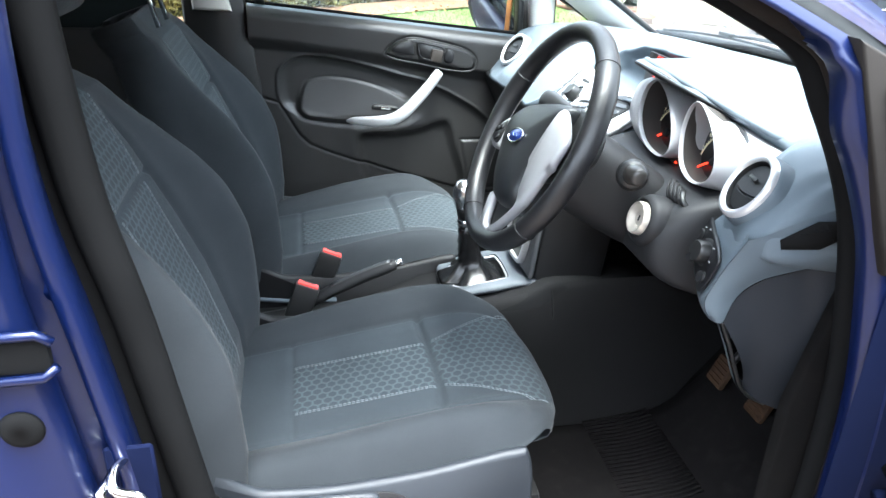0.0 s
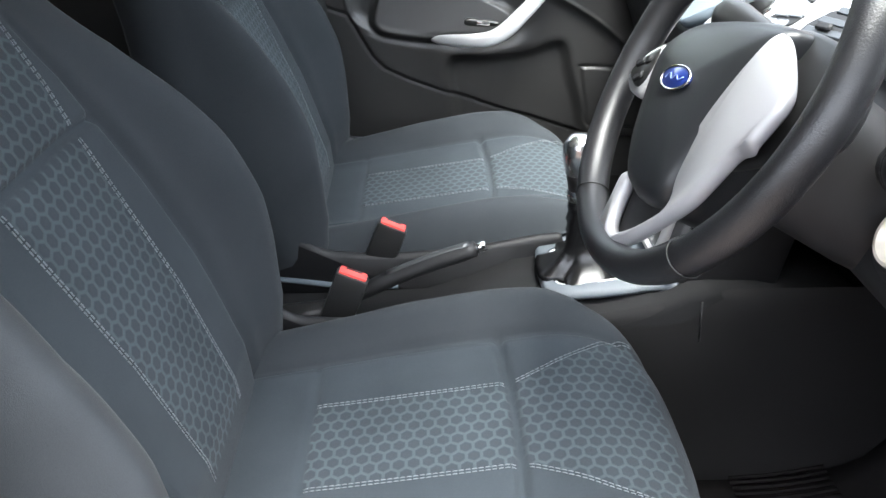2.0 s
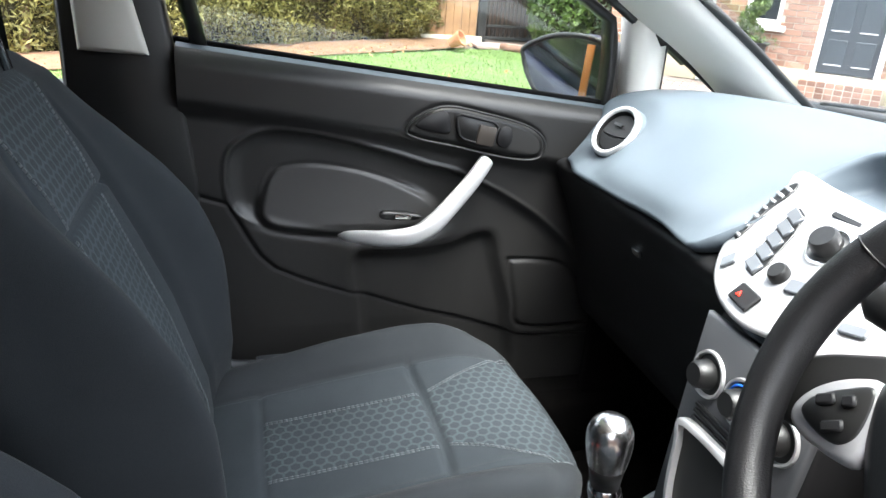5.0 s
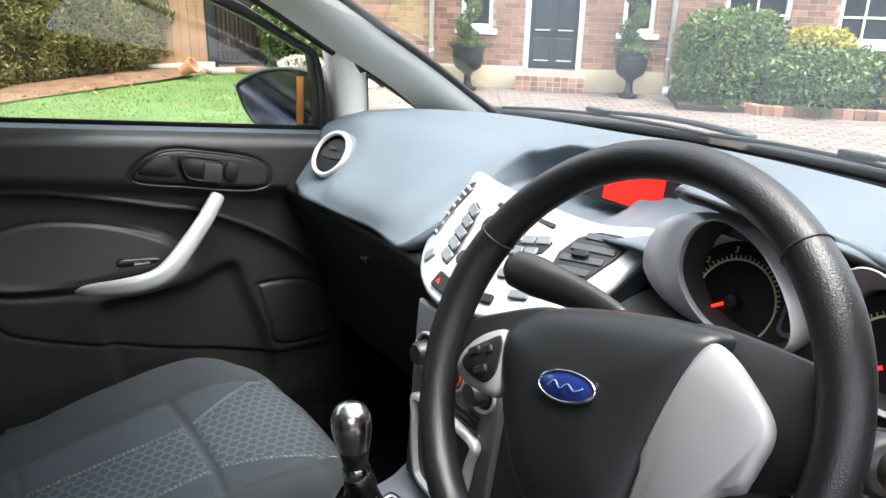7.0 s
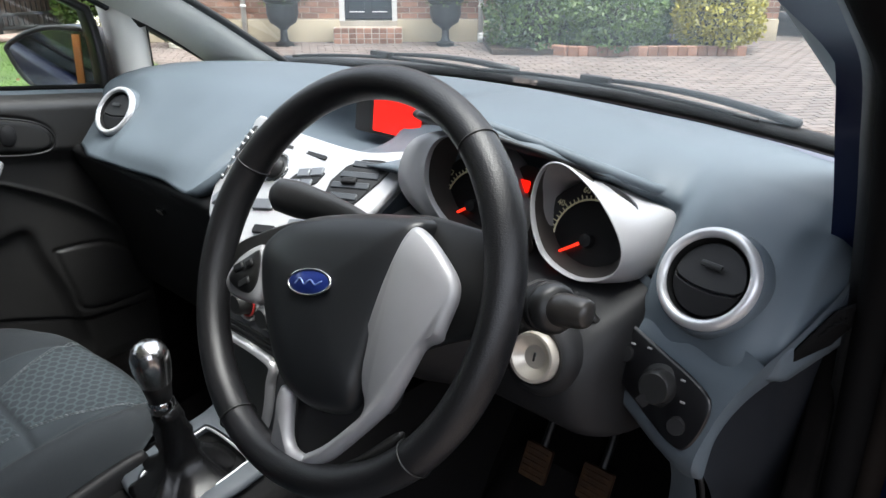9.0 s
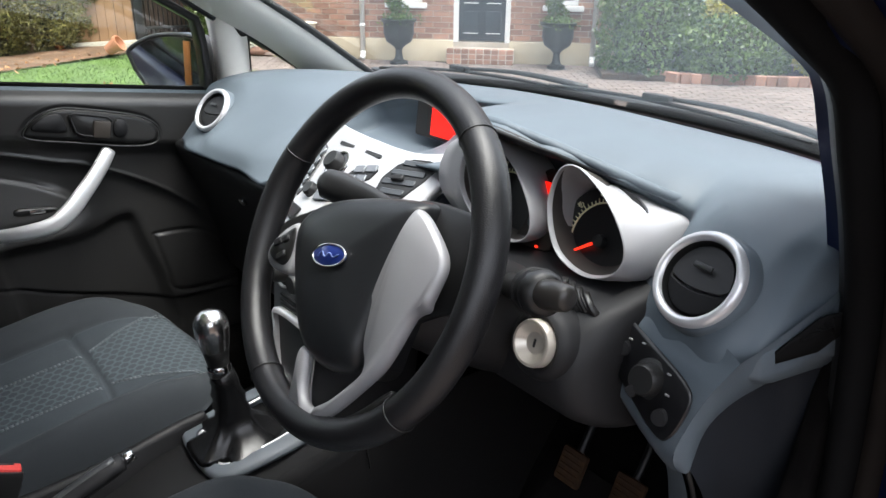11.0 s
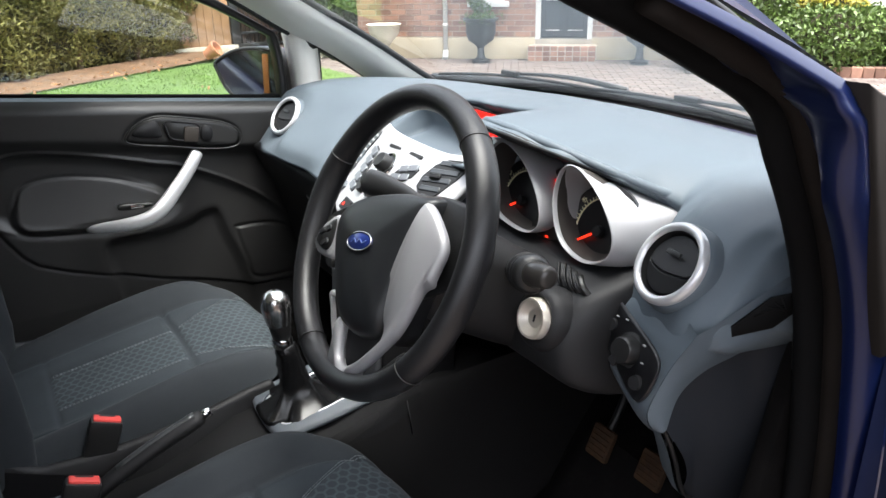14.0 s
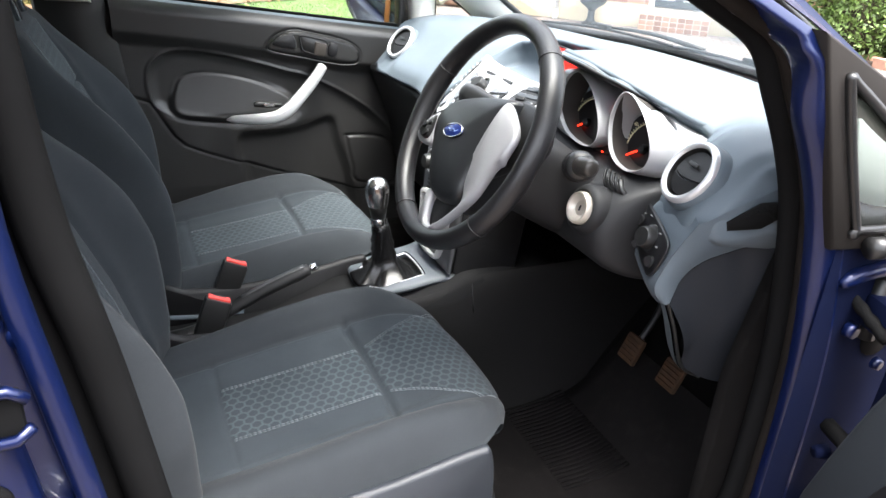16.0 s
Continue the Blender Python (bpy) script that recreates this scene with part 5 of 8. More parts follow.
STATIONS = [
    station(0.715, (0.99, 0.985), (0.88, 1.005), (0.76, 1.018), (0.66, 1.018), (0.59, 1.005), (0.565, 0.97), (0.545, 0.935), (0.545, 0.905)),
    station(0.66, (1.02, 0.995), (0.90, 1.018), (0.76, 1.034), (0.665, 1.036), (0.605, 1.020), (0.566, 0.98), (0.520, 0.935), (0.488, 0.900)),
    station(0.575, (1.05, 0.998), (0.90, 1.026), (0.76, 1.043), (0.65, 1.046), (0.605, 1.032), (0.566, 0.992), (0.522, 0.942), (0.466, 0.898)),
    station(0.46, (1.08, 1.0), (0.94, 1.028), (0.78, 1.040), (0.66, 1.028), (0.588, 0.998), (0.532, 0.968), (0.480, 0.940), (0.459, 0.908)),
    station(0.30, (1.11, 1.0), (0.96, 1.030), (0.80, 1.040), (0.68, 1.024), (0.590, 0.995), (0.530, 0.972), (0.482, 0.945), (0.464, 0.914)),
    station(0.222, (1.12, 1.0), (0.97, 1.032), (0.82, 1.044), (0.71, 1.034), (0.630, 1.005), (0.565, 0.975), (0.505, 0.942), (0.462, 0.908)),
    station(0.165, (1.13, 1.0), (0.98, 1.035), (0.86, 1.050), (0.76, 1.058), (0.680, 1.048), (0.690, 1.020), (0.680, 0.992), (0.575, 0.980)),
    station(0.08, (1.14, 1.0), (0.99, 1.036), (0.87, 1.055), (0.78, 1.068), (0.690, 1.070), (0.705, 1.040), (0.710, 0.990), (0.570, 0.985)),
    station(0.0, (1.14, 1.0), (0.99, 1.036), (0.87, 1.056), (0.78, 1.072), (0.690, 1.076), (0.706, 1.045), (0.710, 0.990), (0.570, 0.987)),
    station(-0.06, (1.14, 1.0), (0.99, 1.036), (0.87, 1.057), (0.78, 1.076), (0.675, 1.081), (0.690, 1.055), (0.660, 1.012), (0.565, 0.994)),
    station(-0.11, (1.13, 1.0), (0.99, 1.036), (0.87, 1.059), (0.78, 1.079), (0.680, 1.083), (0.690, 1.056), (0.655, 1.016), (0.562, 0.999)),
    station(-0.16, (1.12, 1.0), (0.98, 1.036), (0.86, 1.061), (0.78, 1.082), (0.685, 1.085), (0.690, 1.060), (0.650, 1.024), (0.555, 1.006)),
    station(-0.195, (1.12, 1.0), (0.98, 1.036), (0.86, 1.062), (0.77, 1.086), (0.660, 1.088), (0.660, 1.066), (0.640, 1.040), (0.560, 1.006)),
    station(-0.222, (1.115, 1.0), (0.975, 1.035), (0.855, 1.062), (0.74, 1.094), (0.545, 1.099), (0.548, 1.080), (0.63, 1.052), (0.645, 0.99)),
    station(-0.26, (1.11, 1.0), (0.97, 1.034), (0.85, 1.062), (0.72, 1.097), (0.522, 1.106), (0.524, 1.088), (0.63, 1.055), (0.65, 0.99)),
    station(-0.32, (1.105, 1.0), (0.965, 1.033), (0.84, 1.061), (0.715, 1.094), (0.522, 1.104), (0.524, 1.084), (0.63, 1.052), (0.65, 0.99)),
    station(-0.38, (1.09, 1.0), (0.955, 1.032), (0.835, 1.058), (0.715, 1.081), (0.550, 1.086), (0.554, 1.068), (0.64, 1.045), (0.65, 0.99)),
    station(-0.44, (1.07, 0.998), (0.94, 1.030), (0.825, 1.051), (0.715, 1.066), (0.600, 1.056), (0.606, 1.040), (0.65, 1.018), (0.65, 0.985)),
    station(-0.482, (1.05, 0.998), (0.925, 1.029), (0.815, 1.046), (0.720, 1.051), (0.644, 1.032), (0.650, 1.016), (0.658, 1.000), (0.65, 0.975)),
    station(-0.502, (1.045, 0.997), (0.92, 1.028), (0.81, 1.044), (0.718, 1.046), (0.655, 1.026), (0.650, 1.008), (0.630, 0.984), (0.61, 0.950)),
    station(-0.525, (1.04, 0.996), (0.91, 1.027), (0.80, 1.043), (0.71, 1.046), (0.640, 1.030), (0.602, 1.002), (0.562, 0.962), (0.545, 0.925)),
    station(-0.575, (1.02, 0.994), (0.87, 1.028), (0.75, 1.045), (0.67, 1.052), (0.612, 1.042), (0.574, 1.005), (0.537, 0.955), (0.522, 0.915)),
    station(-0.635, (0.99, 0.99), (0.87, 1.018), (0.77, 1.034), (0.69, 1.044), (0.604, 1.036), (0.550, 0.998), (0.514, 0.952), (0.509, 0.915)),
    station(-0.665, (0.97, 0.987), (0.87, 1.012), (0.77, 1.028), (0.70, 1.036), (0.612, 1.028), (0.562, 0.994), (0.526, 0.957), (0.530, 0.925)),
    station(-0.690, (0.96, 0.985), (0.87, 1.006), (0.78, 1.020), (0.71, 1.026), (0.645, 1.020), (0.612, 1.000), (0.600, 0.970), (0.605, 0.940)),
]
ys = np.array([s[0] for s in STATIONS])
ctrl = np.array([s[1] for s in STATIONS])


def dash_rows():
    rows = []
    fine = np.concatenate([np.linspace(a, b, 7)[:-1] for a, b in zip(ys, ys[1:])] + [[ys[-1]]])
    for y in fine:
        i = min(np.searchsorted(-ys, -y, "right") - 1, len(ys) - 2)
        t = (ys[i] - y) / (ys[i] - ys[i + 1])
        t = t * t * (3 - 2 * t)
        c = ctrl[i] * (1 - t) + ctrl[i + 1] * t
        p = spline(c, 50)
        rows.append([(x, y, z) for x, z in p])
    R = np.array(rows)
    out = R.copy()
    k = np.exp(-(np.arange(-14, 15) / 7.0) ** 2)
    k /= k.sum()
    for j in range(30):
        f = min(1.0, max(0.0, (29 - j) / 8))
        for d in (0, 2):
            q = np.convolve(np.pad(R[:, j, d], 14, mode="edge"), k, "valid")
            out[:, j, d] = R[:, j, d] * (1 - f) + q * f
    return [[tuple(v) for v in r] for r in out]


VENT_C, VENT_N = np.array((0.5400, -0.5895, 0.9950)), np.array((-0.8, 0.138, 0.526)) / math.hypot(0.8, 0.138, 0.526)


def seated(p):
    """Hollow the dash out where the driver's round vent sits in it."""
    p = np.array(p)
    d = p - VENT_C
    h = d @ VENT_N
    rad = np.linalg.norm(d - h * VENT_N)
    if rad > 0.085 or h < -0.05:
        return tuple(p)
    lim = -0.004 + 0.5 * max(0, rad - 0.050)
    return tuple(p - VENT_N * max(0, h - lim))


DR = [[seated(p) for p in r] for r in dash_rows()]
back = [[r[-1], (r[-1][0] + 0.02, r[-1][1], r[-1][2] - 0.012), (0.75, r[-1][1], 0.88), (1.05, r[-1][1], 0.90), (r[0][0], r[0][1], r[0][2] - 0.03)] for r in DR]
under(dash, "upper_shell", grid([r + b[1:] for r, b in zip(DR, back)], False, True, True), PALE, "grey-blue grained upper dash")
BROW = [(r, min(1.0, max(0.0, (r[0][1] + 0.448) / 0.10))) for r in DR if -0.448 < r[0][1] < -0.215]
under(dash, "brow_edge", grid([[tuple(np.array([np.interp(q, range(len(r)), [v[d] for v in r]) for d in range(3)]) - np.array((0.0016 * f, 0, 0.0005))) for q in np.linspace(30.5 - 2.4 * f, 30.5 + 5.5 * f, 9)] for r, f in BROW]), DARK, "charcoal underside of the dial hood")
lip_line = [np.array(r[28]) + np.array((-0.001, 0, -0.0015)) for r in DR if -0.484 < r[0][1] < -0.238] + [np.array((0.660, -0.487, 1.0275)), np.array((0.682, -0.488, 1.0315))]
lip_line = [sum(lip_line[max(0, i - 1):i + 2]) / len(lip_line[max(0, i - 1):i + 2]) for i in range(len(lip_line))]
lip_line = spline(lip_line[::3] + lip_line[-1:], 60)
under(dash, "hood_lip", tube(lip_line, np.interp(np.linspace(0, 1, 60), [0, 0.06, 0.5, 0.93, 1], [0.003, 0.0062, 0.0072, 0.0066, 0.003]), 12, flat=0.9), PALE, "rounded grey-blue front lip of the dial hood")
under(dash, "defroster_slot", grid([[(x, y + 0.004 * k, 1.0335 - 0.22 * (x - 0.97)) for k in (-1, 1)] for x, y in zip(np.linspace(0.90, 1.0, 8), np.linspace(0.02, -0.06, 8))]), BLACK)
# glovebox and lower passenger dash
gl = [[(x, y, z) for x, z in spline([(0.60, 0.905), (0.50, 0.895), (0.488, 0.87), (0.52, 0.80), (0.555, 0.70), (0.575, 0.60), (0.62, 0.55), (0.80, 0.53)], 20)] for y in np.linspace(0.10, 0.70, 10)]
under(dash, "glovebox", grid(gl), DARK, "black glovebox under the passenger dash")
under(dash, "glovebox_lock", placed(rbox(0.008, 0.022, 0.012, 0.003), pose(0.506, 0.40, 0.822, 0, -20, 0)), CHROME)
# driver's lower dash: knee panel, end panel with the lamp switch
knee = spline([(0.62, 0.955), (0.55, 0.950), (0.492, 0.932), (0.460, 0.90), (0.450, 0.862), (0.466, 0.822), (0.53, 0.792), (0.66, 0.778), (0.80, 0.77)], 30)
KNEE_Y = [(y, 0.0) for y in np.linspace(-0.165, -0.495, 12)] + [(-0.506, 0.004), (-0.515, 0.012), (-0.522, 0.025), (-0.527, 0.045), (-0.530, 0.075), (-0.531, 0.12)]
kp = [[(max(x, min(x + dx, 0.60)), y - 0.012 * max(0.0, (0.88 - z) / 0.1), z) for x, z in knee] for y, dx in KNEE_Y]
under(dash, "knee_panel", grid(kp), DARK, "charcoal lower steering panel")
for k in range(4):
    q = k / 3
    a3, b3 = np.array((0.500, -0.446 - 0.030 * q, 0.958 - 0.006 * q)), np.array((0.497 + 0.010 * q, -0.470 - 0.034 * q, 0.915 + 0.004 * q))
    mid3 = (a3 + b3) / 2 + np.array((-0.010, -0.002, 0.006))
    under(dash, "louvre_fin", tube(spline([a3, mid3, b3], 8), 0.0017, 6), DARK)
    under(dash, "louvre_slot", tube(spline([a3 + (0.004, -0.005, 0), mid3 + (0.003, -0.005, 0), b3 + (0.004, -0.005, 0)], 8), 0.0042, 6, flat=0.5), BLACK)


def face_x(y, z):
    """The slanted face of the dash end below the vent."""
    return 0.545 + 0.332 * (y + 0.485) + 0.301 * (z - 0.895) + 14.0 * max(0.0, 0.852 - z) ** 2


def end_map(poly, lift, thick, bevel):
    """A plate on that face; outline in y, z."""
    p = np.array(poly)
    me = slab(np.stack([-p[:, 0], p[:, 1]], 1), thick, bevel)
    for v in me.vertices:
        s, z, h = v.co
        v.co = (face_x(-s, z) - h - lift, -s, z)
    me.flip_normals()
    return edge_smooth(me, 50)


E_IN = spline([(-0.598, 0.803), (-0.560, 0.832), (-0.512, 0.856), (-0.488, 0.888), (-0.482, 0.925), (-0.497, 0.962)], 26)
E_OUT = spline([(-0.617, 0.803), (-0.622, 0.840), (-0.630, 0.875), (-0.640, 0.905), (-0.652, 0.930), (-0.662, 0.950)], 26)
E_LOW = spline([(0.520, -0.622, 0.803), (0.528, -0.624, 0.838), (0.540, -0.629, 0.860), (0.558, -0.638, 0.878), (0.580, -0.648, 0.890), (0.600, -0.656, 0.899), (0.620, -0.668, 0.908), (0.650, -0.680, 0.917), (0.70, -0.688, 0.925)], 44)
crease = np.concatenate([[(face_x(y, z), y, z) for y, z in E_OUT], spline([(0.519, -0.667, 0.957), (0.548, -0.679, 0.977), (0.582, -0.687, 0.993), (0.615, -0.690, 1.004), (0.70, -0.692, 1.014)], 18)])
crease = spline(crease, 44)
face_rows = [[(face_x(p[0] * (1 - t) + q[0] * t, p[1] * (1 - t) + q[1] * t) - 0.004 * math.sin(math.pi * t) - 0.001 + 0.024 * (1 - t) ** 0.6 * min(1, max(0, (p[1] * (1 - t) + q[1] * t - 0.920) / 0.020)), p[0] * (1 - t) + q[0] * t, p[1] * (1 - t) + q[1] * t) for t in np.linspace(0, 1, 12)] for p, q in zip(E_IN, E_OUT)]
back_in = [[(x + 0.05, y + 0.004, z) for x, y, z in (r[0],)] + r for r in face_rows]
side_rows = [[tuple(p * (1 - t) + q * t + np.array((-0.003, -0.004, 0)) * math.sin(math.pi * t)) for t in np.linspace(0, 1, 8)] for p, q in zip(crease, E_LOW)]
under(dash, "end_panel", join(mesh_of(*grid([[seated(p) for p in r] for r in back_in])), mesh_of(*grid(side_rows))), PALE, "pointed grey-blue end panel")
cover_low = spline([(0.592, -0.598, 0.664), (0.62, -0.610, 0.645), (0.66, -0.630, 0.635), (0.74, -0.66, 0.63)], 44)
cov = [[tuple(p * (1 - t) + q * t + np.array((0.006 * math.sin(math.pi * t), -0.014 * math.sin(math.pi * t), 0)) + np.array((0.003, 0.003, -0.003))) for t in np.linspace(0, 1, 14)] for p, q in zip(E_LOW, cover_low)]
under(dash, "fuse_cover", grid(cov), surface("dark_navy_side_cover", (0.012, 0.014, 0.018), 0.55, 0, 0.1, 5, 900, 0.3, 0.0006, spec=0.3), "charcoal side cover of the dash end")
edge_line = spline([(0.515, -0.612, 0.806), (0.541, -0.612, 0.752), (0.588, -0.597, 0.664), (0.63, -0.60, 0.635)], 16)
under(dash, "fuse_cover_edge", grid([[tuple(p), tuple(p + np.array((0.002, 0.012, 0.0))), tuple(p + np.array((0.012, 0.034, 0.004)))] for p in edge_line]), PALE)
under(dash, "cover_gap", tube([p + np.array((0.004, -0.005, 0)) for p in edge_line], 0.003, 6), BLACK)
hl_out = soften([(-0.496, 0.932), (-0.482, 0.906), (-0.490, 0.880), (-0.55, 0.862), (-0.605, 0.843), (-0.622, 0.858), (-0.632, 0.900), (-0.615, 0.912), (-0.55, 0.922)])
hp_ = under(dash, "lamp_switch_panel", end_map(hl_out, 0.006, 0.006, 0.002), GAUGE, "black headlamp switch panel")


def on_end(y, z, lift):
    return (face_x(y, z) - lift, y, z)


knob_prof = [(0.0, 0.020), (0.014, 0.020), (0.016, 0.017), (0.017, 0.004), (0.021, 0.002), (0.021, 0.0), (0, 0)]
lk = under(hp_, "lamp_knob", placed(edge_smooth(mesh_of(*revolve(knob_prof, 28)), 40), frame_of(on_end(-0.575, 0.892, 0.012), (0, -1, 0), (0.3, 0, 1))), BLACK)
under(lk, "lamp_knob", placed(rbox(0.007, 0.036, 0.012, 0.003), frame_of(on_end(-0.575, 0.892, 0.028), (-0.9, -0.2, 0.3), (0, -0.6, 0.8))), DARK)
for y, z in ((-0.527, 0.900), (-0.602, 0.868)):
    under(hp_, "push_switch", placed(edge_smooth(mesh_of(*revolve([(0, 0.006), (0.008, 0.006), (0.009, 0.0), (0, 0)], 20)), 40), frame_of(on_end(y, z, 0.012), (0, -1, 0), (0.3, 0, 1))), DARK)
for y, z in ((-0.532, 0.912), (-0.552, 0.917), (-0.596, 0.908), (-0.601, 0.890), (-0.60, 0.873)):
    under(hp_, "switch_marking", placed(rbox(0.002, 0.005, 0.002, 0.0004, 1), frame_of(on_end(y, z, 0.0125), (-0.95, -0.2, 0.3), (0, -1, 0))), surface("faint_grey_print", (0.20, 0.20, 0.20), 0.5, 0, 0.05, 20, 100, 0.0))
# side demister grille at the end face
GA, GB, GC = Vector((0.532, -0.664, 0.942)), Vector((0.590, -0.696, 0.996)), Vector((0.606, -0.692, 0.950))
GF = frame_of(GA, GC - GA, GB - GA)
if GF.col[2][1] > 0:
    GF = frame_of(GA, GB - GA, GC - GA)
GI = GF.inverted()
tri_l = np.array([(GI @ v)[:2] for v in (GA, GB, GC)])
tri_c = tri_l.mean(0)
tri_o = soften([tuple(tri_c + (p - tri_c) * k) for p in tri_l for k in (1.18,)], 1)
dg_ = under(dash, "side_demister", placed(edge_smooth(slab(tri_o, 0.004, 0.0012), 50), GF @ pose(0, 0, 0.0015)), RUBBER, "black side window demister grille")
for i in range(5):
    k = 0.16 + 0.155 * i
    a3, b3 = GA.lerp(GB, 1 - k * 0.75), GC.lerp(GB, 0.05 + k * 0.72)
    a3, b3 = a3.lerp(b3, 0.12), a3.lerp(b3, 0.90)
    under(dg_, "slat", tube([a3 + GF.col[2].to_3d() * 0.006, b3 + GF.col[2].to_3d() * 0.006], 0.0013, 6), RUBBER)


def round_vent(c, n, parent):
    """A round eyeball vent: silver ring, dark bowl and a split turning disc."""
    side = Vector((0, 0, 1)).cross(Vector(n))
    m = frame_of(c, side, Vector(n).cross(side))
    v = under(parent, "air_vent", placed(edge_smooth(mesh_of(*revolve([(0.0385, 0.004), (0.0405, 0.009), (0.044, 0.0105), (0.0475, 0.009), (0.0495, 0.004), (0.048, -0.01), (0.038, -0.01)], 56, True)), 60), m), SILVER, "round vent with silver ring")
    under(parent, "vent_collar", placed(mesh_of(*revolve([(0.0490, 0.001), (0.0505, -0.001), (0.052, -0.006), (0.053, -0.018), (0.053, -0.03)], 56, False, False)), m), PALE)
    under(v, "vent_bowl", placed(mesh_of(*revolve([(0.0385, 0.006), (0.037, -0.006), (0.030, -0.02), (0.001, -0.024)], 48, False, False)), m), BLACK)
    r = 0.0355
    a = np.linspace(0, np.pi, 22)
    up = np.stack([r * np.cos(a), r * np.sin(a)], 1)
    mid = np.stack([np.linspace(-r, r, 14)[1:-1], -0.004 - 0.007 * np.cos(np.linspace(-1.5, 1.5, 14)[1:-1])], 1)
    upper = np.concatenate([up, mid])
    a = np.linspace(np.pi, 2 * np.pi, 22)
    low = np.concatenate([np.stack([r * np.cos(a), r * np.sin(a)], 1), mid[::-1] + np.array((0, -0.0015))])
    for q, tilt in ((upper, -0.10), (low, 0.06)):
        me = slab(q, 0.004, 0.0012)
        for p in me.vertices:
            p.co.z += 0.004 - 5.5 * (p.co.x ** 2 + p.co.y ** 2) + tilt * p.co.y * 0.35
        under(v, "vent_flap", placed(edge_smooth(me, 40), m), DARK)
    under(v, "vent_grip", placed(rbox(0.022, 0.006, 0.003, 0.0012), m @ pose(0, 0.012, 0.0065)), BLACK)
    return v


round_vent(VENT_C, VENT_N, dash)
round_vent((0.534, 0.576, 0.972), (-0.802, -0.139, 0.581), dash)

# instrument cluster
CL = frame_of((0.548, -0.342, 1.005), (0, -1, 0), (0.36, 0, 1))  # right, up, towards the driver
REDGLOW = glow("red_lit_needle", (1.0, 0.03, 0.01), 0.30)
REDSCREEN = glow("red_lit_screen", (1.0, 0.010, 0.003), 0.24)
PALEINK = surface("pale_dial_print", (0.72, 0.68, 0.44), 0.6, 0, 0.05, 50, 100, 0.0)
cluster = under(dash, "instrument_panel", placed(rbox(0.225, 0.105, 0.01, 0.003), CL @ pose(-0.012, -0.004, -0.062)), BLACK, "instrument cluster with two round dials")


DIAL_SILVER = surface("satin_silver_dial_surround", (0.36, 0.36, 0.37), 0.42, 0.25, 0.05, 9, 1500, 0.05, 0.0002)
DIAL_TUNNEL = surface("grey_dial_tunnel", (0.046, 0.042, 0.039), 0.7, 0, 0.05, 9, 300, 0.05, spec=0.15)


def ring_shell(parent, lip, far, c):
    """A silver-lipped drop-shaped tube round a dial; its outer side flares back to the dash."""
    lip, far, c = spline(lip, 64, True), spline(far, 64, True), np.array(c)

    def loop(x, k, grow):
        d = lip - c
        return [(x + 0.12 * (q[1] - 1.012), q[0], q[1]) for q in c + d * k + d / np.linalg.norm(d, axis=1)[:, None] * grow]
    outer = [tuple(p) for p in far]
    mid = [tuple(np.array(a) * 0.55 + np.array(b) * 0.45) for a, b in zip(loop(0.536, 1.0, 0.005), outer)]
    deep = [tuple(p + np.array((0.05, 0, -0.012))) for p in far]
    ring = under(parent, "dial_ring", grid([loop(0.541, 1.0, 0.0), loop(0.535, 1.0, 0.0005), loop(0.5335, 1.0, 0.0015), loop(0.5355, 1.0, 0.0026), mid, outer, deep], False, True), DIAL_SILVER, "satin silver dial surround")
    under(ring, "dial_tunnel", grid([loop(0.540, 1.0, 0.0003), [(x, y + 0.006, z - 0.004) for x, y, z in loop(0.556, 0.95, 0.0)], [(x, y + 0.014, z - 0.010) for x, y, z in loop(0.590, 0.84, 0.0)]], False, True), DIAL_TUNNEL)
    return ring


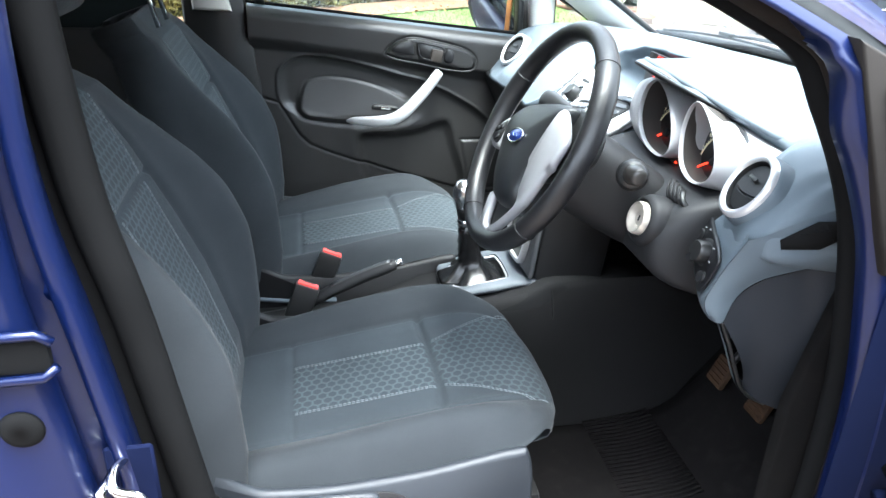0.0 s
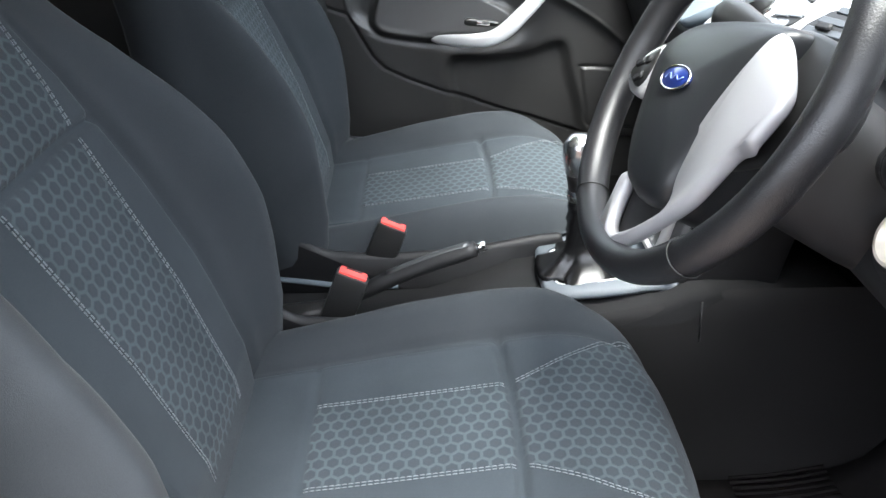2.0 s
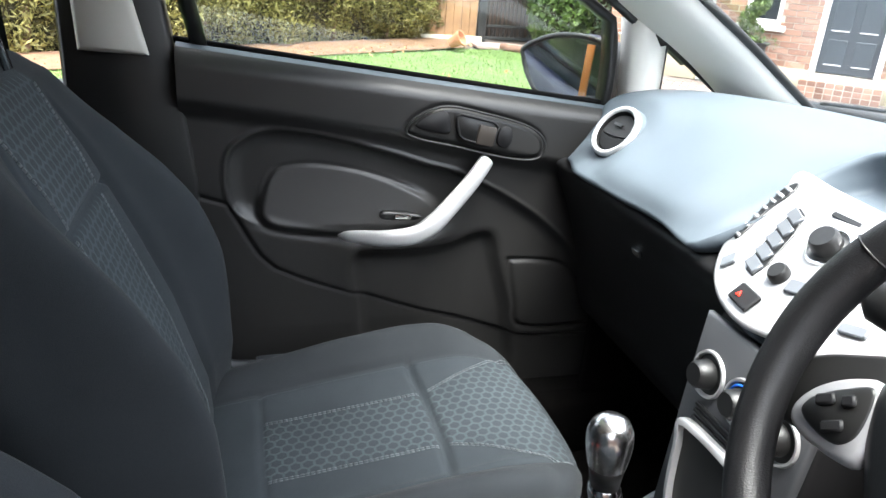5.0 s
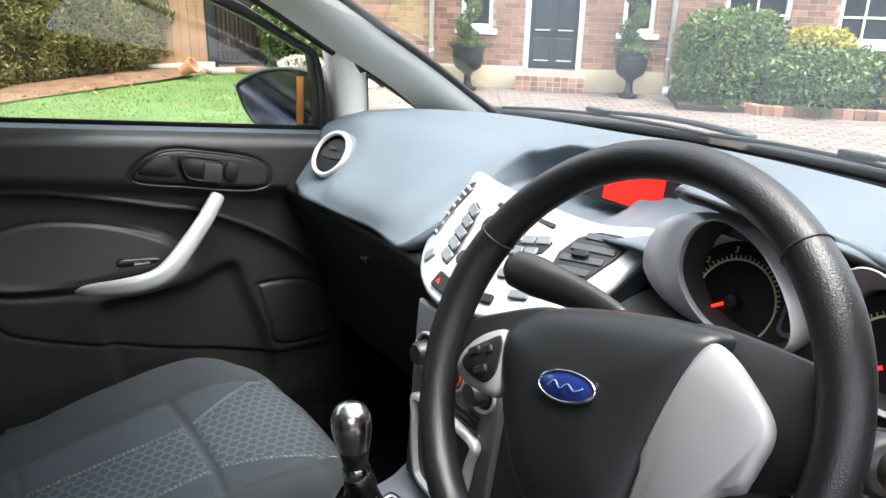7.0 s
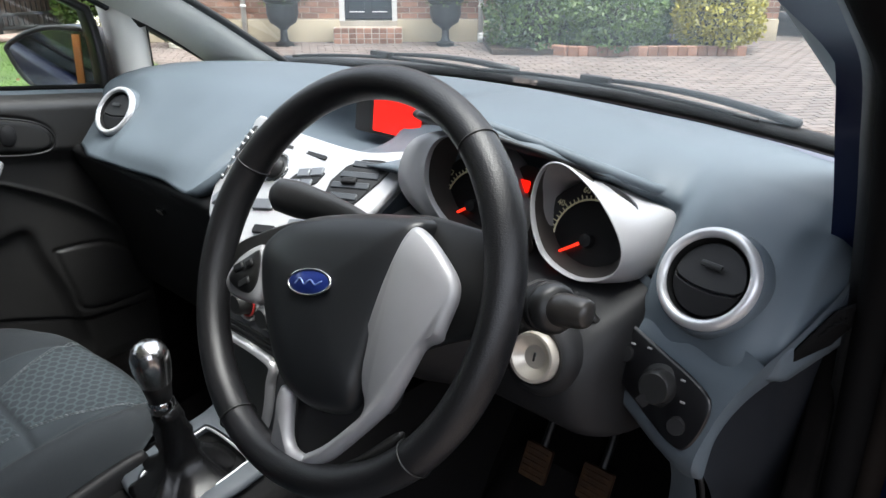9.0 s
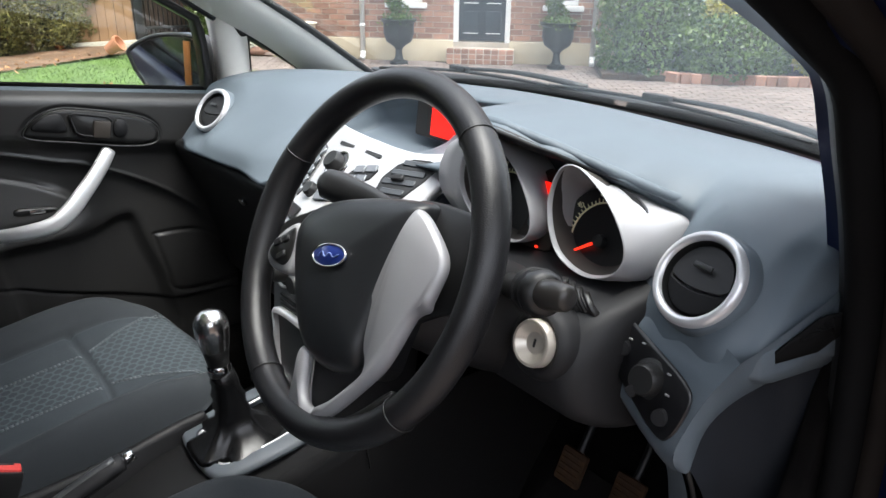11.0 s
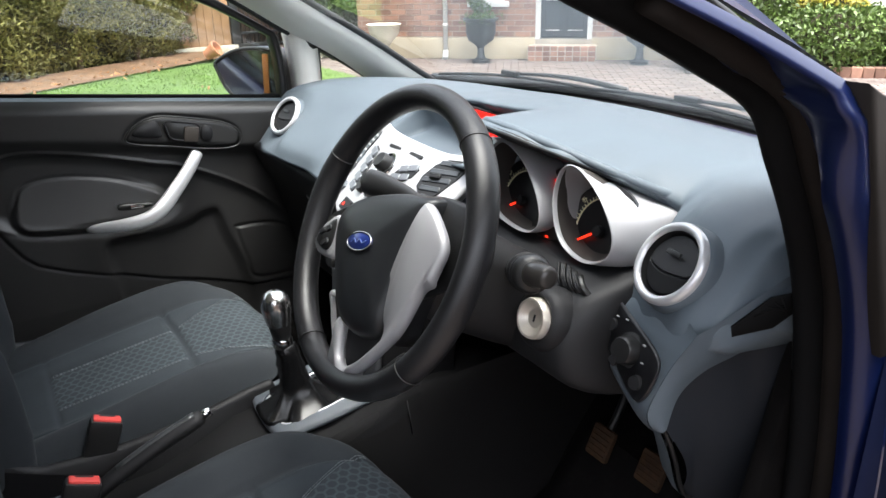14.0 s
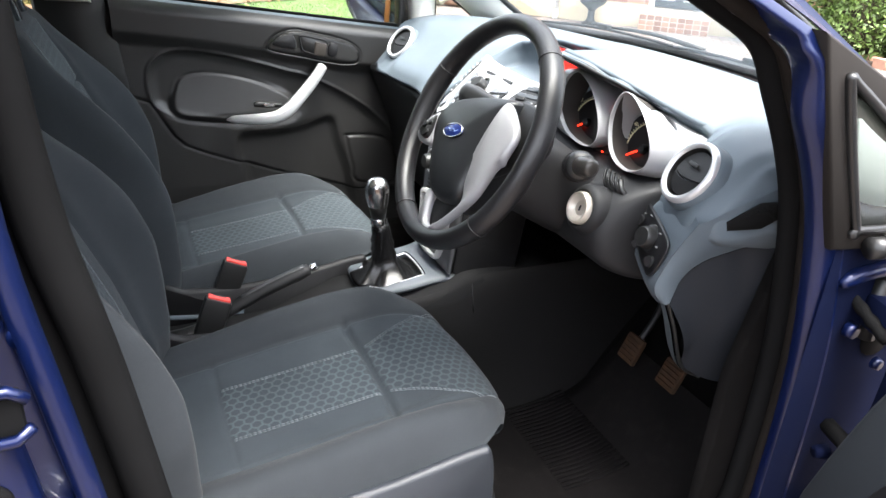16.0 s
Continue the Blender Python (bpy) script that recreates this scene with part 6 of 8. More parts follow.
def dial(cx, cy, r, needle, digits):
    face = placed(edge_smooth(mesh_of(*revolve([(0, 0.0), (r * 0.92, 0.0), (r * 0.92, -0.006), (0, -0.006)], 48)), 40), CL @ pose(cx, cy, -0.033))
    f = under(cluster, "dial", face, GAUGE)
    a0, a1 = radians(216), radians(-36)
    for i in range(41):
        a = a0 + (a1 - a0) * i / 40
        big = i % 4 == 0
        under(f, "dial_tick", placed(rbox(0.0065 if big else 0.0035, 0.0011, 0.0008, 0), CL @ pose(cx, cy, -0.0320) @ Matrix.Rotation(a, 4, "Z") @ pose(r * 0.68, 0, 0)), PALEINK)
    arcp = np.array([(cx + r * 0.64 * math.cos(t), cy + r * 0.64 * math.sin(t), -0.0322) for t in np.linspace(a0, a1, 50)])
    under(f, "dial_arc", placed(mesh_of(*tube(arcp, 0.0012, 6)), CL), PALEINK)
    for i, d in enumerate(digits):
        a = a0 + (a1 - a0) * i / (len(digits) - 1)
        cu = bpy.data.curves.new("digit", "FONT")
        cu.body, cu.size, cu.align_x, cu.align_y, cu.extrude = d, r * 0.135, "CENTER", "CENTER", 0.0003
        ob = new("digit", cu)
        dg = bpy.context.evaluated_depsgraph_get()
        me = bpy.data.meshes.new_from_object(ob.evaluated_get(dg))
        bpy.data.objects.remove(ob)
        me.materials.clear()
        under(f, "dial_number", placed(me, CL @ pose(cx + r * 0.785 * math.cos(a), cy + r * 0.785 * math.sin(a), -0.0318)), PALEINK)
    nd = slab(np.array([(0, -0.0019), (r * 0.72, -0.0010), (r * 0.72, 0.0010), (0, 0.0019)]), 0.002, 0.0004)
    under(f, "needle", placed(nd, CL @ pose(cx, cy, -0.027) @ Matrix.Rotation(needle, 4, "Z")), REDGLOW, "red lit needle")
    under(f, "needle_hub", placed(edge_smooth(mesh_of(*revolve([(0, 0.008), (0.007, 0.007), (0.0085, 0.0), (0, 0)], 24)), 40), CL @ pose(cx, cy, -0.030)), DARK)


ring_shell(cluster, [(-0.425, 1.068), (-0.468, 1.043), (-0.500, 1.003), (-0.494, 0.972), (-0.455, 0.957), (-0.412, 0.972), (-0.391, 1.016), (-0.398, 1.058)],
           [(0.562, -0.432, 1.050), (0.602, -0.470, 1.027), (0.636, -0.504, 1.006), (0.565, -0.507, 0.962), (0.556, -0.455, 0.949), (0.556, -0.407, 0.966), (0.58, -0.388, 1.008), (0.585, -0.398, 1.034)], (-0.445, 1.012))
ring_shell(cluster, [(-0.270, 1.071), (-0.318, 1.054), (-0.357, 1.012), (-0.364, 0.978), (-0.335, 0.961), (-0.275, 0.970), (-0.237, 1.005), (-0.239, 1.050)],
           [(0.556, -0.268, 1.076), (0.556, -0.321, 1.059), (0.556, -0.361, 1.014), (0.556, -0.369, 0.976), (0.556, -0.335, 0.955), (0.544, -0.240, 0.957), (0.541, -0.183, 0.995), (0.546, -0.200, 1.053)], (-0.300, 1.012))
dial(0.099, -0.014, 0.070, radians(214), ["0", "20", "40", "60", "80", "100", "120", "140"])
dial(-0.063, -0.014, 0.070, radians(214), ["0", "1", "2", "3", "4", "5", "6", "7"])
under(cluster, "dial_mask", placed(slab(soften([(-0.012, 0.050), (0.030, 0.050), (0.024, 0.02), (0.030, -0.02), (0.044, -0.05), (-0.026, -0.05), (-0.010, -0.02)], 2), 0.004, 0.001), CL @ pose(0, 0, -0.026)), surface("brown_black_cluster_mask", (0.020, 0.017, 0.015), 0.6, 0, 0.05, 9, 300, 0.05, spec=0.2))
under(cluster, "trip_screen", placed(slab(rounded(0.024, 0.014, 0.003), 0.003, 0.0006), CL @ pose(0.006, 0.026, -0.019)), REDSCREEN, "red lit trip display")
strip_ = under(cluster, "centre_strip", placed(slab(rounded(0.020, 0.042, 0.008), 0.004, 0.001), CL @ pose(0.006, -0.006, -0.020)), PALE)
under(strip_, "strip_inset", placed(slab(rounded(0.011, 0.031, 0.005), 0.003, 0.0005), CL @ pose(0.006, -0.006, -0.0175)), GAUGE)
for dx, c in ((-0.002, -0.040), (0.010, -0.046)):
    under(cluster, "warning_light", placed(slab(rounded(0.005, 0.003, 0.001), 0.002, 0.0004), CL @ pose(dx + 0.008, c, -0.0215)), REDGLOW)
lo = [[(x, y, z) for x, z in spline([(0.60, 0.948), (0.565, 0.944), (0.535, 0.938), (0.505, 0.930)], 8)] for y in np.linspace(-0.16, -0.505, 12)]
under(dash, "cluster_ledge", grid(lo), PALE)

# centre stack: silver face sloping to the seats
def swept(me):
    """The stack's wings sweep forwards and up."""
    for v in me.vertices:
        a2 = v.co.x * v.co.x
        v.co.z -= 1.0 * a2
        v.co.y += 0.6 * a2
    return me


def swept_slab(poly):
    """The face itself, cut into strips so that it can bend."""
    p = ccw(poly)
    bm = bmesh.new()
    bm.faces.new([bm.verts.new((x, y, 0.02)) for x, y in p])
    for x in np.linspace(-0.18, 0.18, 13):
        bmesh.ops.bisect_plane(bm, geom=bm.verts[:] + bm.edges[:] + bm.faces[:], plane_co=(x, 0, 0), plane_no=(1, 0, 0))
    r = bmesh.ops.extrude_face_region(bm, geom=bm.faces[:])
    for v in r["geom"]:
        if isinstance(v, bmesh.types.BMVert):
            v.co.z -= 0.02
    bmesh.ops.recalc_face_normals(bm, faces=bm.faces)
    return edge_smooth(swept(as_mesh(bm)), 40)


SK = frame_of((0.560, 0.022, 1.004), (0, -1, 0), (0.735, 0, 0.678))   # right, up the slope, outwards
FACE = surface("satin_silver_stack_paint", (0.46, 0.46, 0.47), 0.38, 0.3, 0.04, 8, 1500, 0.05, 0.0002)
face_o = spline([(-0.198, 0.016), (-0.10, 0.012), (0.0, 0.008), (0.10, 0.006), (0.160, 0.022), (0.170, 0.012), (0.166, -0.022), (0.150, -0.090), (0.118, -0.130), (0.07, -0.152), (0.02, -0.163), (-0.03, -0.172), (-0.085, -0.166), (-0.140, -0.146), (-0.188, -0.108), (-0.212, -0.052), (-0.209, -0.005)], 90, True)
stack = under(dash, "stack_face", placed(swept_slab(face_o), SK @ pose(0, 0, -0.016)), FACE, "silver centre stack face")


def on_stack(name, me, mat, x, y, h=0.004, parent=None, turn=0, label=""):
    return under(parent or stack, name, placed(swept(placed(as_mesh(me), pose(x, y, h, 0, 0, turn))), SK), mat, label)


on_stack("stack_rim", tube(np.concatenate([face_o, np.full((len(face_o), 1), -0.002)], 1), 0.006, 8, True), FACE, 0, 0, 0.0)


def strip(parent, a, b, n, w, mat, name, h, thick=0.004):
    """Bars laid evenly between two lines, each from line a to line b."""
    pa, pb = spline(a, n), spline(b, n)
    for p, q in zip(pa, pb):
        m = (p + q) / 2
        on_stack(name, rbox(np.linalg.norm(q - p), w, thick, 0.0012, 1), mat, m[0], m[1], h, parent, math.degrees(math.atan2(q[1] - p[1], q[0] - p[0])))


lv_o = soften([(-0.172, 0.004), (-0.190, -0.006), (-0.200, -0.048), (-0.180, -0.104), (-0.160, -0.104), (-0.172, -0.052), (-0.160, -0.012)])
lv_ = on_stack("centre_vent", slab(lv_o, 0.004, 0.0012), BLACK, 0, 0, 0.0022, label="black slatted centre vent")
strip(lv_, [(-0.188, -0.012), (-0.196, -0.050), (-0.180, -0.098)], [(-0.165, -0.014), (-0.174, -0.050), (-0.164, -0.098)], 7, 0.005, FACE, "vent_slat", 0.0065)
rv_o = soften([(0.096, -0.004), (0.148, 0.006), (0.155, -0.012), (0.128, -0.084), (0.110, -0.088), (0.076, -0.058)], 1)
rv_ = on_stack("centre_vent", slab(rv_o, 0.004, 0.0012), BLACK, 0, 0, 0.0022, label="black slatted centre vent")
strip(rv_, [(0.100, -0.012), (0.088, -0.050), (0.106, -0.080)], [(0.150, -0.006), (0.140, -0.040), (0.126, -0.080)], 5, 0.010, surface("slate_vent_slat", (0.045, 0.050, 0.056), 0.4, 0, 0.05, 9, 300, 0.1), "vent_slat", 0.0065)
on_stack("vent_tab", rbox(0.020, 0.010, 0.006, 0.002, 1), DARK, 0.112, -0.040, 0.011, rv_, 12)
on_stack("disc_slot", slab(rounded(0.118, 0.0065, 0.002), 0.003, 0.0006), BLACK, -0.006, -0.0145)
GREYKEY = surface("grey_gloss_button", (0.15, 0.16, 0.175), 0.3, 0.2, 0.05, 20, 300, 0.0)
blk = on_stack("button_block", slab(soften([(-0.128, -0.024), (-0.088, -0.034), (-0.064, -0.128), (-0.100, -0.124)], 1), 0.004, 0.001), BLACK, 0, 0, 0.002)
strip(blk, [(-0.122, -0.036), (-0.100, -0.112)], [(-0.092, -0.044), (-0.072, -0.118)], 5, 0.0150, GREYKEY, "preset_button", 0.007, 0.005)
kn = on_stack("volume_knob", edge_smooth(mesh_of(*revolve([(0, 0.020), (0.014, 0.020), (0.0165, 0.016), (0.017, 0.002), (0.021, 0.0), (0, 0)], 32)), 40), BLACK, -0.028, -0.052, 0.004)
on_stack("knob_ring", edge_smooth(mesh_of(*revolve([(0.021, 0.0), (0.023, 0.003), (0.026, 0.003), (0.027, 0.0)], 36, True)), 40), CHROME, -0.028, -0.052, 0.004, kn)
menu = on_stack("menu_block", slab(soften([(0.022, -0.042), (0.068, -0.028), (0.060, -0.064), (0.006, -0.074)], 1), 0.004, 0.001), BLACK, 0, 0, 0.002)
strip(menu, [(0.023, -0.048), (0.013, -0.068)], [(0.042, -0.042), (0.036, -0.063)], 2, 0.0135, GREYKEY, "menu_button", 0.0065)
strip(menu, [(0.044, -0.041), (0.038, -0.062)], [(0.063, -0.035), (0.056, -0.057)], 2, 0.0135, GREYKEY, "menu_button", 0.0065)
for x, y, w, h, a in ((-0.002, -0.108, 0.040, 0.017, 14), (0.040, -0.098, 0.030, 0.014, 16), (0.028, -0.142, 0.038, 0.013, 12), (0.074, -0.118, 0.026, 0.012, 16)):
    on_stack("side_button", slab(rounded(w, h, 0.003), 0.005, 0.0012), DARK if y < -0.13 else GREYKEY, x, y, turn=a)
on_stack("tune_knob", edge_smooth(mesh_of(*revolve([(0, 0.012), (0.010, 0.012), (0.012, 0.009), (0.0125, 0.0), (0, 0)], 28)), 40), BLACK, -0.042, -0.108, 0.004)
on_stack("side_button", slab(rounded(0.018, 0.022, 0.003), 0.005, 0.0012), GREYKEY, -0.130, -0.130, turn=-35)
hz = on_stack("hazard_button", slab(rounded(0.040, 0.024, 0.003), 0.006, 0.0015), DARK, -0.050, -0.152, turn=-4)
on_stack("hazard_mark", slab(np.array([(-0.004, -0.003), (0.004, -0.003), (0, 0.004)]), 0.002, 0.0003), REDGLOW, -0.056, -0.153, 0.0098, hz)
under(dash, "stack_skirt", placed(swept_slab(face_o * np.array((0.97, 0.98)) + np.array((0.002, -0.006))), SK @ pose(0, 0, -0.045)), PALE, "grey-blue band under the stack")
# hooded message screen
scr = under(dash, "message_screen", placed(edge_smooth(slab(rounded(0.165, 0.062, 0.004), 0.006, 0.001), 40), frame_of((0.684, -0.030, 1.032), (0, -1, 0), (0.12, 0, 1))), BLACK)
under(scr, "lit_screen", placed(slab(rounded(0.100, 0.052, 0.002), 0.002, 0.0004), frame_of((0.6775, -0.041, 1.034), (0, -1, 0), (0.12, 0, 1))), REDSCREEN, "red lit message screen")
BRIGHTRED = glow("bright_red_figures", (1.0, 0.10, 0.05), 0.35)
for dy, w, z in ((-0.05, 0.022, 1.030), (-0.043, 0.03, 1.022), (-0.047, 0.018, 1.014)):
    under(scr, "screen_figures", placed(rbox(w, 0.004, 0.001, 0), frame_of((0.6905 + 0.12 * (z - 1.022), dy, z), (0, -1, 0), (0.12, 0, 1))), BRIGHTRED)
# lower stack: heater panel and cubby with silver rim
LS = frame_of((0.432, 0.012, 0.860), (0, -1, 0), (0.10, 0, 1))
low_out = [(-0.10, 0.0), (0.10, 0.0), (0.098, -0.10), (0.09, -0.27), (-0.09, -0.27), (-0.098, -0.10)]
lower = under(dash, "heater_panel", placed(edge_smooth(slab(low_out, 0.014, 0.004), 50), LS @ pose(0, 0.01, -0.014)), surface("dark_silver_panel", (0.085, 0.088, 0.095), 0.45, 0.2, 0.06, 9, 600, 0.1), "dark heater panel with round knobs")
under(dash, "stack_body", placed(edge_smooth(slab([(x * 0.98, y) for x, y in low_out], 0.16, 0.008), 50), LS @ pose(0, 0.008, -0.1745)), DARK)
for x in (-0.062, 0.0, 0.062):
    k = under(lower, "heater_knob", placed(edge_smooth(mesh_of(*revolve([(0, 0.022), (0.013, 0.022), (0.016, 0.018), (0.018, 0.002), (0.024, 0.0), (0, 0)], 32)), 40), LS @ pose(x, -0.055, 0.0)), BLACK)
    under(k, "knob_ring", placed(edge_smooth(mesh_of(*revolve([(0.024, 0.0), (0.0255, 0.004), (0.028, 0.004), (0.029, 0.0)], 36, True)), 40), LS @ pose(x, -0.055, 0.0)), SILVER)
BLUEINK = surface("blue_print", (0.02, 0.15, 0.7), 0.5, 0, 0.02, 9, 100, 0.0)
for a0, a1, mat in ((60, 190, BLUEINK), (-120, 50, RED)):
    pth = [(0.0 + 0.0205 * math.cos(radians(t)), -0.055 + 0.0205 * math.sin(radians(t)), 0.0035) for t in np.linspace(a0, a1, 14)]
    under(lower, "heat_scale", placed(mesh_of(*tube(pth, 0.0016, 6)), LS), mat)
for j in range(3):
    under(lower, "vent_slat", placed(rbox(0.13, 0.005, 0.004, 0.001, 1), LS @ pose(0, -0.095 - 0.009 * j, 0.002)), BLACK)
cub = spline([(-0.066, -0.118), (0.066, -0.118), (0.070, -0.16), (0.058, -0.225), (0.035, -0.248), (-0.035, -0.248), (-0.058, -0.225), (-0.070, -0.16)], 60, True)
cb = under(dash, "cubby", placed(slab(offset(ccw(cub), 0.004), 0.004, 0.001), LS @ pose(0, 0, 0.001)), BLACK, "black open cubby")
under(cb, "cubby_rim", placed(edge_smooth(slab(cub, 0.014, 0.003, offset(ccw(cub), 0.009)), 50), LS @ pose(0, 0, 0.0)), SILVER, "bright silver cubby rim")

# ---- seats ----
def fabric(name, colour, side):
    """Woven seat cloth; the attribute 'pattern' brings in the honeycomb inlay."""
    m, n, l, b = material(name)
    uv = n.new("ShaderNodeUVMap")
    big = n.new("ShaderNodeTexNoise")
    big.inputs["Scale"].default_value, big.inputs["Detail"].default_value = 7, 4
    co = n.new("ShaderNodeTexCoord")
    l.new(co.outputs["Object"], big.inputs["Vector"])
    weave = n.new("ShaderNodeTexNoise")
    weave.inputs["Scale"].default_value, weave.inputs["Detail"].default_value = 1100, 2
    l.new(co.outputs["Object"], weave.inputs["Vector"])

    def math_node(op, a, bb=None):
        q = n.new("ShaderNodeMath")
        q.operation = op
        for i, v in enumerate((a, bb)):
            if v is None:
                continue
            if isinstance(v, (int, float)):
                q.inputs[i].default_value = v
            else:
                l.new(v, q.inputs[i])
        return q.outputs[0]

    def vec(op, a, bb=None):
        q = n.new("ShaderNodeVectorMath")
        q.operation = op
        for i, v in enumerate((a, bb)):
            if v is None:
                continue
            if isinstance(v, tuple):
                q.inputs[i].default_value = v
            else:
                l.new(v, q.inputs[i])
        return q.outputs[0]

    CELL = 0.0175
    p = vec("MULTIPLY", uv.outputs[0], (1 / CELL, 1 / CELL, 0))
    s, h = (1.0, 1.7320508, 1.0), (0.5, 0.8660254, 0.5)
    a = vec("SUBTRACT", vec("MODULO", vec("ADD", p, (200.0, 346.41016, 0)), s), h)
    c = vec("SUBTRACT", vec("MODULO", vec("ADD", p, (200.5, 347.27618, 0)), s), h)

    def hexd(v):
        sp = n.new("ShaderNodeSeparateXYZ")
        l.new(vec("ABSOLUTE", v), sp.inputs[0])
        return math_node("MAXIMUM", sp.outputs[0], math_node("ADD", math_node("MULTIPLY", sp.outputs[0], 0.5), math_node("MULTIPLY", sp.outputs[1], 0.8660254)))

    hd = math_node("MINIMUM", hexd(a), hexd(c))
    cell = n.new("ShaderNodeMapRange")
    cell.interpolation_type = "SMOOTHSTEP"
    cell.inputs["From Min"].default_value, cell.inputs["From Max"].default_value = 0.33, 0.44
    l.new(hd, cell.inputs["Value"])
    at = n.new("ShaderNodeAttribute")
    at.attribute_name = "pattern"
    mask = math_node("MULTIPLY", cell.outputs[0], at.outputs["Fac"])
    var = n.new("ShaderNodeMapRange")
    var.inputs["From Min"].default_value, var.inputs["From Max"].default_value = 0.3, 0.7
    var.inputs["To Min"].default_value, var.inputs["To Max"].default_value = 0.88, 1.12
    l.new(big.outputs["Fac"], var.inputs["Value"])
    w2 = n.new("ShaderNodeMapRange")
    w2.inputs["To Min"].default_value, w2.inputs["To Max"].default_value = 0.75, 1.25
    l.new(weave.outputs["Fac"], w2.inputs["Value"])
    base = n.new("ShaderNodeMix")
    base.data_type = "RGBA"
    mid = n.new("ShaderNodeMix")
    mid.data_type = "RGBA"
    mid.inputs[6].default_value = (*side, 1)
    mid.inputs[7].default_value = (*colour, 1)
    pan = n.new("ShaderNodeAttribute")
    pan.attribute_name = "panel"
    l.new(pan.outputs["Fac"], mid.inputs[0])
    l.new(mid.outputs[2], base.inputs[6])
    base.inputs[7].default_value = (colour[0] * 1.55, colour[1] * 1.6, colour[2] * 1.55, 1)
    l.new(mask, base.inputs[0])
    sc = n.new("ShaderNodeVectorMath")
    sc.operation = "SCALE"
    l.new(base.outputs[2], sc.inputs[0])
    l.new(math_node("MULTIPLY", var.outputs[0], w2.outputs[0]), sc.inputs["Scale"])
    l.new(sc.outputs[0], b.inputs["Base Color"])
    b.inputs["Roughness"].default_value = 0.92
    b.inputs["Specular IOR Level"].default_value = 0.08
    b.inputs["Sheen Weight"].default_value = 0.07
    b.inputs["Sheen Roughness"].default_value = 0.4
    bp = n.new("ShaderNodeBump")
    bp.inputs["Strength"].default_value, bp.inputs["Distance"].default_value = 0.5, 0.0012
    l.new(math_node("ADD", math_node("MULTIPLY", mask, -0.8), math_node("MULTIPLY", weave.outputs["Fac"], 0.5)), bp.inputs["Height"])
    l.new(bp.outputs[0], b.inputs["Normal"])
    return m


CLOTH = fabric("grey_blue_seat_cloth", (0.036, 0.043, 0.049), (0.0305, 0.0345, 0.0385))
THREAD = surface("pale_grey_stitching", (0.13, 0.145, 0.155), 0.8, 0, 0.1, 60, 900, 0.3)


def cloth_sheet(P, mask, uv, panel=None):
    """A cloth surface from a grid of points with the masks of inlay and middle panel and metric cloth coordinates."""
    v, f = grid(P)
    me = mesh_of(v, f)
    at = me.attributes.new("pattern", "FLOAT", "POINT")
    at.data.foreach_set("value", np.asarray(mask, float).ravel())
    at = me.attributes.new("panel", "FLOAT", "POINT")
    at.data.foreach_set("value", np.asarray(np.zeros(len(v)) if panel is None else panel, float).ravel())
    layer = me.uv_layers.new(name="UVMap")
    idx = np.zeros(len(me.loops), int)
    me.loops.foreach_get("vertex_index", idx)
    layer.data.foreach_set("uv", np.asarray(uv, float).reshape(-1, 2)[idx].ravel())
    return me




def eased(q, xs, ys, s):
    """A line through given points with its corners rounded over about s."""
    g = np.linspace(xs[0], xs[-1], 401)
    w = max(2, int(2.5 * s / (g[1] - g[0])))
    k = np.exp(-(np.arange(-w, w + 1) / (w / 2.5)) ** 2 / 2)
    t = np.pad(np.interp(g, xs, ys), w, mode="reflect", reflect_type="odd")
    return np.interp(q, g, np.convolve(t, k / k.sum(), "valid"))


def cushion_at(x, y):
    """Height of the cushion above the floor frame at x, y (seat axes)."""
    base = eased(x, [-0.24, -0.18, -0.05, 0.12, 0.21, 0.27, 0.31, 0.332, 0.342], [0.520, 0.532, 0.548, 0.572, 0.582, 0.582, 0.574, 0.562, 0.546], 0.009)
    bol = eased(np.abs(y), [0, 0.13, 0.165, 0.19, 0.21, 0.23, 0.243, 0.25], [0, 0.002, 0.024, 0.045, 0.050, 0.036, 0.008, -0.024], 0.011)
    fade = eased(x, [-0.24, -0.12, 0.02, 0.14, 0.22, 0.29, 0.345], [0.45, 0.68, 1.0, 1.12, 0.98, 0.55, 0.10], 0.02)
    z = base + bol * fade
    z = z - 0.009 * np.exp(-((np.abs(y) - 0.150) / 0.006) ** 2) * np.interp(x, [-0.2, 0.2, 0.3, 0.34], [1, 1, 0.8, 0.2])   # seam of the side bolster
    seam = 0.150 - 0.06 * (y / 0.15) ** 2 * 0.15
    inner = np.clip((0.158 - np.abs(y)) / 0.01, 0, 1)
    z = z - 0.010 * np.exp(-((x - seam) / 0.006) ** 2) * inner
    z = z - 0.004 * np.exp(-((x + 0.105) / 0.005) ** 2) * inner
    z = z + 0.006 * np.exp(-((x - 0.235) / 0.07) ** 2) * inner
    return z


def nose(p):
    """Round the front corners of the cushion in plan and lift its lower lip there."""
    p = np.array(p, float)
    w = np.abs(p[..., 1]) / 0.2
    x = p[..., 0] + np.clip((p[..., 0] - 0.12) / 0.215, 0, 1.1) ** 2 * (0.010 - 0.045 * w ** 3)
    z = p[..., 2] + 0.024 * np.clip((x - 0.15) / 0.15, 0, 1) * np.clip((0.60 - p[..., 2]) / 0.05, 0, 1) * np.clip(w - 0.6, 0, 0.4) / 0.4
    return np.stack([x, p[..., 1], z], -1)


def flare(x):
    return np.where(x < 0.15, 0.066, 0.066 + 0.100 * np.clip((x - 0.15) / 0.18, 0, 1) ** 1.15)


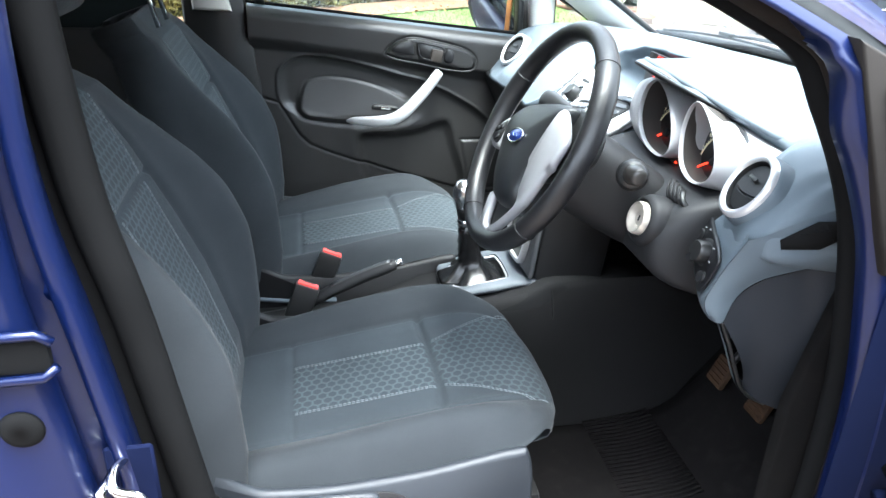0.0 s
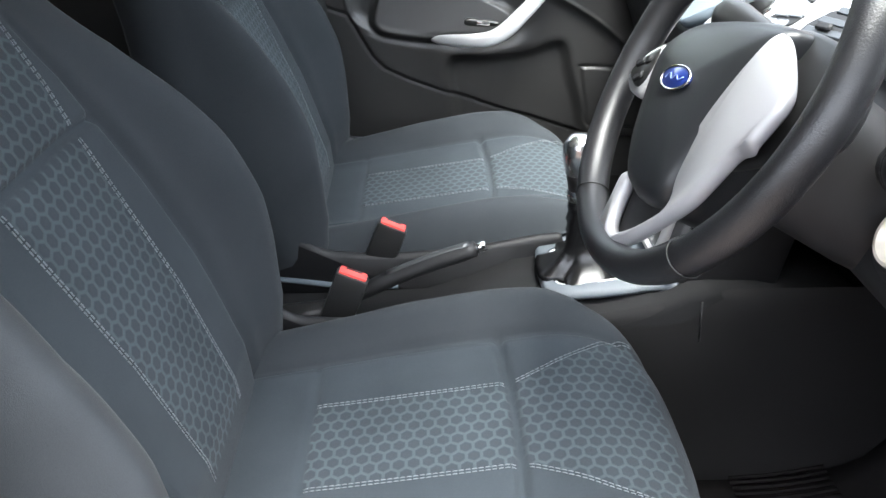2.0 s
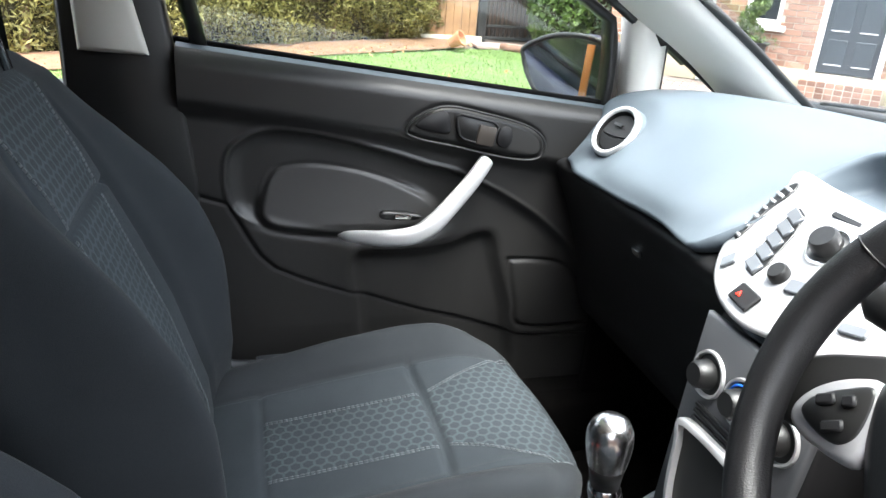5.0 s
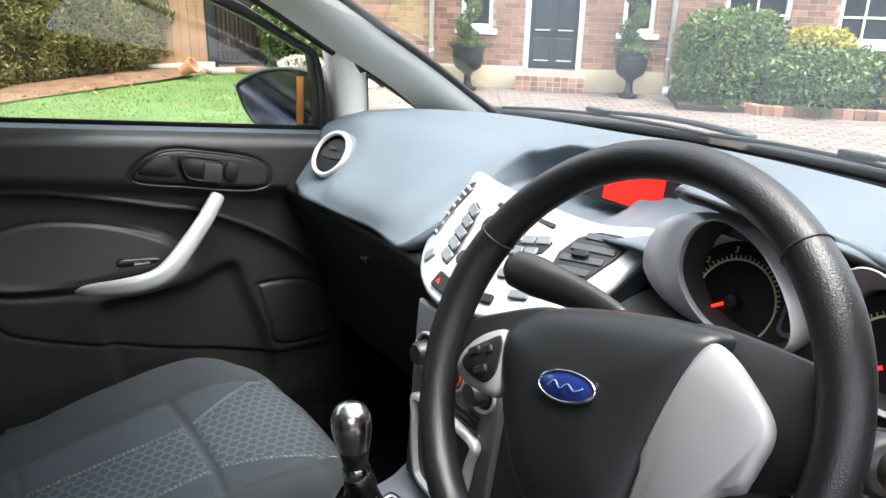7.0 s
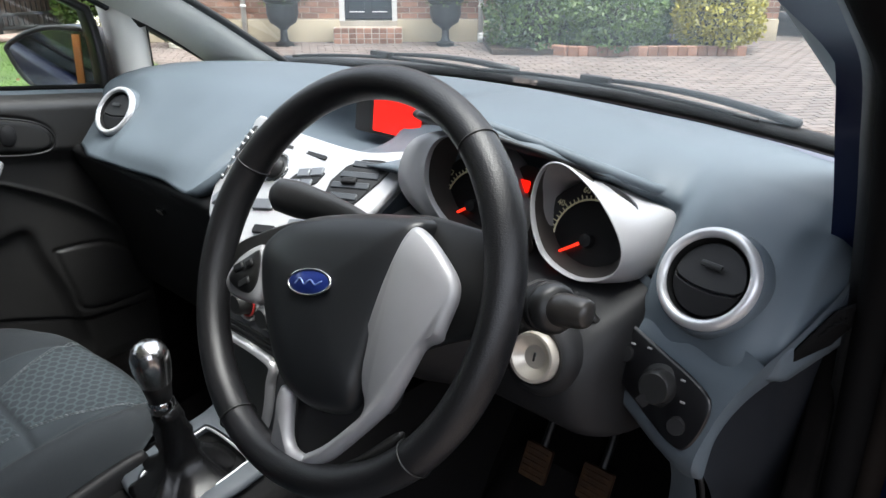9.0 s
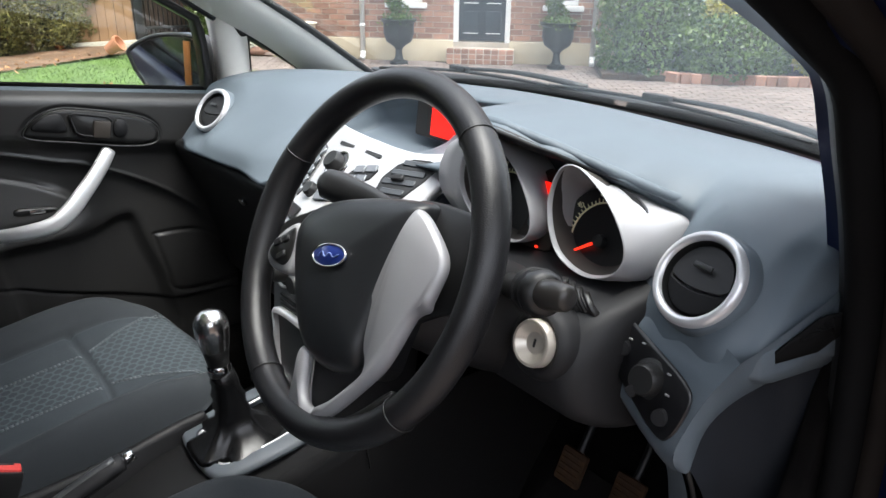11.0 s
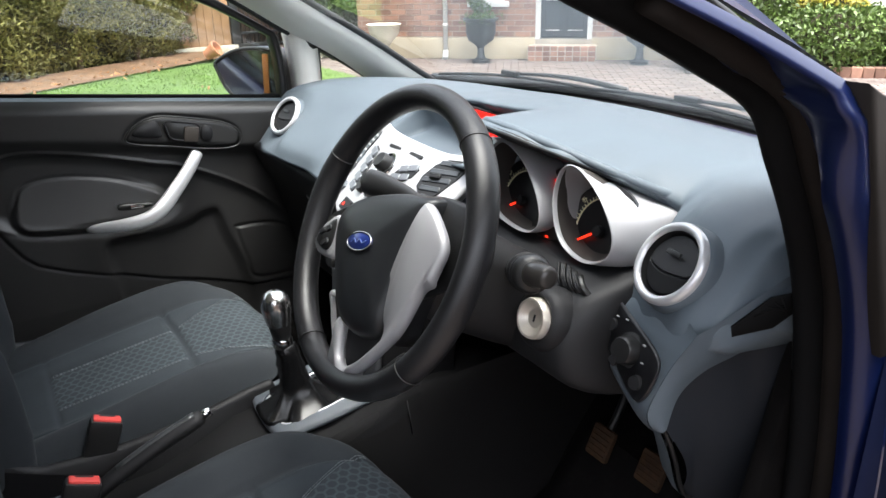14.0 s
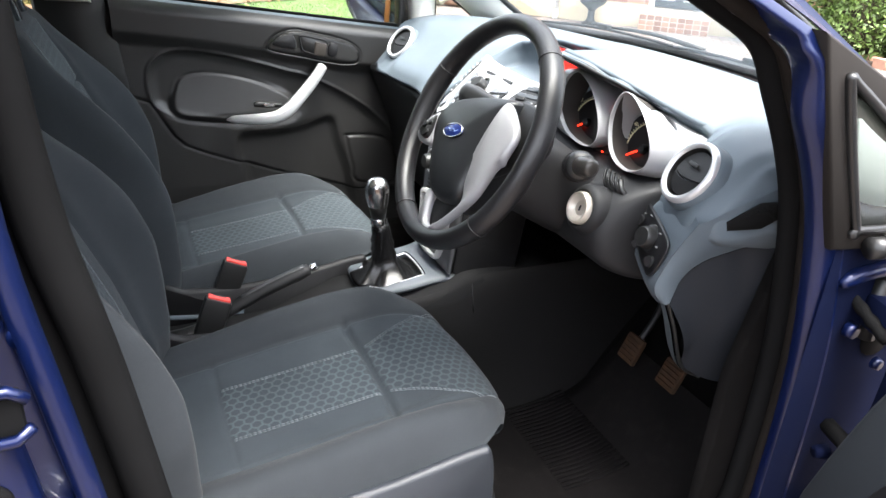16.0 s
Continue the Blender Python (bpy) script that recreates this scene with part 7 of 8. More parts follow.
def cushion():
    u = np.concatenate([np.linspace(-0.235, 0.28, 104), np.linspace(0.283, 0.342, 30)])
    yy = np.concatenate([np.linspace(-0.25, -0.2, 12)[:-1], np.linspace(-0.2, 0.2, 96), np.linspace(0.2, 0.25, 12)[1:]])
    X, Y = np.meshgrid(u, yy, indexing="ij")
    Z = cushion_at(X, Y)
    W = Y * eased(X, [-0.24, 0.0, 0.18, 0.24, 0.28, 0.31, 0.33, 0.342], [0.94, 1.0, 1.0, 0.985, 0.950, 0.895, 0.82, 0.74], 0.012)
    mask = step(flare(X) - np.abs(Y), 0.006) * ((X > -0.10) & (X < 0.325)) * np.clip(np.abs(X - 0.15) / 0.004 - 1, 0, 1)
    P = np.stack([X, W, Z], 2)
    panel = step(0.150 - np.abs(Y), 0.003)
    # skirts down the front and the sides
    front = [[(P[-1, j, 0] + dx, P[-1, j, 1] * k, P[-1, j, 2] + dz) for j in range(P.shape[1])] for dx, dz, k in ((-0.001, -0.010, 0.985), (-0.008, -0.020, 0.96), (-0.030, -0.028, 0.93), (-0.07, -0.032, 0.90))]
    P = np.concatenate([P, np.array(front)], 0)
    mask = np.concatenate([mask, np.zeros((4, P.shape[1]))], 0)
    panel = np.concatenate([panel, np.repeat(panel[-1:], 4, 0)], 0)
    left = np.stack([np.stack([P[:, 0, 0], P[:, 0, 1] + d, np.maximum(P[:, 0, 2] - h, np.minimum(np.interp(P[:, 0, 0], [-0.24, 0.20, 0.27, 0.345], [0.492, 0.538, 0.556, 0.548]) - 0.004 * (h > 0.07), P[:, 0, 2] - 0.1 * h))], 1) for d, h in ((0.03, 0.085), (0.010, 0.080), (-0.002, 0.060), (-0.007, 0.035), (-0.006, 0.014))], 1)
    right = np.stack([np.stack([P[:, -1, 0], P[:, -1, 1] - d, np.maximum(P[:, -1, 2] - h, np.minimum(np.interp(P[:, -1, 0], [-0.24, 0.20, 0.27, 0.345], [0.492, 0.538, 0.556, 0.548]) - 0.004 * (h > 0.07), P[:, -1, 2] - 0.1 * h))], 1) for d, h in ((-0.006, 0.014), (-0.007, 0.035), (-0.002, 0.060), (0.010, 0.080), (0.03, 0.085))], 1)
    P = np.concatenate([left, P, right], 1)
    mask, panel = (np.concatenate([np.zeros((P.shape[0], 5)), q, np.zeros((P.shape[0], 5))], 1) for q in (mask, panel))
    return nose(P), mask, panel


REC = radians(19)


def back_half(s):
    return np.interp(s, [0, 0.06, 0.2, 0.36, 0.5, 0.58, 0.63, 0.655], [0.238, 0.260, 0.277, 0.272, 0.236, 0.204, 0.166, 0.12])


def back_at(s, y):
    """Depth of the backrest's face, forwards of its centre plane."""
    h = back_half(s)
    q = np.abs(y) / h
    bol = eased(q, [0, 0.54, 0.66, 0.80, 0.92, 0.98, 1.0], [0, 0.0, 0.016, 0.052, 0.056, 0.020, -0.03], 0.025)
    fade = eased(s, [0, 0.06, 0.12, 0.18, 0.26, 0.34, 0.42, 0.50, 0.56, 0.62, 0.66], [0.35, 0.55, 0.80, 1.13, 1.44, 1.46, 1.12, 0.48, 0.16, 0.02, 0.0], 0.02)
    w = bol * fade + np.interp(s, [0, 0.1, 0.25, 0.5, 0.6, 0.655], [-0.027, -0.003, 0.001, -0.014, -0.03, -0.065])
    w = w - 0.010 * np.exp(-((q - 0.56) / 0.025) ** 2) * np.interp(s, [0.5, 0.58], [1, 0])
    cs = 0.452 - 0.02 * np.clip(q, 0, 0.6) ** 2
    w = w - 0.009 * np.exp(-((s - cs) / 0.005) ** 2) * np.clip((0.58 - q) / 0.04, 0, 1)
    return w


def backrest():
    ss = np.concatenate([np.linspace(0, 0.58, 118), np.linspace(0.585, 0.655, 22)])
    qq = np.concatenate([np.linspace(-1, -0.8, 14)[:-1], np.linspace(-0.8, 0.8, 100), np.linspace(0.8, 1, 14)[1:]])
    S, Q = np.meshgrid(ss, qq, indexing="ij")
    H = back_half(S)
    Y = Q * H
    Wd = back_at(S, Y)
    half = np.interp(S, [0, 0.1, 0.45, 0.47, 0.60], [0.062, 0.067, 0.084, 0.086, 0.104])
    mask = step(half - np.abs(Y), 0.006) * ((S > 0.07) & (S < 0.61)) * np.clip(np.abs(S - 0.449) / 0.004 - 1, 0, 1)
    P = np.stack([Wd, Y, S], 2)
    panel = step(0.56 * H - np.abs(Y), 0.003)
    sides = []
    for e, sg in ((0, -1), (-1, 1)):
        cols = [np.stack([P[:, e, 0] - d, P[:, e, 1] + sg * o, P[:, e, 2]], 1) for d, o in ((0.02, 0.006), (0.05, 0.006), (0.085, -0.004), (0.10, -0.03), (0.105, -0.08))]
        sides.append(np.stack(cols, 1))
    P = np.concatenate([sides[0][:, ::-1], P, sides[1]], 1)
    z5 = np.zeros((P.shape[0], 5))
    mask, panel = (np.concatenate([z5, q, z5], 1) for q in (mask, panel))
    S2 = np.concatenate([np.repeat(S[:, :1], 5, 1), S, np.repeat(S[:, -1:], 5, 1)], 1)
    uv = np.stack([P[:, :, 1], S2], 2)
    # over the top and down the back
    top = [[(P[-1, j, 0] * k - d, P[-1, j, 1] * k2, 0.655 + dz) for j in range(P.shape[1])] for k, d, k2, dz in ((0.9, 0.012, 0.95, 0.006), (0.6, 0.045, 0.85, 0.004), (0.5, 0.075, 0.8, -0.02))]
    back = [[(-0.115 + 0.0 * j, P[i, j, 1] * 0.9, P[i, j, 2]) for j in range(P.shape[1])] for i in range(P.shape[0] - 1, -1, -12)]
    P2 = np.concatenate([P, np.array(top), np.array(back)], 0)
    extra = P2.shape[0] - P.shape[0]
    mask, panel = (np.concatenate([q, np.zeros((extra, P.shape[1]))], 0) for q in (mask, panel))
    uv = np.concatenate([uv, np.zeros((extra, P.shape[1], 2))], 0)
    return P2, mask, uv, panel


def stitches(points, gap=0.0075, long=0.0055, r=0.0008):
    """A row of separate stitches along a line of points."""
    p = np.array(points)
    d = np.concatenate([[0], np.cumsum(np.linalg.norm(np.diff(p, axis=0), axis=1))])
    V, F = [], []
    for s in np.arange(0, d[-1] - long, gap):
        a, b = (np.array([np.interp(t, d, p[:, k]) for k in range(3)]) for t in (s, s + long))
        v, f = tube([a, (a + b) / 2 + np.array((0, 0, 0.0004)), b], r, 4)
        F += [tuple(i + sum(map(len, V)) for i in q) for q in f]
        V.append(v)
    return mesh_of(np.concatenate(V), F)


SHIELD = surface("grey_seat_side_plastic", (0.019, 0.0225, 0.028), 0.55, 0, 0.06, 5, 900, 0.2, 0.0005)


def sub_part(parent, name, me, mat, m):
    """A piece on a part of the seat, in the seat's own axes."""
    return part(name, placed(as_mesh(me), m), mat, parent)


def front_seat(cy, dx, label, outer, forward=0.0):
    seat = thing("front_seat", (dx, cy, 0.24), label, "car seat", "front seats")
    Z0 = Matrix.Translation((0, 0, -0.24))
    P, mask, panel = cushion()
    part("cushion", placed(cloth_sheet(P, mask, P[:, :, :2], panel), Z0), CLOTH, seat, "grey-blue cloth seat cushion with honeycomb inlay")
    for sg in (-1, 1):
        for o in (-0.0022, 0.0022):
            xs_ = np.linspace(-0.10, 0.143, 60)
            part("stitching", placed(stitches([(x, sg * (0.068 + o), float(cushion_at(np.array(x), np.array(0.068 + o))) + 0.0006) for x in xs_]), Z0), THREAD, seat)
            xs_ = np.linspace(0.157, 0.330, 60)
            part("stitching", placed(stitches(nose([(x, sg * float(flare(np.array(x)) + 0.002 + o) * float(np.interp(x, [-0.24, 0.0, 0.18, 0.24, 0.28, 0.31, 0.33, 0.342], [0.94, 1.0, 1.0, 0.985, 0.950, 0.895, 0.82, 0.74])), float(cushion_at(np.array(x), flare(np.array(x)) + 0.002 + o)) + 0.0006) for x in xs_])), Z0), THREAD, seat)
    B = Matrix.Translation((-0.165 + forward, 0, 0.50 - 0.24)) @ Matrix.Rotation(-REC, 4, "Y")
    P, mask, uv, panel = backrest()
    part("backrest", placed(cloth_sheet(P, mask, uv, panel), B), CLOTH, seat, "grey-blue cloth backrest with honeycomb inlay")
    for sg in (-1, 1):
        for o in (-0.0022, 0.0022):
            for s0, s1 in ((0.07, 0.442), (0.457, 0.60)):
                ss = np.linspace(s0, s1, 60)
                yy = np.interp(ss, [0, 0.1, 0.45, 0.47, 0.60], [0.062, 0.067, 0.084, 0.086, 0.104]) + 0.002 + o
                part("stitching", placed(stitches([(float(back_at(np.array(s), np.array(y))) + 0.0006, sg * y, s) for s, y in zip(ss, yy)]), B), THREAD, seat)
    hr = []
    for d, k in ((-0.055, 0.5), (-0.05, 0.85), (-0.03, 1.0), (0.0, 1.03), (0.03, 1.0), (0.05, 0.85), (0.056, 0.5)):
        hr.append([(d + 0.012, u * k, 0.80 + v * k) for u, v in oval(0.26, 0.17, 36, 3.2)])
    part("headrest", placed(mesh_of(*grid(hr, False, True, True)), B), CLOTH, seat, "grey cloth headrest")
    for y in (-0.06, 0.06):
        part("headrest_post", placed(mesh_of(*tube([(-0.035, y, 0.62), (-0.02, y, 0.76)], 0.006, 8)), B), CHROME, seat)
    # plastic base shields and runners
    for sg in (-1, 1):
        yy = sg * 0.252
        sh_ = spline([(-0.30, 0.42), (-0.295, 0.56), (-0.282, 0.625), (-0.255, 0.640), (-0.225, 0.626), (-0.19, 0.582), (-0.155, 0.556), (-0.12, 0.550), (-0.04, 0.546), (0.09, 0.556), (0.225, 0.580), (0.256, 0.568), (0.264, 0.47), (0.24, 0.385), (0.0, 0.365), (-0.25, 0.37)], 90, True)
        me = side_plate(sh_, yy - 0.010, 0.020, 0.006)
        shp = part("side_shield", placed(me, Z0), SHIELD if sg == outer else DARK, seat, "grey plastic seat side shield" if sg == outer else "")
        if sg == outer:
            y1 = yy + sg * 0.0115 - 0.002
            rec = soften([(-0.286, 0.43), (-0.272, 0.60), (-0.257, 0.622), (-0.222, 0.580), (-0.183, 0.530), (-0.14, 0.485), (-0.08, 0.44)])
            sub_part(shp, "shield_recess", side_plate(rec, y1, 0.004, 0.001), BLACK, Z0)
            hol = soften([(-0.105, 0.532), (-0.03, 0.534), (0.036, 0.537), (0.068, 0.516), (0.084, 0.49), (0.080, 0.42), (-0.10, 0.42)])
            sub_part(shp, "lever_hollow", side_plate(hol, y1, 0.004, 0.001), DARK, Z0)
            lev = soften([(-0.114, 0.541), (-0.098, 0.547), (0.014, 0.545), (0.024, 0.532), (0.012, 0.514), (-0.045, 0.522), (-0.068, 0.532)])
            part("height_lever", placed(side_plate(lev, yy + sg * 0.020 - 0.007, 0.014, 0.004), Z0), SHIELD, seat, "grey height adjusting lever")
            for bx, bz in ((-0.245, 0.578), (-0.232, 0.552)):
                sub_part(shp, "pivot_bolt", placed(mesh_of(*revolve([(0, 0.006), (0.008, 0.006), (0.010, 0.0), (0, 0)], 12)), frame_of((bx, y1 + sg * 0.003, bz), (1, 0, 0), (0, 0, -sg))), CHROME, Z0)
        part("runner", placed(rbox(0.62, 0.035, 0.04, 0.004), pose(0.02, sg * 0.19, 0.26 - 0.24)), BLACK, seat)
    part("seat_pan", placed(rbox(0.52, 0.44, 0.10, 0.02), pose(0.04, 0, 0.40 - 0.24)), BLACK, seat)
    part("lifting_frame", placed(rbox(0.36, 0.34, 0.10, 0.01), pose(0.02, 0, 0.32 - 0.24)), BLACK, seat)
    return seat


front_seat(-0.335, 0.005, "grey-blue cloth driver's seat with honeycomb inlay panels", -1)
front_seat(0.355, 0.03, "grey-blue cloth passenger seat with honeycomb inlay panels", 1, 0.018)
# rear bench
bench = thing("rear_seat", (-0.9, 0, 0.28), "dark grey cloth rear bench seat", "car seat")
rb = [[(x, y, z + 0.02 * math.cos(y * 9)) for x, z in spline([(-0.62, 0.36), (-0.56, 0.44), (-0.60, 0.52), (-0.75, 0.53), (-1.02, 0.50)], 14)] for y in np.linspace(-0.62, 0.62, 30)]
part("bench_cushion", placed(cloth_sheet(np.array(rb), np.zeros((30, 14)), np.array(rb)[:, :, :2]), Matrix.Translation((0.9, 0, -0.28))), CLOTH, bench)
rb = [[(x, y, z) for x, z in spline([(-0.98, 0.48), (-1.02, 0.60), (-1.12, 0.85), (-1.18, 1.0), (-1.22, 1.02), (-1.28, 0.95)], 14)] for y in np.linspace(-0.62, 0.62, 30)]
part("bench_back", placed(cloth_sheet(np.array(rb), np.zeros((30, 14)), np.array(rb)[:, :, :2]), Matrix.Translation((0.9, 0, -0.28))), CLOTH, bench)

# ---- steering wheel and column ----
TILT = radians(26.8)
WM = frame_of((0.307, -0.341, 1.0), (0, -1, 0), (math.sin(TILT), 0, math.cos(TILT)))  # right, up, towards the driver
TURNED = WM @ Matrix.Rotation(radians(15), 4, "Z")
wheel = thing("steering_wheel", (0.307, -0.341, 1.0), "black leather steering wheel with silver spokes and airbag", "steering wheel")


def on_wheel(name, me, mat, parent=None, label="", fixed=False):
    return under(parent or wheel, name, placed(as_mesh(me), WM if fixed else TURNED), mat, label)


RW, rw = 0.181, 0.0158
ang = np.linspace(0, 2 * np.pi, 120, endpoint=False)
thick = rw * (1 + 0.08 * np.exp(-((np.mod(ang - radians(25) + np.pi, 2 * np.pi) - np.pi) / 0.3) ** 2) + 0.08 * np.exp(-((np.mod(ang - radians(155) + np.pi, 2 * np.pi) - np.pi) / 0.3) ** 2))
on_wheel("rim", tube(np.stack([RW * np.cos(ang), RW * np.sin(ang), 0 * ang], 1), thick, 22, True, 1.12), LEATHER, label="worn black leather rim")
for a in (38, 142, 232, 308):
    t = radians(a)
    c = np.array((RW * math.cos(t), RW * math.sin(t), 0))
    e1, e2 = np.array((math.cos(t), math.sin(t), 0)), np.array((0, 0, 1.0))
    k = np.linspace(0, 2 * np.pi, 24, endpoint=False)
    on_wheel("rim_seam", tube([c + (rw + 0.001) * (math.cos(q) * e1 + 1.12 * math.sin(q) * e2) for q in k], 0.0009, 5, True), BLACK)
# airbag pad: domed shield
pad = spline([(0.0, 0.056), (0.040, 0.056), (0.072, 0.054), (0.092, 0.051), (0.099, 0.045), (0.094, 0.030), (0.084, 0.008), (0.076, -0.014), (0.067, -0.038), (0.061, -0.060), (0.054, -0.084), (0.048, -0.107), (0.034, -0.118), (0.006, -0.121), (-0.020, -0.116), (-0.042, -0.104), (-0.064, -0.078), (-0.084, -0.036), (-0.097, 0.000), (-0.097, 0.026), (-0.078, 0.043), (-0.044, 0.053)], 90, True)
rows = []
for k, h in ((1.03, -0.050), (1.03, -0.01), (1.0, 0.004), (0.95, 0.012), (0.86, 0.017), (0.6, 0.022), (0.3, 0.025), (0.02, 0.026)):
    rows.append([(x * k, -0.012 + (y + 0.012) * k, h - 0.10 * max(0, y * k - 0.02) - 0.0 * x) for x, y in pad])
on_wheel("airbag_pad", grid(rows, False, True, True), surface("soft_black_airbag_plastic", (0.012, 0.013, 0.0145), 0.38, 0, 0.08, 6, 900, 0.25, 0.0005), label="black airbag cover")
badge = on_wheel("badge", placed(edge_smooth(slab(oval(0.054, 0.023, 48), 0.004, 0.0015), 50), pose(-0.005, -0.010, 0.0245, -1, 0, 0)), surface("deep_blue_enamel", (0.012, 0.026, 0.15), 0.3, 0, 0.03, 20, 300, 0.0, coat=0.6), label="oval blue maker's badge")
on_wheel("badge_rim", placed(mesh_of(*tube(np.concatenate([oval(0.054, 0.023, 48), np.full((48, 1), 0.0035)], 1), 0.0013, 6, True)), pose(-0.005, -0.010, 0.0245, -1, 0, 0)), CHROME, badge)
on_wheel("badge_stripe", placed(mesh_of(*tube(spline([(-0.017, -0.002, 0.0045), (-0.011, 0.003, 0.0045), (-0.005, -0.002, 0.0045), (0.002, 0.002, 0.0045), (0.009, -0.002, 0.0045), (0.017, 0.001, 0.0045)], 30), 0.0007, 5)), pose(-0.005, -0.010, 0.0245, -1, 0, 0)), surface("pale_blue_enamel", (0.16, 0.22, 0.45), 0.3, 0.2, 0.03, 20, 300, 0.0), badge)
# spokes: the broad right one runs down into a V under the pad; the left one is a loop round the buttons
RIGHT_SPOKE = [(0.096, 0.044), (0.112, 0.036), (0.130, 0.018), (0.145, 0.000), (0.147, -0.014), (0.141, -0.030), (0.136, -0.044), (0.130, -0.050), (0.116, -0.054), (0.108, -0.068), (0.095, -0.091), (0.083, -0.109), (0.066, -0.124), (0.040, -0.146), (0.014, -0.166), (-0.010, -0.174), (-0.012, -0.162), (0.012, -0.152), (0.040, -0.131), (0.062, -0.112), (0.052, -0.088), (0.060, -0.050), (0.076, 0.004)]
V_LEG = [(-0.006, -0.174), (-0.032, -0.173), (-0.052, -0.169), (-0.058, -0.158), (-0.053, -0.140), (-0.050, -0.104), (-0.031, -0.104), (-0.033, -0.133), (-0.032, -0.152), (-0.022, -0.161), (-0.006, -0.162)]
LEFT_SPOKE = [(-0.090, 0.028), (-0.116, 0.022), (-0.136, 0.011), (-0.149, -0.004), (-0.150, -0.018), (-0.136, -0.027), (-0.110, -0.032), (-0.086, -0.034), (-0.086, 0.0)]
for s, sp in ((1, RIGHT_SPOKE), (0, V_LEG), (-1, LEFT_SPOKE)):
    me = slab(soften(sp, 2), 0.015, 0.004)
    for v in me.vertices:
        v.co.z += -0.004 - 0.10 * max(0, -v.co.y - 0.06) + 0.008 * (1 - abs(v.co.x) / 0.15) + (0.007 * float(step(v.co.y + 0.047, 0.006)) if s > 0 else 0.0)
    spoke = on_wheel("spoke", edge_smooth(me, 50), WHEELSILVER, label="satin silver spoke")
    if s < 0:
        bt = spline([(-0.094, 0.019), (-0.114, 0.013), (-0.132, 0.002), (-0.138, -0.010), (-0.125, -0.019), (-0.104, -0.023), (-0.092, -0.010)], 40, True)
        pod = on_wheel("button_pod", placed(edge_smooth(slab(bt, 0.006, 0.002), 50), pose(0, 0, 0.0095)), BLACK, spoke)
        for bx, by, w in ((-0.122, 0.002, 0.014), (-0.110, -0.013, 0.016), (-0.106, 0.006, 0.010)):
            on_wheel("wheel_button", placed(rbox(w, 0.008, 0.004, 0.0015, 1), pose(bx, by, 0.0165, 0, 0, 24)), DARK, pod)
    if s == 0:
        continue
    back = [(s * 0.05, 0.05), (s * 0.14, 0.045), (s * 0.178, 0.02), (s * 0.178, -0.028), (s * 0.12, -0.050), (s * 0.05, -0.06)] if s > 0 else [(-0.05, 0.05), (-0.14, 0.040), (-0.178, 0.020), (-0.178, -0.018), (-0.12, -0.026), (-0.05, -0.03)]
    on_wheel("spoke_back", placed(edge_smooth(slab(spline(back, 40, True), 0.016, 0.004), 50), pose(0, 0, -0.026)), BLACK, spoke)
me = slab(soften([(-0.034, -0.09), (0.074, -0.085), (0.056, -0.118), (0.004, -0.160), (-0.018, -0.166), (-0.034, -0.158)], 1), 0.01, 0.003)
for v in me.vertices:
    v.co.z -= 0.10 * max(0, -v.co.y - 0.06)
on_wheel("lower_infill", placed(edge_smooth(me, 50), pose(0, 0, -0.006)), DARK)
on_wheel("rim_insert", placed(edge_smooth(slab(soften([(0.022, -0.166), (0.052, -0.152), (0.084, -0.128), (0.094, -0.124), (0.092, -0.136), (0.060, -0.160), (0.030, -0.172)], 2), 0.008, 0.002), 50), pose(0, 0, -0.010)), BLACK)
# column shroud, stalks, ignition lock
column = thing("steering_column", (0.40, -0.341, 0.95), "charcoal steering column shroud with stalks and ignition lock", "steering column")
rows = []
for d, w, hu, hd in ((-0.030, 0.060, 0.055, 0.060), (-0.06, 0.075, 0.060, 0.075), (-0.12, 0.082, 0.055, 0.085), (-0.20, 0.088, 0.045, 0.09), (-0.26, 0.09, 0.04, 0.09)):
    a = np.linspace(0, 2 * np.pi, 40, endpoint=False)
    rows.append([(w * np.sign(math.cos(t)) * abs(math.cos(t)) ** 0.6, (hu if math.sin(t) > 0 else hd) * np.sign(math.sin(t)) * abs(math.sin(t)) ** 0.6, d) for t in a])
under(column, "shroud", placed(mesh_of(*grid(rows, False, True, True)), WM), DARK)
under(column, "indicator_stalk", placed(mesh_of(*tube(spline([(-0.065, 0.045, -0.092), (-0.107, 0.049, -0.086), (-0.16, 0.048, -0.077), (-0.208, 0.046, -0.066)], 16), np.interp(np.linspace(0, 1, 16), [0, 0.3, 0.75, 0.95, 1], [0.011, 0.014, 0.021, 0.019, 0.010]), 14, flat=0.62)), WM), BLACK, "black indicator stalk")
st2 = under(column, "wiper_stalk", placed(mesh_of(*tube(spline([(0.070, 0.022, -0.155), (0.110, 0.026, -0.130), (0.150, 0.032, -0.102), (0.182, 0.036, -0.082)], 14), np.interp(np.linspace(0, 1, 14), [0, 0.3, 0.62, 0.72, 0.95, 1], [0.013, 0.015, 0.017, 0.0225, 0.0225, 0.018]), 14)), WM), BLACK, "black wiper stalk")
under(st2, "stalk_switch", placed(mesh_of(*tube(spline([(0.176, 0.035, -0.086), (0.190, 0.038, -0.080), (0.206, 0.0405, -0.079), (0.212, 0.041, -0.079)], 8), [0.014, 0.0145, 0.0145, 0.014, 0.0135, 0.0125, 0.0115, 0.007], 16)), WM), surface("grey_stalk_tip", (0.032, 0.029, 0.026), 0.35, 0, 0.05, 20, 300, 0.1))
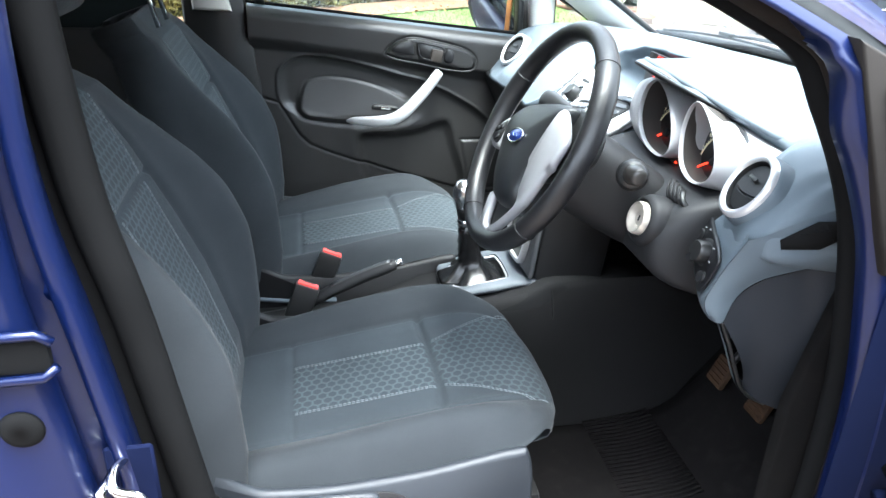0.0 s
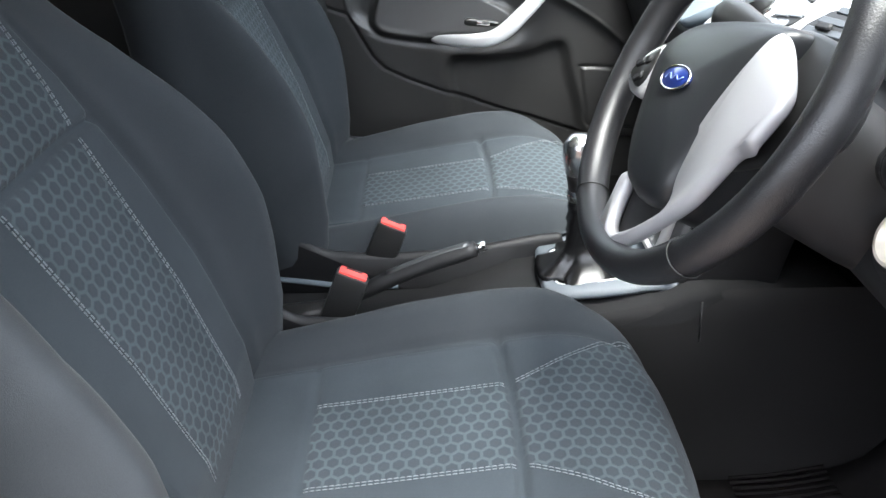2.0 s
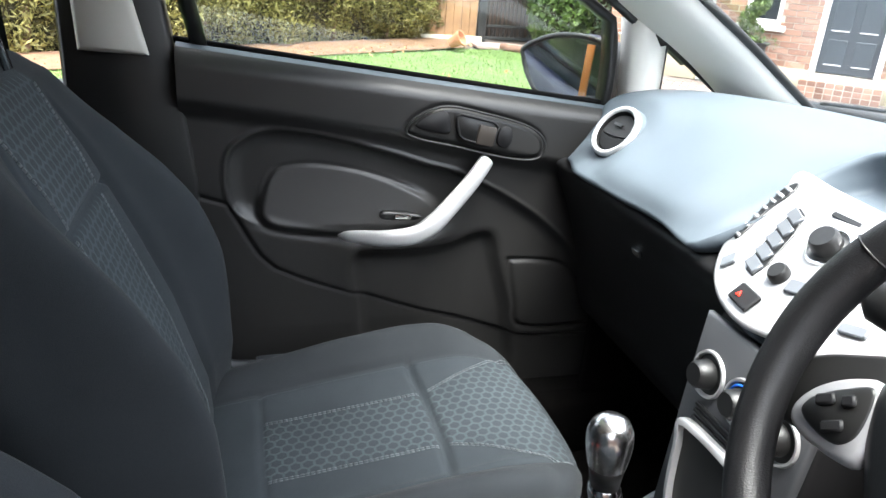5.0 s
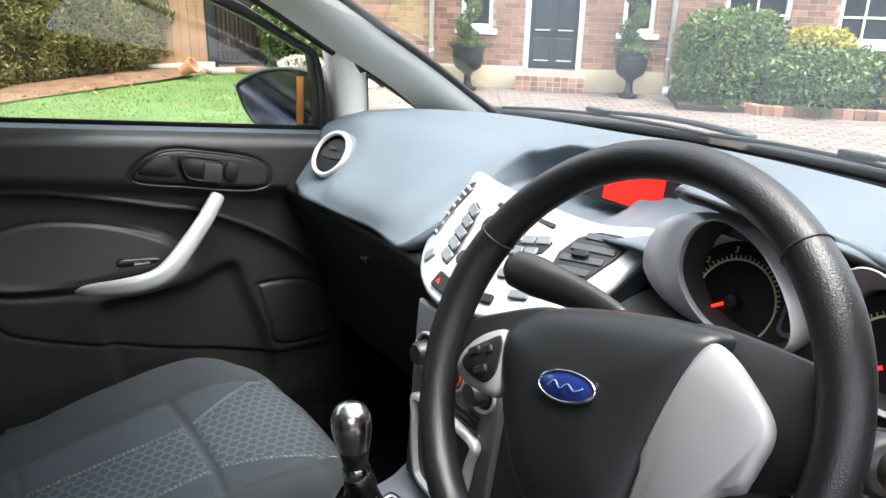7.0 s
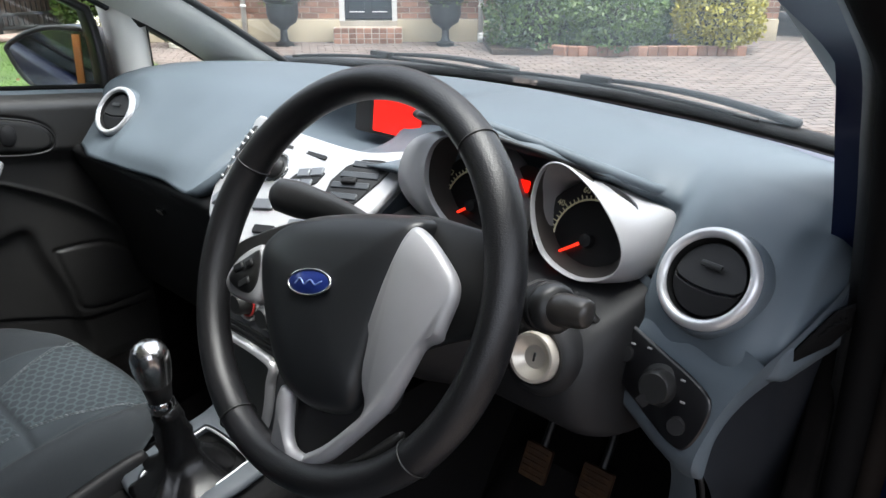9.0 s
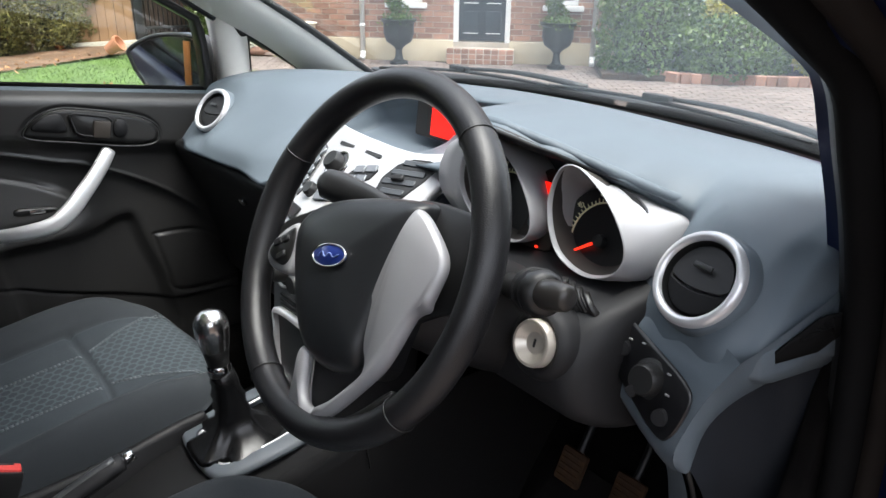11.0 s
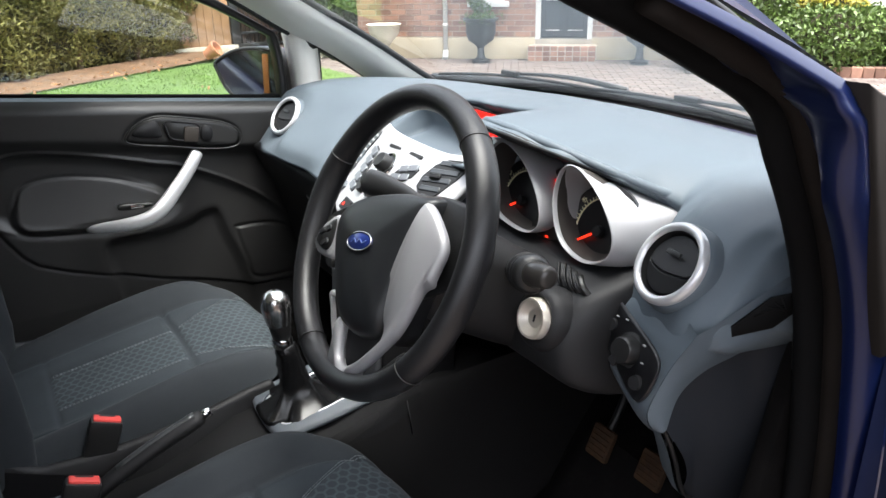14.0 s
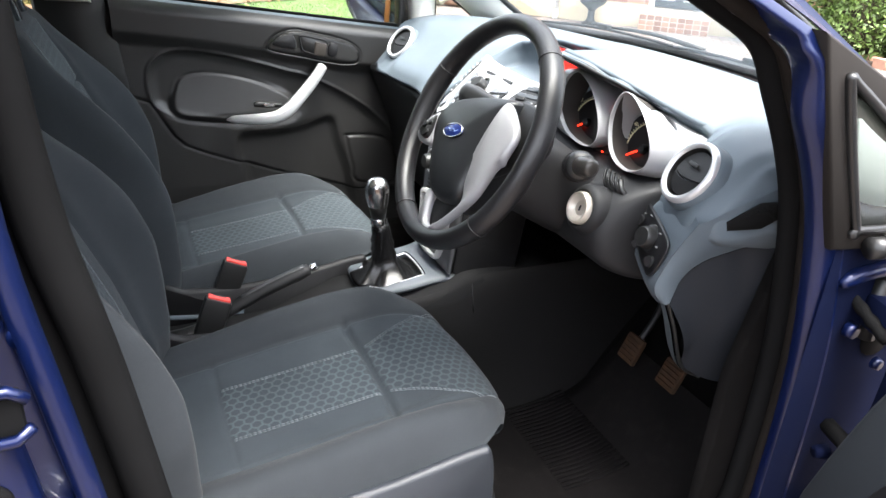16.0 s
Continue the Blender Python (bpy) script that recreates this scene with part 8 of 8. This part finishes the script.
for q in (0.0, 0.016):
    under(st2, "stalk_band", placed(mesh_of(*tube([(0.150 + q, 0.032 + 0.13 * q, -0.102 + 0.6 * q), (0.1535 + q, 0.0325 + 0.13 * q, -0.0998 + 0.6 * q)], 0.0236, 18)), WM), DARK)
LK = frame_of((0.452, -0.467, 0.902), (0, -1, 0), (0.30, 0, 1))
lock = under(column, "ignition_lock", placed(edge_smooth(mesh_of(*revolve([(0, 0.004), (0.012, 0.004), (0.0215, 0.012), (0.0245, 0.012), (0.026, 0.008), (0.026, -0.03), (0, -0.03)], 44)), 40), LK @ pose(0, 0, 0.002)), surface("brushed_lock_metal", (0.66, 0.61, 0.53), 0.34, 0.5, 0.05, 30, 600, 0.1), "bright round ignition lock")
under(lock, "lock_surround", placed(edge_smooth(mesh_of(*revolve([(0.027, 0.004), (0.031, 0.006), (0.037, 0.003), (0.041, -0.006), (0.042, -0.03), (0.027, -0.03)], 44, True)), 50), LK), DARK)
under(lock, "key_slot", placed(rbox(0.0022, 0.009, 0.002, 0.0004, 1), LK @ pose(0, 0, 0.007)), BLACK)

# ---- centre console ----
console = thing("centre_console", (0.2, 0, 0.45), "dark centre console with silver gear surround and cup holders", "console")
con = []
for x, hw, z in ((-0.34, 0.085, 0.47), (-0.26, 0.088, 0.485), (-0.10, 0.088, 0.485), (0.05, 0.090, 0.490), (0.13, 0.095, 0.515), (0.20, 0.102, 0.540), (0.32, 0.108, 0.552), (0.40, 0.110, 0.575), (0.44, 0.110, 0.60), (0.47, 0.107, 0.603), (0.54, 0.098, 0.60), (0.64, 0.088, 0.58), (0.74, 0.080, 0.54)):
    con.append([(x, -hw, 0.40), (x, -hw, z - 0.015), (x, -hw + 0.012, z), (x, 0, z + 0.002), (x, hw - 0.012, z), (x, hw, z - 0.015), (x, hw, 0.40)])
under(console, "console_body", grid(con, False, False), surface("matte_black_console_plastic", (0.011, 0.011, 0.0115), 0.72, 0, 0.12, 6, 900, 0.3, 0.0006, spec=0.15))
GB = frame_of((0.300, 0.026, 0.556), (0, -1, 0), (1, 0, 0.17))
gb_o = spline([(-0.080, -0.052), (-0.040, -0.066), (0.045, -0.066), (0.078, -0.045), (0.090, 0.02), (0.093, 0.09), (0.092, 0.158), (-0.092, 0.158), (-0.093, 0.09), (-0.092, 0.0)], 60, True)
gb_i = spline([(-0.050, -0.042), (0.0, -0.050), (0.050, -0.042), (0.060, 0.0), (0.062, 0.060), (0.050, 0.082), (-0.050, 0.082), (-0.062, 0.060), (-0.060, 0.0)], 60, True)
under(console, "gear_surround", placed(edge_smooth(slab(gb_o, 0.016, 0.006, gb_i), 50), GB), surface("blue_grey_surround", (0.088, 0.100, 0.114), 0.55, 0.0, 0.05, 12, 900, 0.05), "blue-grey gear lever surround")
under(console, "gear_rim", placed(mesh_of(*tube(np.concatenate([offset(ccw(gb_i), 0.004), np.full((60, 1), 0.0125)], 1), 0.0022, 8, True)), GB), SILVER)
skirt = [[(x, y, z) for y, z in spline([(-0.098, zt), (-0.108, zt - 0.02), (-0.118, zt - 0.10), (-0.128, 0.36), (-0.150, 0.25)], 10)] for x, zt in ((0.16, 0.522), (0.24, 0.548), (0.32, 0.562), (0.42, 0.580), (0.50, 0.60), (0.62, 0.60), (0.80, 0.60), (0.98, 0.60))]
under(console, "side_cover", grid(skirt), surface("dark_warm_console_plastic", (0.010, 0.0096, 0.0096), 0.62, 0, 0.15, 6, 900, 0.3, 0.0006, spec=0.25), "dark console side cover")
under(console, "cover_seam", tube([(0.455, -0.1085, 0.585), (0.457, -0.116, 0.545), (0.458, -0.1195, 0.52)], 0.0015, 6), BLACK)
for x in (-0.20, -0.115):
    cup = under(console, "cup_holder", placed(edge_smooth(mesh_of(*revolve([(0.040, 0.002), (0.043, 0.006), (0.046, 0.004), (0.046, 0.0), (0.040, -0.002)], 40, True)), 50), pose(x, -0.03, 0.486)), PALE, "grey cup holder rim")
    under(cup, "cup_well", placed(mesh_of(*revolve([(0.040, 0.003), (0.037, -0.02), (0.0, -0.02)], 32)), pose(x, -0.03, 0.486)), BLACK)
for s in (-1, 1):
    under(console, "console_rail", tube(spline([(-0.33, s * 0.092, 0.50), (-0.22, s * 0.094, 0.505), (-0.10, s * 0.092, 0.490), (0.0, s * 0.09, 0.488)], 16), 0.008, 8, flat=0.6), PALE)
# gear lever
gear = thing("gear_lever", (0.285, 0.018, 0.56), "gear lever with bright chrome knob and leather gaiter", "gear lever")
rows = []
for h, r, q in ((0.0, 0.066, 4.0), (0.006, 0.060, 3.5), (0.014, 0.050, 3.0), (0.024, 0.041, 2.6), (0.036, 0.032, 2.4), (0.052, 0.0265, 2.2), (0.062, 0.0275, 2.2), (0.076, 0.023, 2.1), (0.086, 0.0245, 2.1), (0.102, 0.0195, 2.0), (0.112, 0.0205, 2.0), (0.132, 0.0165, 2.0)):
    o = oval(2 * r, 2 * r * 1.05, 48, q)
    fold = 1 + (0.20 * np.cos(np.linspace(0, 2 * np.pi, 48, endpoint=False) * 4 + h * 40) + 0.04 * np.cos(np.linspace(0, 2 * np.pi, 48, endpoint=False) * 7 + 1)) * (1 - h / 0.14)
    rows.append([(0.308 + (v * f) * 0.98 - h * 0.14, 0.028 + u * f - h * 0.02, 0.562 + h) for (u, v), f in zip(o, fold)])
under(gear, "gaiter", grid(rows, False, True, True), surface("soft_black_gaiter_leather", (0.006, 0.006, 0.0065), 0.24, 0, 0.15, 14, 750, 0.4, 0.0006), "black leather gaiter with folds")
GK = Matrix.Translation((0.287, 0.026, 0.688)) @ Matrix.Rotation(radians(-4), 4, "Y")
under(gear, "collar", placed(edge_smooth(mesh_of(*revolve([(0.0, 0.0), (0.017, 0.0), (0.0185, 0.006), (0.0185, 0.014), (0.016, 0.018), (0.0, 0.018)], 32)), 40), GK), CHROME)
under(gear, "lever_shaft", placed(mesh_of(*revolve([(0.0155, 0.014), (0.0185, 0.035), (0.021, 0.050), (0.0, 0.052)], 32)), GK), BLACK)
under(gear, "knob", placed(edge_smooth(mesh_of(*revolve([(0.0, 0.044), (0.0212, 0.046), (0.0235, 0.058), (0.0255, 0.074), (0.0250, 0.088), (0.0205, 0.100), (0.0120, 0.1065), (0.0, 0.108)], 40)), 60), GK), surface("satin_chrome_knob", (0.74, 0.73, 0.72), 0.22, 1.0, 0.04, 20, 900, 0.03, 0.0002), "satin chrome gear knob")
# handbrake
hb = thing("handbrake", (-0.05, 0.0, 0.50), "black handbrake lever with chrome release button", "handbrake")
path_h = spline([(-0.16, 0.008, 0.478), (-0.10, 0.008, 0.505), (-0.02, 0.008, 0.552), (0.06, 0.008, 0.588), (0.128, 0.008, 0.612)], 24)
under(hb, "lever", tube(path_h, np.interp(np.linspace(0, 1, 24), [0, 0.35, 0.45, 0.9, 1], [0.011, 0.012, 0.0155, 0.0165, 0.014]), 16, flat=0.85), DARK)
under(hb, "lever_trim", tube(path_h[12:23] + np.array((0, 0, 0.012)), 0.007, 10, flat=0.6), surface("grey_handbrake_trim", (0.05, 0.052, 0.055), 0.4, 0.2, 0.05, 20, 500, 0.05))
under(hb, "release_button", tube([(0.124, 0.008, 0.611), (0.144, 0.008, 0.618)], 0.0085, 14), CHROME)
under(hb, "boot", tube(spline([(-0.19, 0.008, 0.475), (-0.14, 0.008, 0.49), (-0.10, 0.008, 0.507)], 8), [0.03, 0.028, 0.026, 0.024, 0.021, 0.018, 0.016, 0.014], 12), BLACK)


def buckle(tip, base, face):
    """A seat-belt buckle: black stalk and housing with a red push button."""
    b = thing("seat_belt_buckle", base, "black seat-belt buckle with a bright red push button", "buckle", "belt buckles")
    t, q = Vector(tip), Vector(base)
    m = frame_of(t, Vector(face).cross(t - q), t - q)   # across, along, thickness
    under(b, "buckle_body", placed(rbox(0.052, 0.085, 0.028, 0.006), m @ pose(0, -0.044, 0)), BLACK)
    under(b, "red_button", placed(rbox(0.044, 0.012, 0.020, 0.003), m @ pose(0, -0.004, 0.0)), RED, "red release button")
    under(b, "tongue_slot", placed(rbox(0.026, 0.004, 0.004, 0.001, 1), m @ pose(0, 0.001, 0.005)), BLACK)
    under(b, "stalk", tube([q, q + (t - q) * 0.5], 0.011, 8, flat=0.6), BLACK)


buckle((-0.005, 0.112, 0.600), (-0.06, 0.108, 0.46), (0, -1, 0.3))
buckle((-0.062, -0.036, 0.598), (-0.115, -0.045, 0.46), (0, -1, 0.3))


def pedal(y, x, z, w, h):
    p = thing("pedal", (x, y, z), "dust-covered worn foot pedal with a ribbed rubber pad", "pedal", "foot pedals")
    m = frame_of((x, y, z), (0, -1, 0), (0.45, 0, 1))
    worn = surface("dusty_brown_pedal_rubber", (0.050, 0.024, 0.010), 0.85, 0, 0.3, 30, 400, 0.4, 0.001, dirt=(0.11, 0.050, 0.018, 0.6))
    under(p, "pad", placed(rbox(w, h, 0.014, 0.006), m), worn)
    for j in range(5):
        under(p, "pad_rib", placed(rbox(w * 0.8, 0.004, 0.003, 0.001, 1), m @ pose(0, (j - 2) * h / 6, 0.008)), worn)
    under(p, "arm", tube(spline([(x + 0.01, y, z), (x + 0.06, y, z + 0.10), (x + 0.08, y, z + 0.25)], 10), 0.008, 8), BLACK)


pedal(-0.235, 0.815, 0.425, 0.055, 0.065)
pedal(-0.335, 0.85, 0.41, 0.06, 0.065)
pedal(-0.44, 0.87, 0.36, 0.045, 0.11)
mat = thing("floor_mat", (0.5, -0.34, 0.245), "black ribbed rubber floor mat in the driver's footwell", "floor mat")
mp = [[(x, y, z) for x, z in spline([(0.30, 0.248), (0.50, 0.248), (0.62, 0.256), (0.74, 0.285), (0.86, 0.40)], 20)] for y in np.linspace(-0.60, -0.15, 14)]
under(mat, "mat_sheet", grid(mp + [[(x, y, z - 0.006) for x, y, z in r] for r in mp[::-1]], True, False), MATS)
for j in range(26):
    y = -0.125 - 0.0118 * j
    under(mat, "mat_rib", tube([(x, y, z) for x, z in ((0.545, 0.2545), (0.60, 0.2580), (0.62, 0.2600), (0.66, 0.2665), (0.70, 0.2765))], 0.0034, 6, flat=0.8), MATS)
pm = thing("floor_mat", (0.5, 0.36, 0.245), "black carpet floor mat in the passenger footwell", "floor mat")
mp = [[(x, -y, z) for x, y, z in r] for r in mp]
under(pm, "mat_sheet", grid(mp + [[(x, y, z - 0.006) for x, y, z in r] for r in mp[::-1]], True, False), CARPET)
brickwork()
# kerb of the bed
kp = [at_wall(s, bed_depth(np.array(at_wall(s, 0)[:2])) + 0.02) for s in np.linspace(3.3, 6.38, 26)]
kerb = thing("bed_kerb", tuple(kp[0]), "low red-brown brick edging kerb round the planted bed", "kerb", kind="structure")
for p, q in zip(kp, kp[1:]):
    dv = Vector(q) - Vector(p)
    under(kerb, "kerb_brick", placed(rbox(dv.length * 0.95, 0.10, 0.13, 0.008, 1), Matrix.Translation((Vector(p) + Vector(q)) / 2 + Vector((0, 0, 0.05))) @ Matrix.Rotation(math.atan2(dv.y, dv.x), 4, "Z")), BRICK_ONE)
bedsoil = part("bed_soil", placed(rbox(3.2, 1.3, 0.10, 0.01), Matrix.Translation(Vector(at_wall(4.85, 0.62, 0.02))) @ Matrix.Rotation(math.atan2(FE.y, FE.x), 4, "Z")), surface("dark_bed_soil", (0.06, 0.042, 0.03), 0.95, 0, 0.3, 9, 60, 0.8, 0.01))
tagged(bedsoil, "dark soil of the planted bed", "soil", kind="structure")

# fence, gate and far greenery at the end of the lawn
fence = thing("fence", (3.0, 10.95, GROUND), "brown timber panel fence with a grey gravel board", "fence")
for i, x in enumerate(np.linspace(2.55, 3.45, 8)):
    under(fence, "board", placed(rbox(0.124, 0.02, 1.9, 0.003, 1), pose(x, 10.93 + 0.008 * (i % 2), GROUND + 1.07)), TIMBER)
under(fence, "gravel_board", placed(rbox(1.2, 0.04, 0.14, 0.006), pose(3.0, 10.9, GROUND + 0.07)), STONE)
under(fence, "fence_post", placed(rbox(0.09, 0.09, 2.1, 0.006), pose(3.57, 10.93, GROUND + 1.05)), URN)
gate = thing("iron_gate", (3.62, 10.95, GROUND), "tall black wrought-iron garden gate with scrolled panels", "gate")
for x in (3.64, 4.44):
    under(gate, "gate_frame", placed(rbox(0.05, 0.05, 2.1, 0.006), pose(x, 10.95, GROUND + 1.05)), URN)
for z in (0.12, 0.3, 1.4, 1.6, 2.05):
    under(gate, "rail", placed(rbox(0.76, 0.03, 0.04, 0.004, 1), pose(4.04, 10.95, GROUND + z)), URN)
under(gate, "gate_panel", placed(rbox(0.74, 0.02, 1.95, 0.004), pose(4.04, 10.99, GROUND + 1.08)), surface("dark_brown_gate_board", (0.06, 0.04, 0.03), 0.8, 0, 0.2, 6, 60, 0.4, 0.002))
for x in np.linspace(3.70, 4.38, 11):
    under(gate, "bar", tube([(x, 10.95, GROUND + 0.1), (x, 10.95, GROUND + 2.08)], 0.009, 6), URN)
for x in np.linspace(3.74, 4.34, 5):
    for z in (0.21, 1.5):
        a = np.linspace(0, 2 * np.pi, 14, endpoint=False)
        under(gate, "scroll", tube(np.stack([x + 0.065 * np.cos(a), np.full(14, 10.95), GROUND + z + 0.075 * np.sin(a)], 1), 0.007, 6, True), URN)
shrub("laurel_bush", (4.55, 10.1, 0.75), (0.45, 0.5, 0.85), 7000, 0.05, LEAF, "leafy bright green laurel bush behind the path", "bush", 2.6)
shrub("white_flower_bush", (4.45, 9.55, 0.08), (0.34, 0.3, 0.16), 1600, 0.03, random_tint(surface("white_flower", (0.7, 0.68, 0.55), 0.7, 0, 0.1, 9, 50, 0.0), 0.7, 1.1, True), "low cushion of white flowers by the path", "flowers", 2.2)
shrub("grey_shrub", (5.1, 10.2, 0.6), (0.5, 0.5, 0.7), 5000, 0.04, CONIFER, "loose grey-green shrub behind the path", "bush", 2.2)
shrub("conifer", (5.9, 11.2, 1.0), (0.8, 0.8, 1.4), 12000, 0.06, CONIFER, "tall grey-green conifer beside the house", "tree", 2.0)
shrub("conifer", (4.9, 12.4, 1.2), (1.2, 0.9, 1.6), 12000, 0.07, CONIFER, "broad grey-green conifer behind the gate", "tree", 2.0)
path = part("garden_path", slab(np.stack([[3.4, 4.1, 5.1, 5.9, 5.6, 4.9, 4.15, 3.4], [10.85, 10.85, 9.95, 9.1, 8.5, 9.0, 10.1, 10.45]], 1), 0.05, 0.008), surface("pink_path_slabs", (0.42, 0.31, 0.27), 0.85, 0, 0.15, 2, 60, 0.4, 0.003))
path.location = (0, 0, GROUND + 0.01)
tagged(path, "pinkish garden path with a raised brick edge", "path", kind="structure")
edge = part("path_edge", tube(spline([(3.75, 10.35, GROUND + 0.05), (4.2, 9.75, GROUND + 0.06), (4.9, 9.15, GROUND + 0.06), (5.6, 8.6, GROUND + 0.05)], 14), 0.06, 8), BRICK_ONE)
tagged(edge, "rounded brick edging of the garden path", "kerb", kind="structure")
pot = thing("terracotta_pot", (2.86, 10.05, GROUND), "small terracotta flower pot lying by the hedge", "plant pot")
pb = part("pot", edge_smooth(mesh_of(*revolve([(0.0, 0), (0.07, 0), (0.10, 0.17), (0.115, 0.17), (0.118, 0.21), (0.10, 0.21), (0.095, 0.15), (0.0, 0.02)], 24)), 40), TERRA, pot)
pb.rotation_euler = Euler((radians(60), 0, radians(50)))
pb.location = (0, 0, 0.11)
wu = thing("stone_urn", at_wall(-0.75, 0.5), "white cast-stone garden urn on a pedestal", "urn")
part("pedestal", edge_smooth(mesh_of(*revolve([(0.0, 0), (0.13, 0), (0.13, 0.05), (0.08, 0.08), (0.06, 0.2), (0.09, 0.26), (0.2, 0.38), (0.23, 0.5), (0.25, 0.52), (0.2, 0.52), (0.0, 0.45)], 28)), 40), STONE, wu)


def parked_car():
    """A dark hatchback seen from behind, far off beside the bushes."""
    car = thing("parked_car", (11.6, 3.2, GROUND), "dark estate car parked beside the bushes", "car")
    car.rotation_euler = Euler((0, 0, radians(20)))
    paint = surface("black_car_paint", (0.012, 0.013, 0.015), 0.25, 0.2, 0.05, 3, 900, 0.0, coat=1.0)
    side = [(0.02, 0.35), (0.0, 0.75), (0.06, 1.0), (0.32, 1.52), (0.6, 1.6), (1.9, 1.62), (2.9, 1.05), (3.9, 0.92), (4.2, 0.7), (4.2, 0.35)]
    rows = [[(x, y * (1 - 0.16 * max(0, z - 0.95)), z) for x, z in spline(side, 40)] for y in (-0.86, -0.8, 0.0, 0.8, 0.86)]
    rows[0] = [(x * 0.98 + 0.04, y, 0.35 + (z - 0.35) * 0.97) for x, y, z in rows[0]]
    rows[-1] = [(x * 0.98 + 0.04, y, 0.35 + (z - 0.35) * 0.97) for x, y, z in rows[-1]]
    part("body", grid(rows, False, True, True), paint, car)
    part("rear_window", placed(slab(rounded(1.15, 0.46, 0.06), 0.01, 0.003), frame_of((0.175, 0, 1.27), (0, -1, 0), (0.45, 0, 1))), WINDOWDARK, car)
    part("number_plate", placed(slab(rounded(0.5, 0.11, 0.01), 0.01, 0.002), frame_of((-0.02, 0, 0.82), (0, -1, 0), (0, 0, 1))), surface("yellow_plate", (0.75, 0.5, 0.03), 0.4, 0, 0.05, 5, 100, 0.0), car)
    for y in (-0.7, 0.7):
        part("tail_light", placed(rbox(0.04, 0.16, 0.26, 0.02), pose(0.02, y, 0.95)), RED, car)
        for x in (0.75, 3.35):
            w = part("wheel", placed(edge_smooth(mesh_of(*revolve([(0.0, -0.1), (0.29, -0.1), (0.32, -0.07), (0.32, 0.07), (0.29, 0.1), (0.0, 0.1)], 24)), 40), Matrix.Translation((x, y * 1.12, 0.32)) @ Matrix.Rotation(radians(90), 4, "X")), RUBBER, car)
            part("rim", placed(edge_smooth(mesh_of(*revolve([(0.0, -0.108), (0.2, -0.108), (0.2, 0.108), (0.0, 0.108)], 20)), 40), Matrix.Translation((x, y * 1.12, 0.32)) @ Matrix.Rotation(radians(90), 4, "X")), SILVER, w)


parked_car()

# unseen plain walls added beside and behind to cut the low sky light
for nm, m, sx in (("light_blocking_wall", pose(-1.0, -4.4, GROUND + 1.1), 24.0), ("light_blocking_wall", pose(-8.5, -0.5, GROUND + 1.0, 0, 0, 90), 12.4)):
    w = part(nm, placed(rbox(sx, 0.22, 2.2, 0.01), m), surface("dark_blocking_brick", (0.13, 0.088, 0.07), 0.9, 0, 0.25, 2, 60, 0.5, 0.006))
    tagged(w, "unseen plain brick wall added to hold back sky light", "wall", kind="structure")
